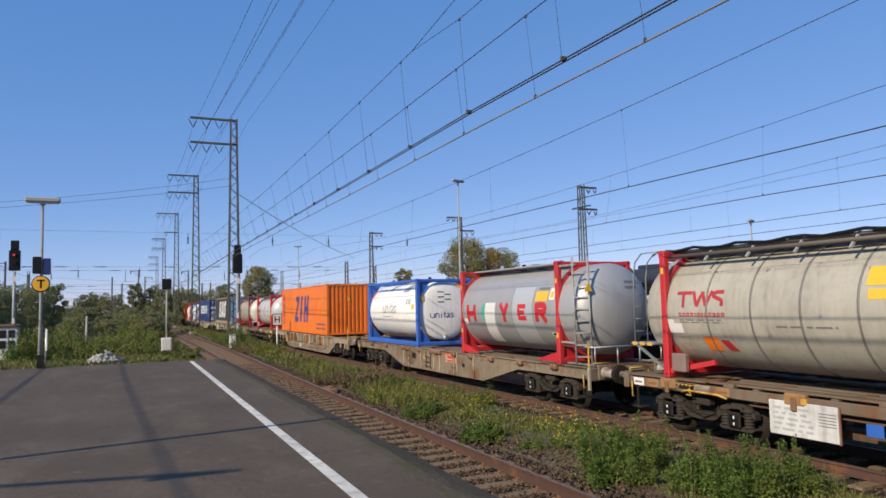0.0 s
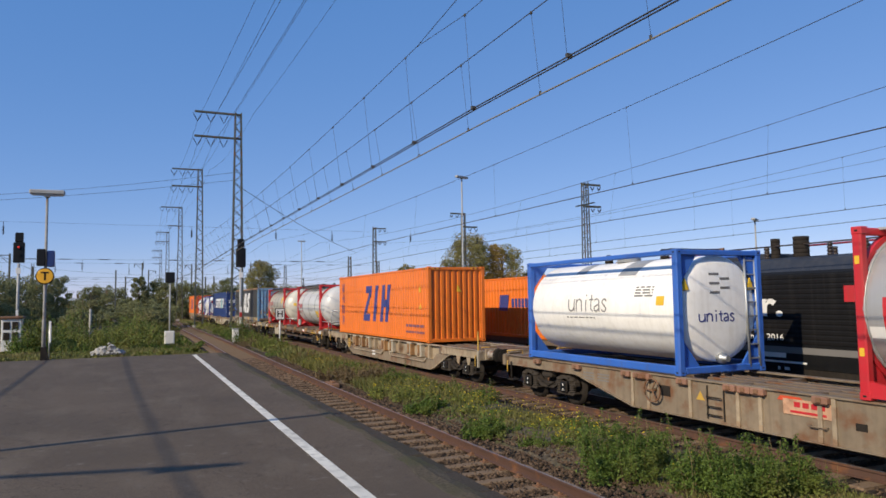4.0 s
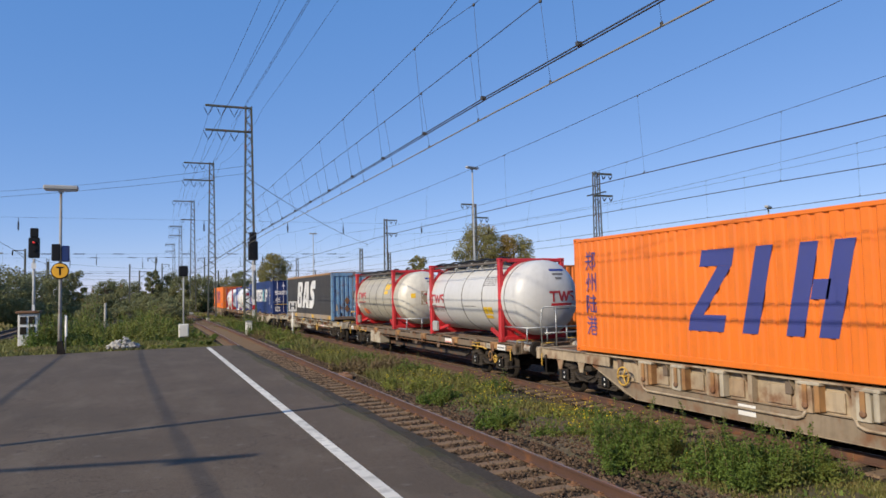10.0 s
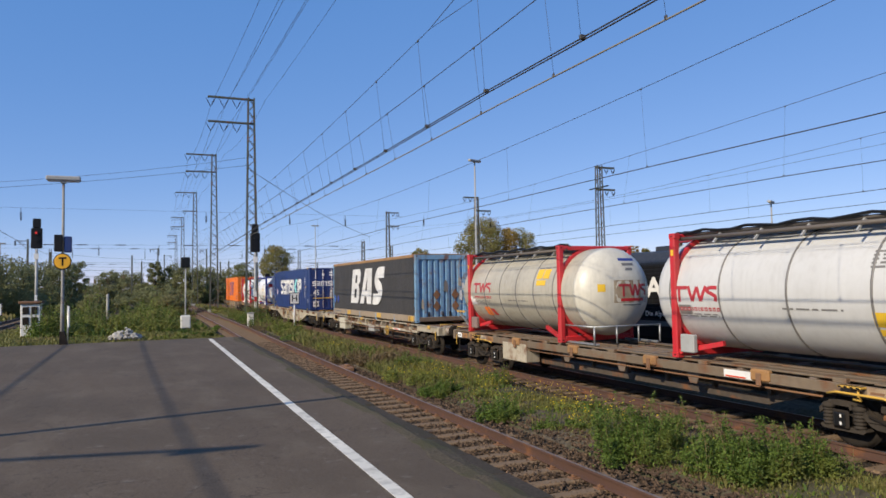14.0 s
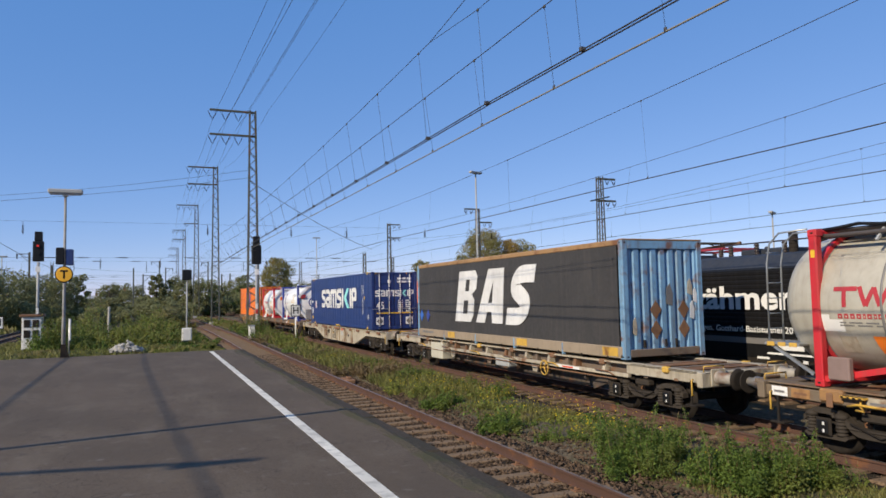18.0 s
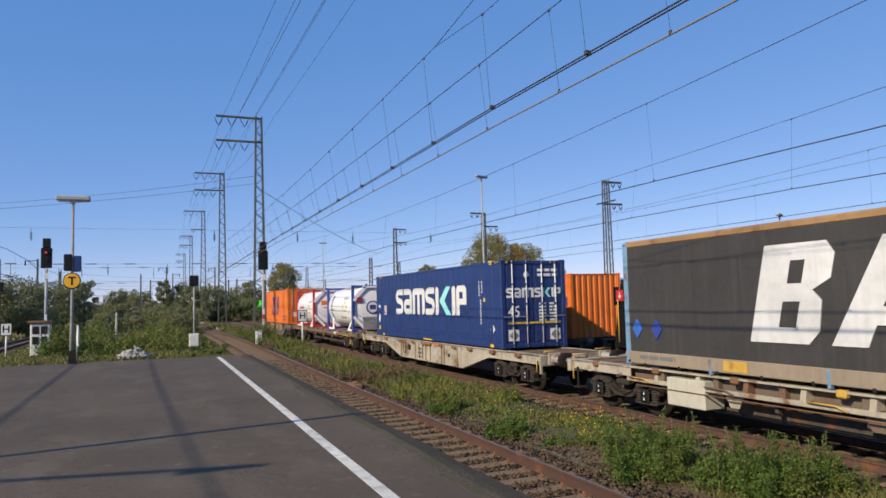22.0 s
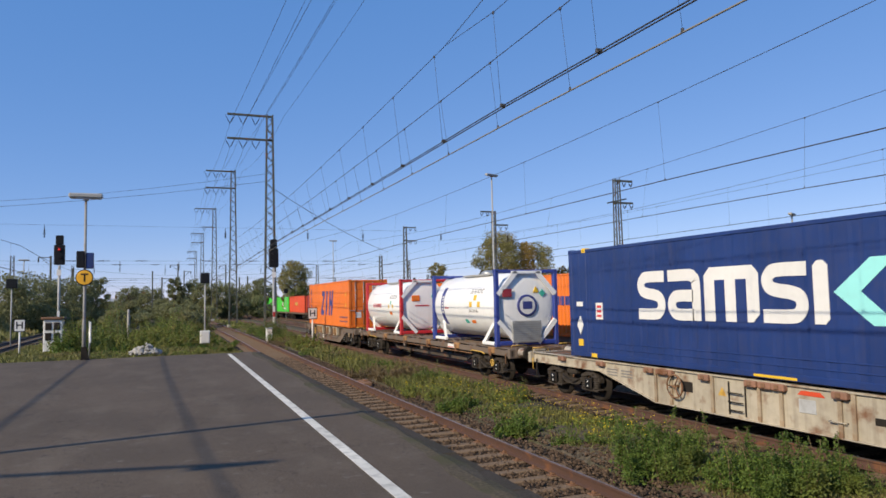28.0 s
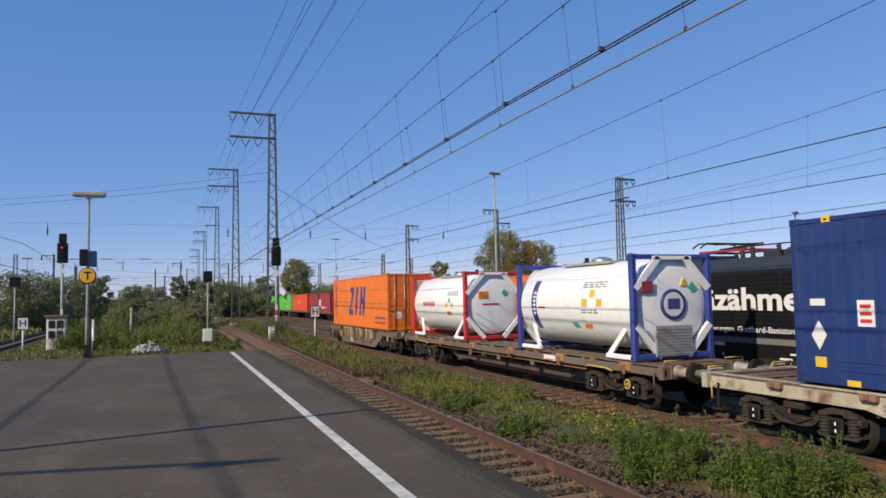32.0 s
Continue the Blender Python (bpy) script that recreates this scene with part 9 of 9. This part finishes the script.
for sx, sy, sh, sw, n, k in STRIP:
    m, txt, petals = KINDS[k]
    make_bush(sx, sy, ground_z(sx, sy) - 0.02, sh, sw, n, 0.058 if sy < 13 else 0.075 if sy < 25 else 0.12, m, txt, max(9, int(42 * sw)), petals=petals)

# scrub along both sides of the near track past the platform
side = np.random.default_rng(14)
for k in range(54):
    sy = 44.0 + 70.0 * side.random() ** 1.2
    if k % 3 == 0:
        sx, sh = near_x(sy) + side.uniform(2.0, 3.0), side.uniform(0.3, 0.9)
    else:
        sx, sh = near_x(sy) - side.uniform(2.0, 6.5), side.uniform(0.5, 1.0) * (0.45 if sy < 58 else 1.0) * (1 + max(0.0, sy - 55) * 0.02)
    make_bush(sx, sy, ground_z(sx, sy) - 0.03, sh, side.uniform(1.4, 2.6), 1100, 0.15, (LEAF_BANK, LEAF, GRASS)[k % 3], "scrubby green bush beside the far track", 16, "scrub_bush", "scrub beside the track")

# bank past the platform's end
bx, by = polar(-5.75, 41.5)
make_bush(bx - 0.45, by - 0.6, ground_z(bx, by) - 0.05, 1.7, 1.5, 2600, 0.12, LEAF, "green bush before the relay cabinet", 18, "bramble_bush", "bushes on the bank")
make_bush(bx, by, ground_z(bx, by) - 0.05, 2.35, 2.0, 3200, 0.13, LEAF_BANK, "bright green bush half hiding the relay cabinet", 20, "bramble_bush", "bushes on the bank")
bank = np.random.default_rng(3)
for k in range(60):
    az = bank.uniform(-9.5, 3.6)
    d = bank.uniform(39, 62)
    bx, by = polar(az, d)
    hh = bank.uniform(1.9, 2.9) if d > 44 else bank.uniform(0.6, 1.2)
    if az < -6.0 and d < 60:
        continue
    if az > 1.2:
        if d < 52:
            continue
        hh *= 0.6
    hh *= 0.85 + 0.3 * math.sin(az * 1.7 + 0.6)
    make_bush(bx, by, ground_z(bx, by) - 0.05, hh, bank.uniform(2.0, 3.6), 1900, 0.15, LEAF_BANK if k % 3 else LEAF, "dense green bramble bush on the bank", 20, "bramble_bush", "bushes on the bank")
for k in range(26):
    az = bank.uniform(-9.8, 3.0)
    bx, by = polar(az, bank.uniform(34.5, 38) if abs(az + 1.05) < 1.6 else bank.uniform(32.6, 38))
    make_bush(bx, by, ground_z(bx, by) - 0.03, bank.uniform(0.15, 0.42), bank.uniform(0.9, 1.8), 900, 0.10, LEAF_BANK if k % 3 else GRASS, "low weeds at the platform's end", 16, "weed_patch", "weeds at the platform end", petals=12 if k % 5 == 0 else 0)


def make_rubble():
    t = thing("rubble_heap", "pale heap of broken concrete rubble at the platform's end", "rubble", pose(*polar(-1.05, 32.7), 0.74))
    rnd = random.Random(4)
    for k in range(60):
        a, r = rnd.uniform(0, 6.28), math.sqrt(rnd.random()) * 0.52
        z = max(0.0, 0.50 * (1 - r / 0.52)) * rnd.uniform(0.3, 1.0)
        s = rnd.uniform(0.06, 0.16)
        g = Geo()
        g.lathe((0, 0, -s * 0.6), (0.2 * rnd.random(), 0.2 * rnd.random(), 1), [(0, s * 0.4), (s * 0.4, s), (s * 0.9, s * 0.85), (s * 1.3, s * 0.3)], 5, False)
        o = part("stone", g, RUBBLE, t)
        o.location = (r * math.cos(a) * 1.15, r * math.sin(a) * 0.5, z + s * 0.4)
        o.rotation_euler = (rnd.uniform(-0.6, 0.6), rnd.uniform(-0.6, 0.6), rnd.uniform(0, 6))


make_rubble()
solid("rail_lubricator", Geo().box((-0.16, -0.5, 0), (0.16, 0.5, 0.16), 0.03).box((-0.05, -0.15, 0.15), (0.1, 0.2, 0.22), 0.02), RUSTY, "rusty steel box lying beside the near rail", "box", pose(near_x(24.8) + 1.12, 24.8, -0.2, 0, 0, -2))


def scatter_stones():
    """Loose ballast lying over the beds of the two nearest tracks."""
    n = 32000
    y = 3.5 + 36 * RNG.random(n) ** 1.6
    mid = np.array([near_x(b) for b in y])
    x = np.where(RNG.random(n) < 0.80, mid + RNG.uniform(-1.2, 2.45, n), RNG.uniform(10.0, 13.4, n))
    s = RNG.uniform(0.018, 0.046, n)
    base = np.array([(1, 0, 0), (-1, 0, 0), (0, 1, 0), (0, -1, 0), (0, 0, 1), (0, 0, -1)], float)
    tri = np.array([(0, 2, 4), (2, 1, 4), (1, 3, 4), (3, 0, 4), (2, 0, 5), (1, 2, 5), (3, 1, 5), (0, 3, 5)])
    v = base[None] * RNG.uniform(0.6, 1.25, (n, 6, 1)) * s[:, None, None]
    a = RNG.uniform(0, 6.28, n)
    ca, sa = np.cos(a)[:, None], np.sin(a)[:, None]
    v = np.stack([v[..., 0] * ca - v[..., 1] * sa, v[..., 0] * sa + v[..., 1] * ca, v[..., 2] * 0.8], 2)
    off = np.abs(x - np.where(x < 9, mid, TRAIN_X))
    z = np.where(off < 1.65, -0.212, np.maximum(-0.205 - (off - 1.65) * 0.28, np.array([ground_z(a, b) for a, b in zip(x, y)])))
    v += np.stack([x, y, z + s * 0.45], 1)[:, None, :]
    f = (tri[None] + (np.arange(n) * 6)[:, None, None]).reshape(-1, 3)
    solid("ballast_stones", np_mesh("ballast_stones", v.reshape(-1, 3), f, STONE), None, "loose brown ballast stones", "ballast", kind="stuff")


scatter_stones()


def grass_field(name, n, xr, yr, hr, mat, label, seed, power=1.0, clump=0.5, zfun=ground_z, width=0.012, keep=None):
    rng = np.random.default_rng(seed)
    x = rng.uniform(*xr, n * 2)
    y = yr[0] + (yr[1] - yr[0]) * rng.random(n * 2) ** power
    d = np.array([noise.noise((a * 0.55, b * 0.55, seed)) + 0.5 * noise.noise((a * 1.9, b * 1.9, seed + 3.0)) for a, b in zip(x, y)])
    ok = d + rng.normal(size=n * 2) * 0.22 > clump - 0.5
    if keep is not None:
        ok &= keep(x, y)
    x, y, d = x[ok][:n], y[ok][:n], d[ok][:n]
    n = len(x)
    z = np.array([zfun(a, b) for a, b in zip(x, y)]) - 0.01
    h = rng.uniform(*hr, n) * (0.7 + 0.6 * np.clip(d, 0, 1))
    grow = 1 + np.clip(y - 12, 0, 60) * 0.05
    a = rng.uniform(0, 6.28, n)
    w = width * rng.uniform(0.6, 1.4, n) * grow
    bend = rng.normal(size=(n, 2)) * h[:, None] * 0.35
    p = np.stack([x, y, z], 1)
    s = np.stack([np.cos(a) * w, np.sin(a) * w, np.zeros(n)], 1)
    m = p + np.stack([bend[:, 0] * 0.35, bend[:, 1] * 0.35, h * 0.6], 1)
    t = p + np.stack([bend[:, 0], bend[:, 1], h], 1)
    v = np.stack([p - s, p + s, m + s * 0.7, m - s * 0.7, t + s * 0.1, t - s * 0.1], 1).reshape(-1, 3)
    k = (np.arange(n) * 6)[:, None]
    f = np.concatenate([k + np.array([[0, 1, 2, 3]]), k + np.array([[3, 2, 4, 5]])])
    return solid(name, np_mesh(name, v, f, mat), None, label, "grass", kind="stuff")


grass_field("grass", 46000, (7.6, 10.0), (3.5, 60), (0.03, 0.13), GRASS, "olive and straw-coloured grass between the tracks", 21, 1.5, 0.50)
grass_field("tall_grass", 9000, (7.3, 10.0), (19, 36), (0.12, 0.42), GRASS, "tall olive and straw-coloured grass between the tracks", 31, 1.0, 0.52, width=0.010)
grass_field("edge_grass", 12000, (2.9, 6.6), (31.2, 56), (0.08, 0.30), GRASS, "rough grass growing over the near track's edge", 35, 1.2, 0.22, width=0.012, keep=lambda x, y: (x > 3.0 + (y - 31) * 0.012) & (x < 5.75 + (y - 31) * 0.02))
grass_field("bed_weeds", 14000, (3.6, 9.0), (31.5, 110), (0.04, 0.16), DRY, "dry weeds between the sleepers of the near track", 33, 1.3, 0.15, width=0.014, keep=lambda x, y: np.abs(x - (5.6 + (y - 31) * 0.022)) < 1.9)
grass_field("bed_grass", 9000, (2.6, 9.0), (31.5, 110), (0.06, 0.22), GRASS, "grass between the sleepers of the near track", 34, 1.3, 0.3, width=0.014, keep=lambda x, y: (np.abs(x - (5.6 + (y - 31) * 0.022)) > 0.9) & (np.abs(x - (5.6 + (y - 31) * 0.022)) < 3.0))
grass_field("low_weeds", 4500, (7.5, 10.2), (3.5, 40), (0.03, 0.13), LEAF, "low green weeds between the tracks", 22, 1.5, 0.72, width=0.022)
grass_field("track_weeds", 2200, (10.1, 13.2), (5, 50), (0.05, 0.25), GRASS, "sparse grass along the train's rails", 23, 1.3, 0.6)
grass_field("bank_grass", 26000, (-9.5, 3.6), (31.6, 62), (0.1, 0.32), GRASS, "rough grass on the bank past the platform", 24, 1.0, 0.3, width=0.02)
grass_field("verge_grass", 16000, (6.9, 10.3), (36, 130), (0.12, 0.45), GRASS, "rough grass between the far tracks", 25, 1.0, 0.2, width=0.02, keep=lambda x, y: x > 6.6 + (y - 36) * 0.012)
grass_field("track_side_grass", 12000, (1.5, 5.4), (33, 120), (0.08, 0.35), GRASS, "grass growing over the ballast of the near track", 27, 1.2, 0.25, width=0.02, keep=lambda x, y: x < 4.55 + (y - 33) * 0.018)
grass_field("yard_grass", 9000, (-30, -12.8), (40, 130), (0.3, 0.9), GRASS, "rough grass beside the far track", 26, 1.0, 0.3, width=0.05)


def flowers():
    n = 700
    cx = np.array([(7.9, 20.2), (7.7, 21.5), (8.7, 12.2), (8.9, 13.6), (8.4, 16.6), (9.4, 18.8), (8.8, 11.2), (8.0, 30.5), (8.1, 31.2), (8.2, 19.4), (8.6, 20.8), (8.5, 13.2), (8.7, 15.0), (9.2, 14.8), (9.0, 17.4)])
    k = RNG.integers(0, len(cx), n)
    p = cx[k] + RNG.normal(size=(n, 2)) * 0.36
    z = np.array([ground_z(a, b) for a, b in p]) + RNG.uniform(0.15, 0.5, n)
    v, f = leaf_quads(np.column_stack([p, z]), 0.028 * RNG.uniform(0.7, 1.3, n), 0.9, 1.5)
    solid("flower_heads", np_mesh("flower_heads", v, f, PETAL), None, "scattered yellow flower heads", "flowers", kind="stuff")


flowers()

# single trees behind the yard
bx, by = polar(26.4, 150.0)
make_tree(bx, by, -0.2, 17.0, 11.0, "large round tree turning autumn yellow behind the yard", (LEAF_TREE, LEAF_AUTUMN), 24000, 0.30, 44, 0.4, 0.18)
bx, by = polar(29.0, 150.0)
make_tree(bx, by, -0.2, 15.0, 9.0, "tree with yellowing leaves behind the yard", (LEAF_AUTUMN, LEAF_TREE), 16000, 0.30, 36, 0.35, 0.2)
bx, by = polar(9.85, 130.0)
make_tree(bx, by, -0.2, 10.6, 5.6, "compact dark green tree beside the far tracks", (LEAF_TREE,), 12000, 0.26, 34, 0.3, 0.12)
bx, by = polar(21.4, 160.0)
make_tree(bx, by, -0.2, 11.6, 5.0, "slim light green tree behind the yard", (LEAF_TREE,), 3000, 0.45, 20, 0.25, 0.1)
bx, by = polar(38.5, 150.0)
make_tree(bx, by, -0.2, 10.4, 6.0, "autumn-tinted tree behind the yard", (LEAF_AUTUMN, LEAF_TREE), 3000, 0.45, 20, 0.25, 0.1)
bx, by = polar(31.5, 155.0)
make_tree(bx, by, -0.2, 9.6, 7.0, "low autumn tree behind the yard", (LEAF_AUTUMN, LEAF_TREE), 3000, 0.45, 20, 0.25, 0.1)
# the tree line on the horizon: bearing, distance, height, width
for az, d, hh, ww in ((-9.6, 96, 6.9, 6.5), (-8.5, 104, 6.8, 6.5), (-7.2, 110, 6.6, 6.5), (-6.2, 118, 7.0, 6.5), (-5.3, 122, 6.9, 5.5), (-4.3, 126, 7.7, 3.6), (-2.2, 165, 7.0, 6.0), (-0.6, 162, 6.4, 6.0), (-1.4, 190, 7.6, 6.0),
                      (1.0, 150, 8.8, 3.8), (2.0, 152, 8.0, 4.6), (2.9, 140, 7.2, 5.0), (3.8, 138, 7.0, 5.0), (4.7, 142, 6.9, 5.0), (5.6, 150, 6.4, 5.0), (7.0, 150, 8.2, 5.5), (7.9, 155, 6.8, 5.0)):
    bx, by = polar(az, d)
    make_tree(bx, by, -0.2, hh, ww, "dense green tree in the far tree line", (LEAF_HAZY,), 5200, 0.28, 22, 0.2, 0.04)


def make_house(az, d, w, h, roof_h, label, wall_mat, roof_mat, windows=4):
    """A small far house: walls, pitched roof, chimney, a row of framed windows."""
    x, y = polar(az, d)
    o = thing("house", label, "house", pose(x, y, -0.2, 0, 0, -az), "far houses")
    part("wall", Geo().box((-w / 2, 0, 0), (w / 2, 6.0, h), 0.02), wall_mat, o)
    part("roof", Geo().prism([(-0.4, h), (6.4, h), (3.0, h + roof_h)], 0, -w / 2 - 0.3, w / 2 + 0.3), roof_mat, o)
    part("chimney", Geo().box((w * 0.2, 2.7, h + roof_h * 0.4), (w * 0.2 + 0.5, 3.2, h + roof_h + 0.6), 0.03), RUSTY, o)
    for k in range(windows):
        u = -w / 2 + w * (k + 0.5) / windows
        fr = part("window", Geo().box((u - 0.5, -0.05, h * 0.45), (u + 0.5, 0.02, h * 0.45 + 1.2), 0.02), WHITE_MARK, o)
        part("pane", Geo().box((u - 0.42, -0.06, h * 0.45 + 0.08), (u + 0.42, -0.04, h * 0.45 + 1.12)), GLASS_DARK, fr)


make_house(-1.55, 176.0, 5.0, 4.0, 1.6, "pale rendered house with a dark pitched roof behind the yard", LAMP_GREY, DARK_STEEL)
make_house(-3.5, 172.0, 6.0, 3.9, 0.7, "low grey building with a flat pale roof behind the yard", STEEL, LAMP_GREY, 3)


def make_woods():
    """Far woods along the horizon: banks of leaf clumps in two depths."""
    rng = np.random.default_rng(9)
    for name, d0, count, hlo, hhi, az0, az1, leaf, mat in (("far_woods", 200.0, 170, 3.6, 6.2, -14, 62, 0.42, LEAF_HAZY), ("near_scrub", 100.0, 60, 1.5, 3.0, -14, 7, 0.24, LEAF_HAZY), ("mid_woods", 150.0, 64, 2.9, 5.0, -14, 20, 0.33, LEAF_HAZY)):
        pts = []
        for k in range(count):
            az = az0 + (az1 - az0) * (k + rng.uniform(-0.6, 0.6)) / count
            d = d0 * rng.uniform(0.92, 1.15)
            x, y = polar(az, d)
            if name == "near_scrub" and 2.8 < az:
                continue
            h = rng.uniform(hlo, hhi) * (1 + 0.35 * math.sin(az * 0.9) * math.sin(az * 0.37 + 1))
            if az < 5:
                h *= 0.80 if name != "near_scrub" else 0.9
            r = h * rng.uniform(0.35, 0.6)
            for j in range(5):
                pts.append(blob_points(230, (x + rng.normal() * r * 0.7, y + rng.normal() * r * 0.5, h * (0.2 + 0.16 * j)), (r * (1 - 0.1 * j), r, h * 0.2), rng, 0.4))
        c = np.concatenate(pts)
        c[:, 2] = np.maximum(c[:, 2], 0.05)
        v, f = leaf_quads(c, leaf * rng.uniform(0.6, 1.4, len(c)), 0.75, 0.2, rng)
        solid(name, np_mesh(name, v, f, mat), None, "far woods along the horizon, their green paled for haze", "woods", kind="stuff")


make_woods()
# seconds and metres that the train has come forward
RUN = (
    (0, -21.36), (0.5, -19.57), (1, -17.78), (1.5, -15.99), (2, -14.21), (2.5, -12.43), (3, -10.65), (3.5, -8.88),
    (5.5, -1.79), (6, 0), (6.5, 1.8), (7, 3.6), (7.5, 5.39), (8, 7.15), (8.5, 8.91), (9, 10.68),
    (9.5, 12.45), (10, 14.2), (10.5, 15.94), (11, 17.67), (11.5, 19.39), (12, 21.11), (12.5, 22.83), (13, 24.55),
    (13.5, 26.26), (14, 27.97), (14.5, 29.69), (16.5, 36.63), (17, 38.36), (17.5, 40.08), (18, 41.78), (18.5, 43.48),
    (19, 45.17), (19.5, 46.86), (20, 48.58), (20.5, 50.29), (21, 51.99), (21.5, 53.64), (22, 55.25), (22.5, 56.83),
    (23, 58.4), (23.5, 59.96), (24, 61.51), (24.5, 63.02), (25, 64.5), (25.5, 65.91), (27.5, 71.23), (28, 72.49),
    (28.5, 73.66), (29, 74.76), (29.5, 75.79), (30, 76.74), (30.5, 77.63), (31, 78.45), (31.5, 79.21), (32, 79.94),
)


def motions():
    """The whole train rolls forward along its track, its wheels turning."""
    for ob, y in MOVERS:
        walk(ob, [(t, pose(TRAIN_X, y - s, 0)) for t, s in RUN])
    ts, ss = [t for t, _ in RUN], [s for _, s in RUN]
    times = [k * 0.16 for k in range(201)]
    turns = [math.degrees(float(np.interp(min(t, 32.0), ts, ss)) / 0.46) for t in times]
    for ws, y in WHEELS:
        walk(ws, [(t, pose(0, y, 0.46, a)) for t, a in zip(times, turns)])


motions()
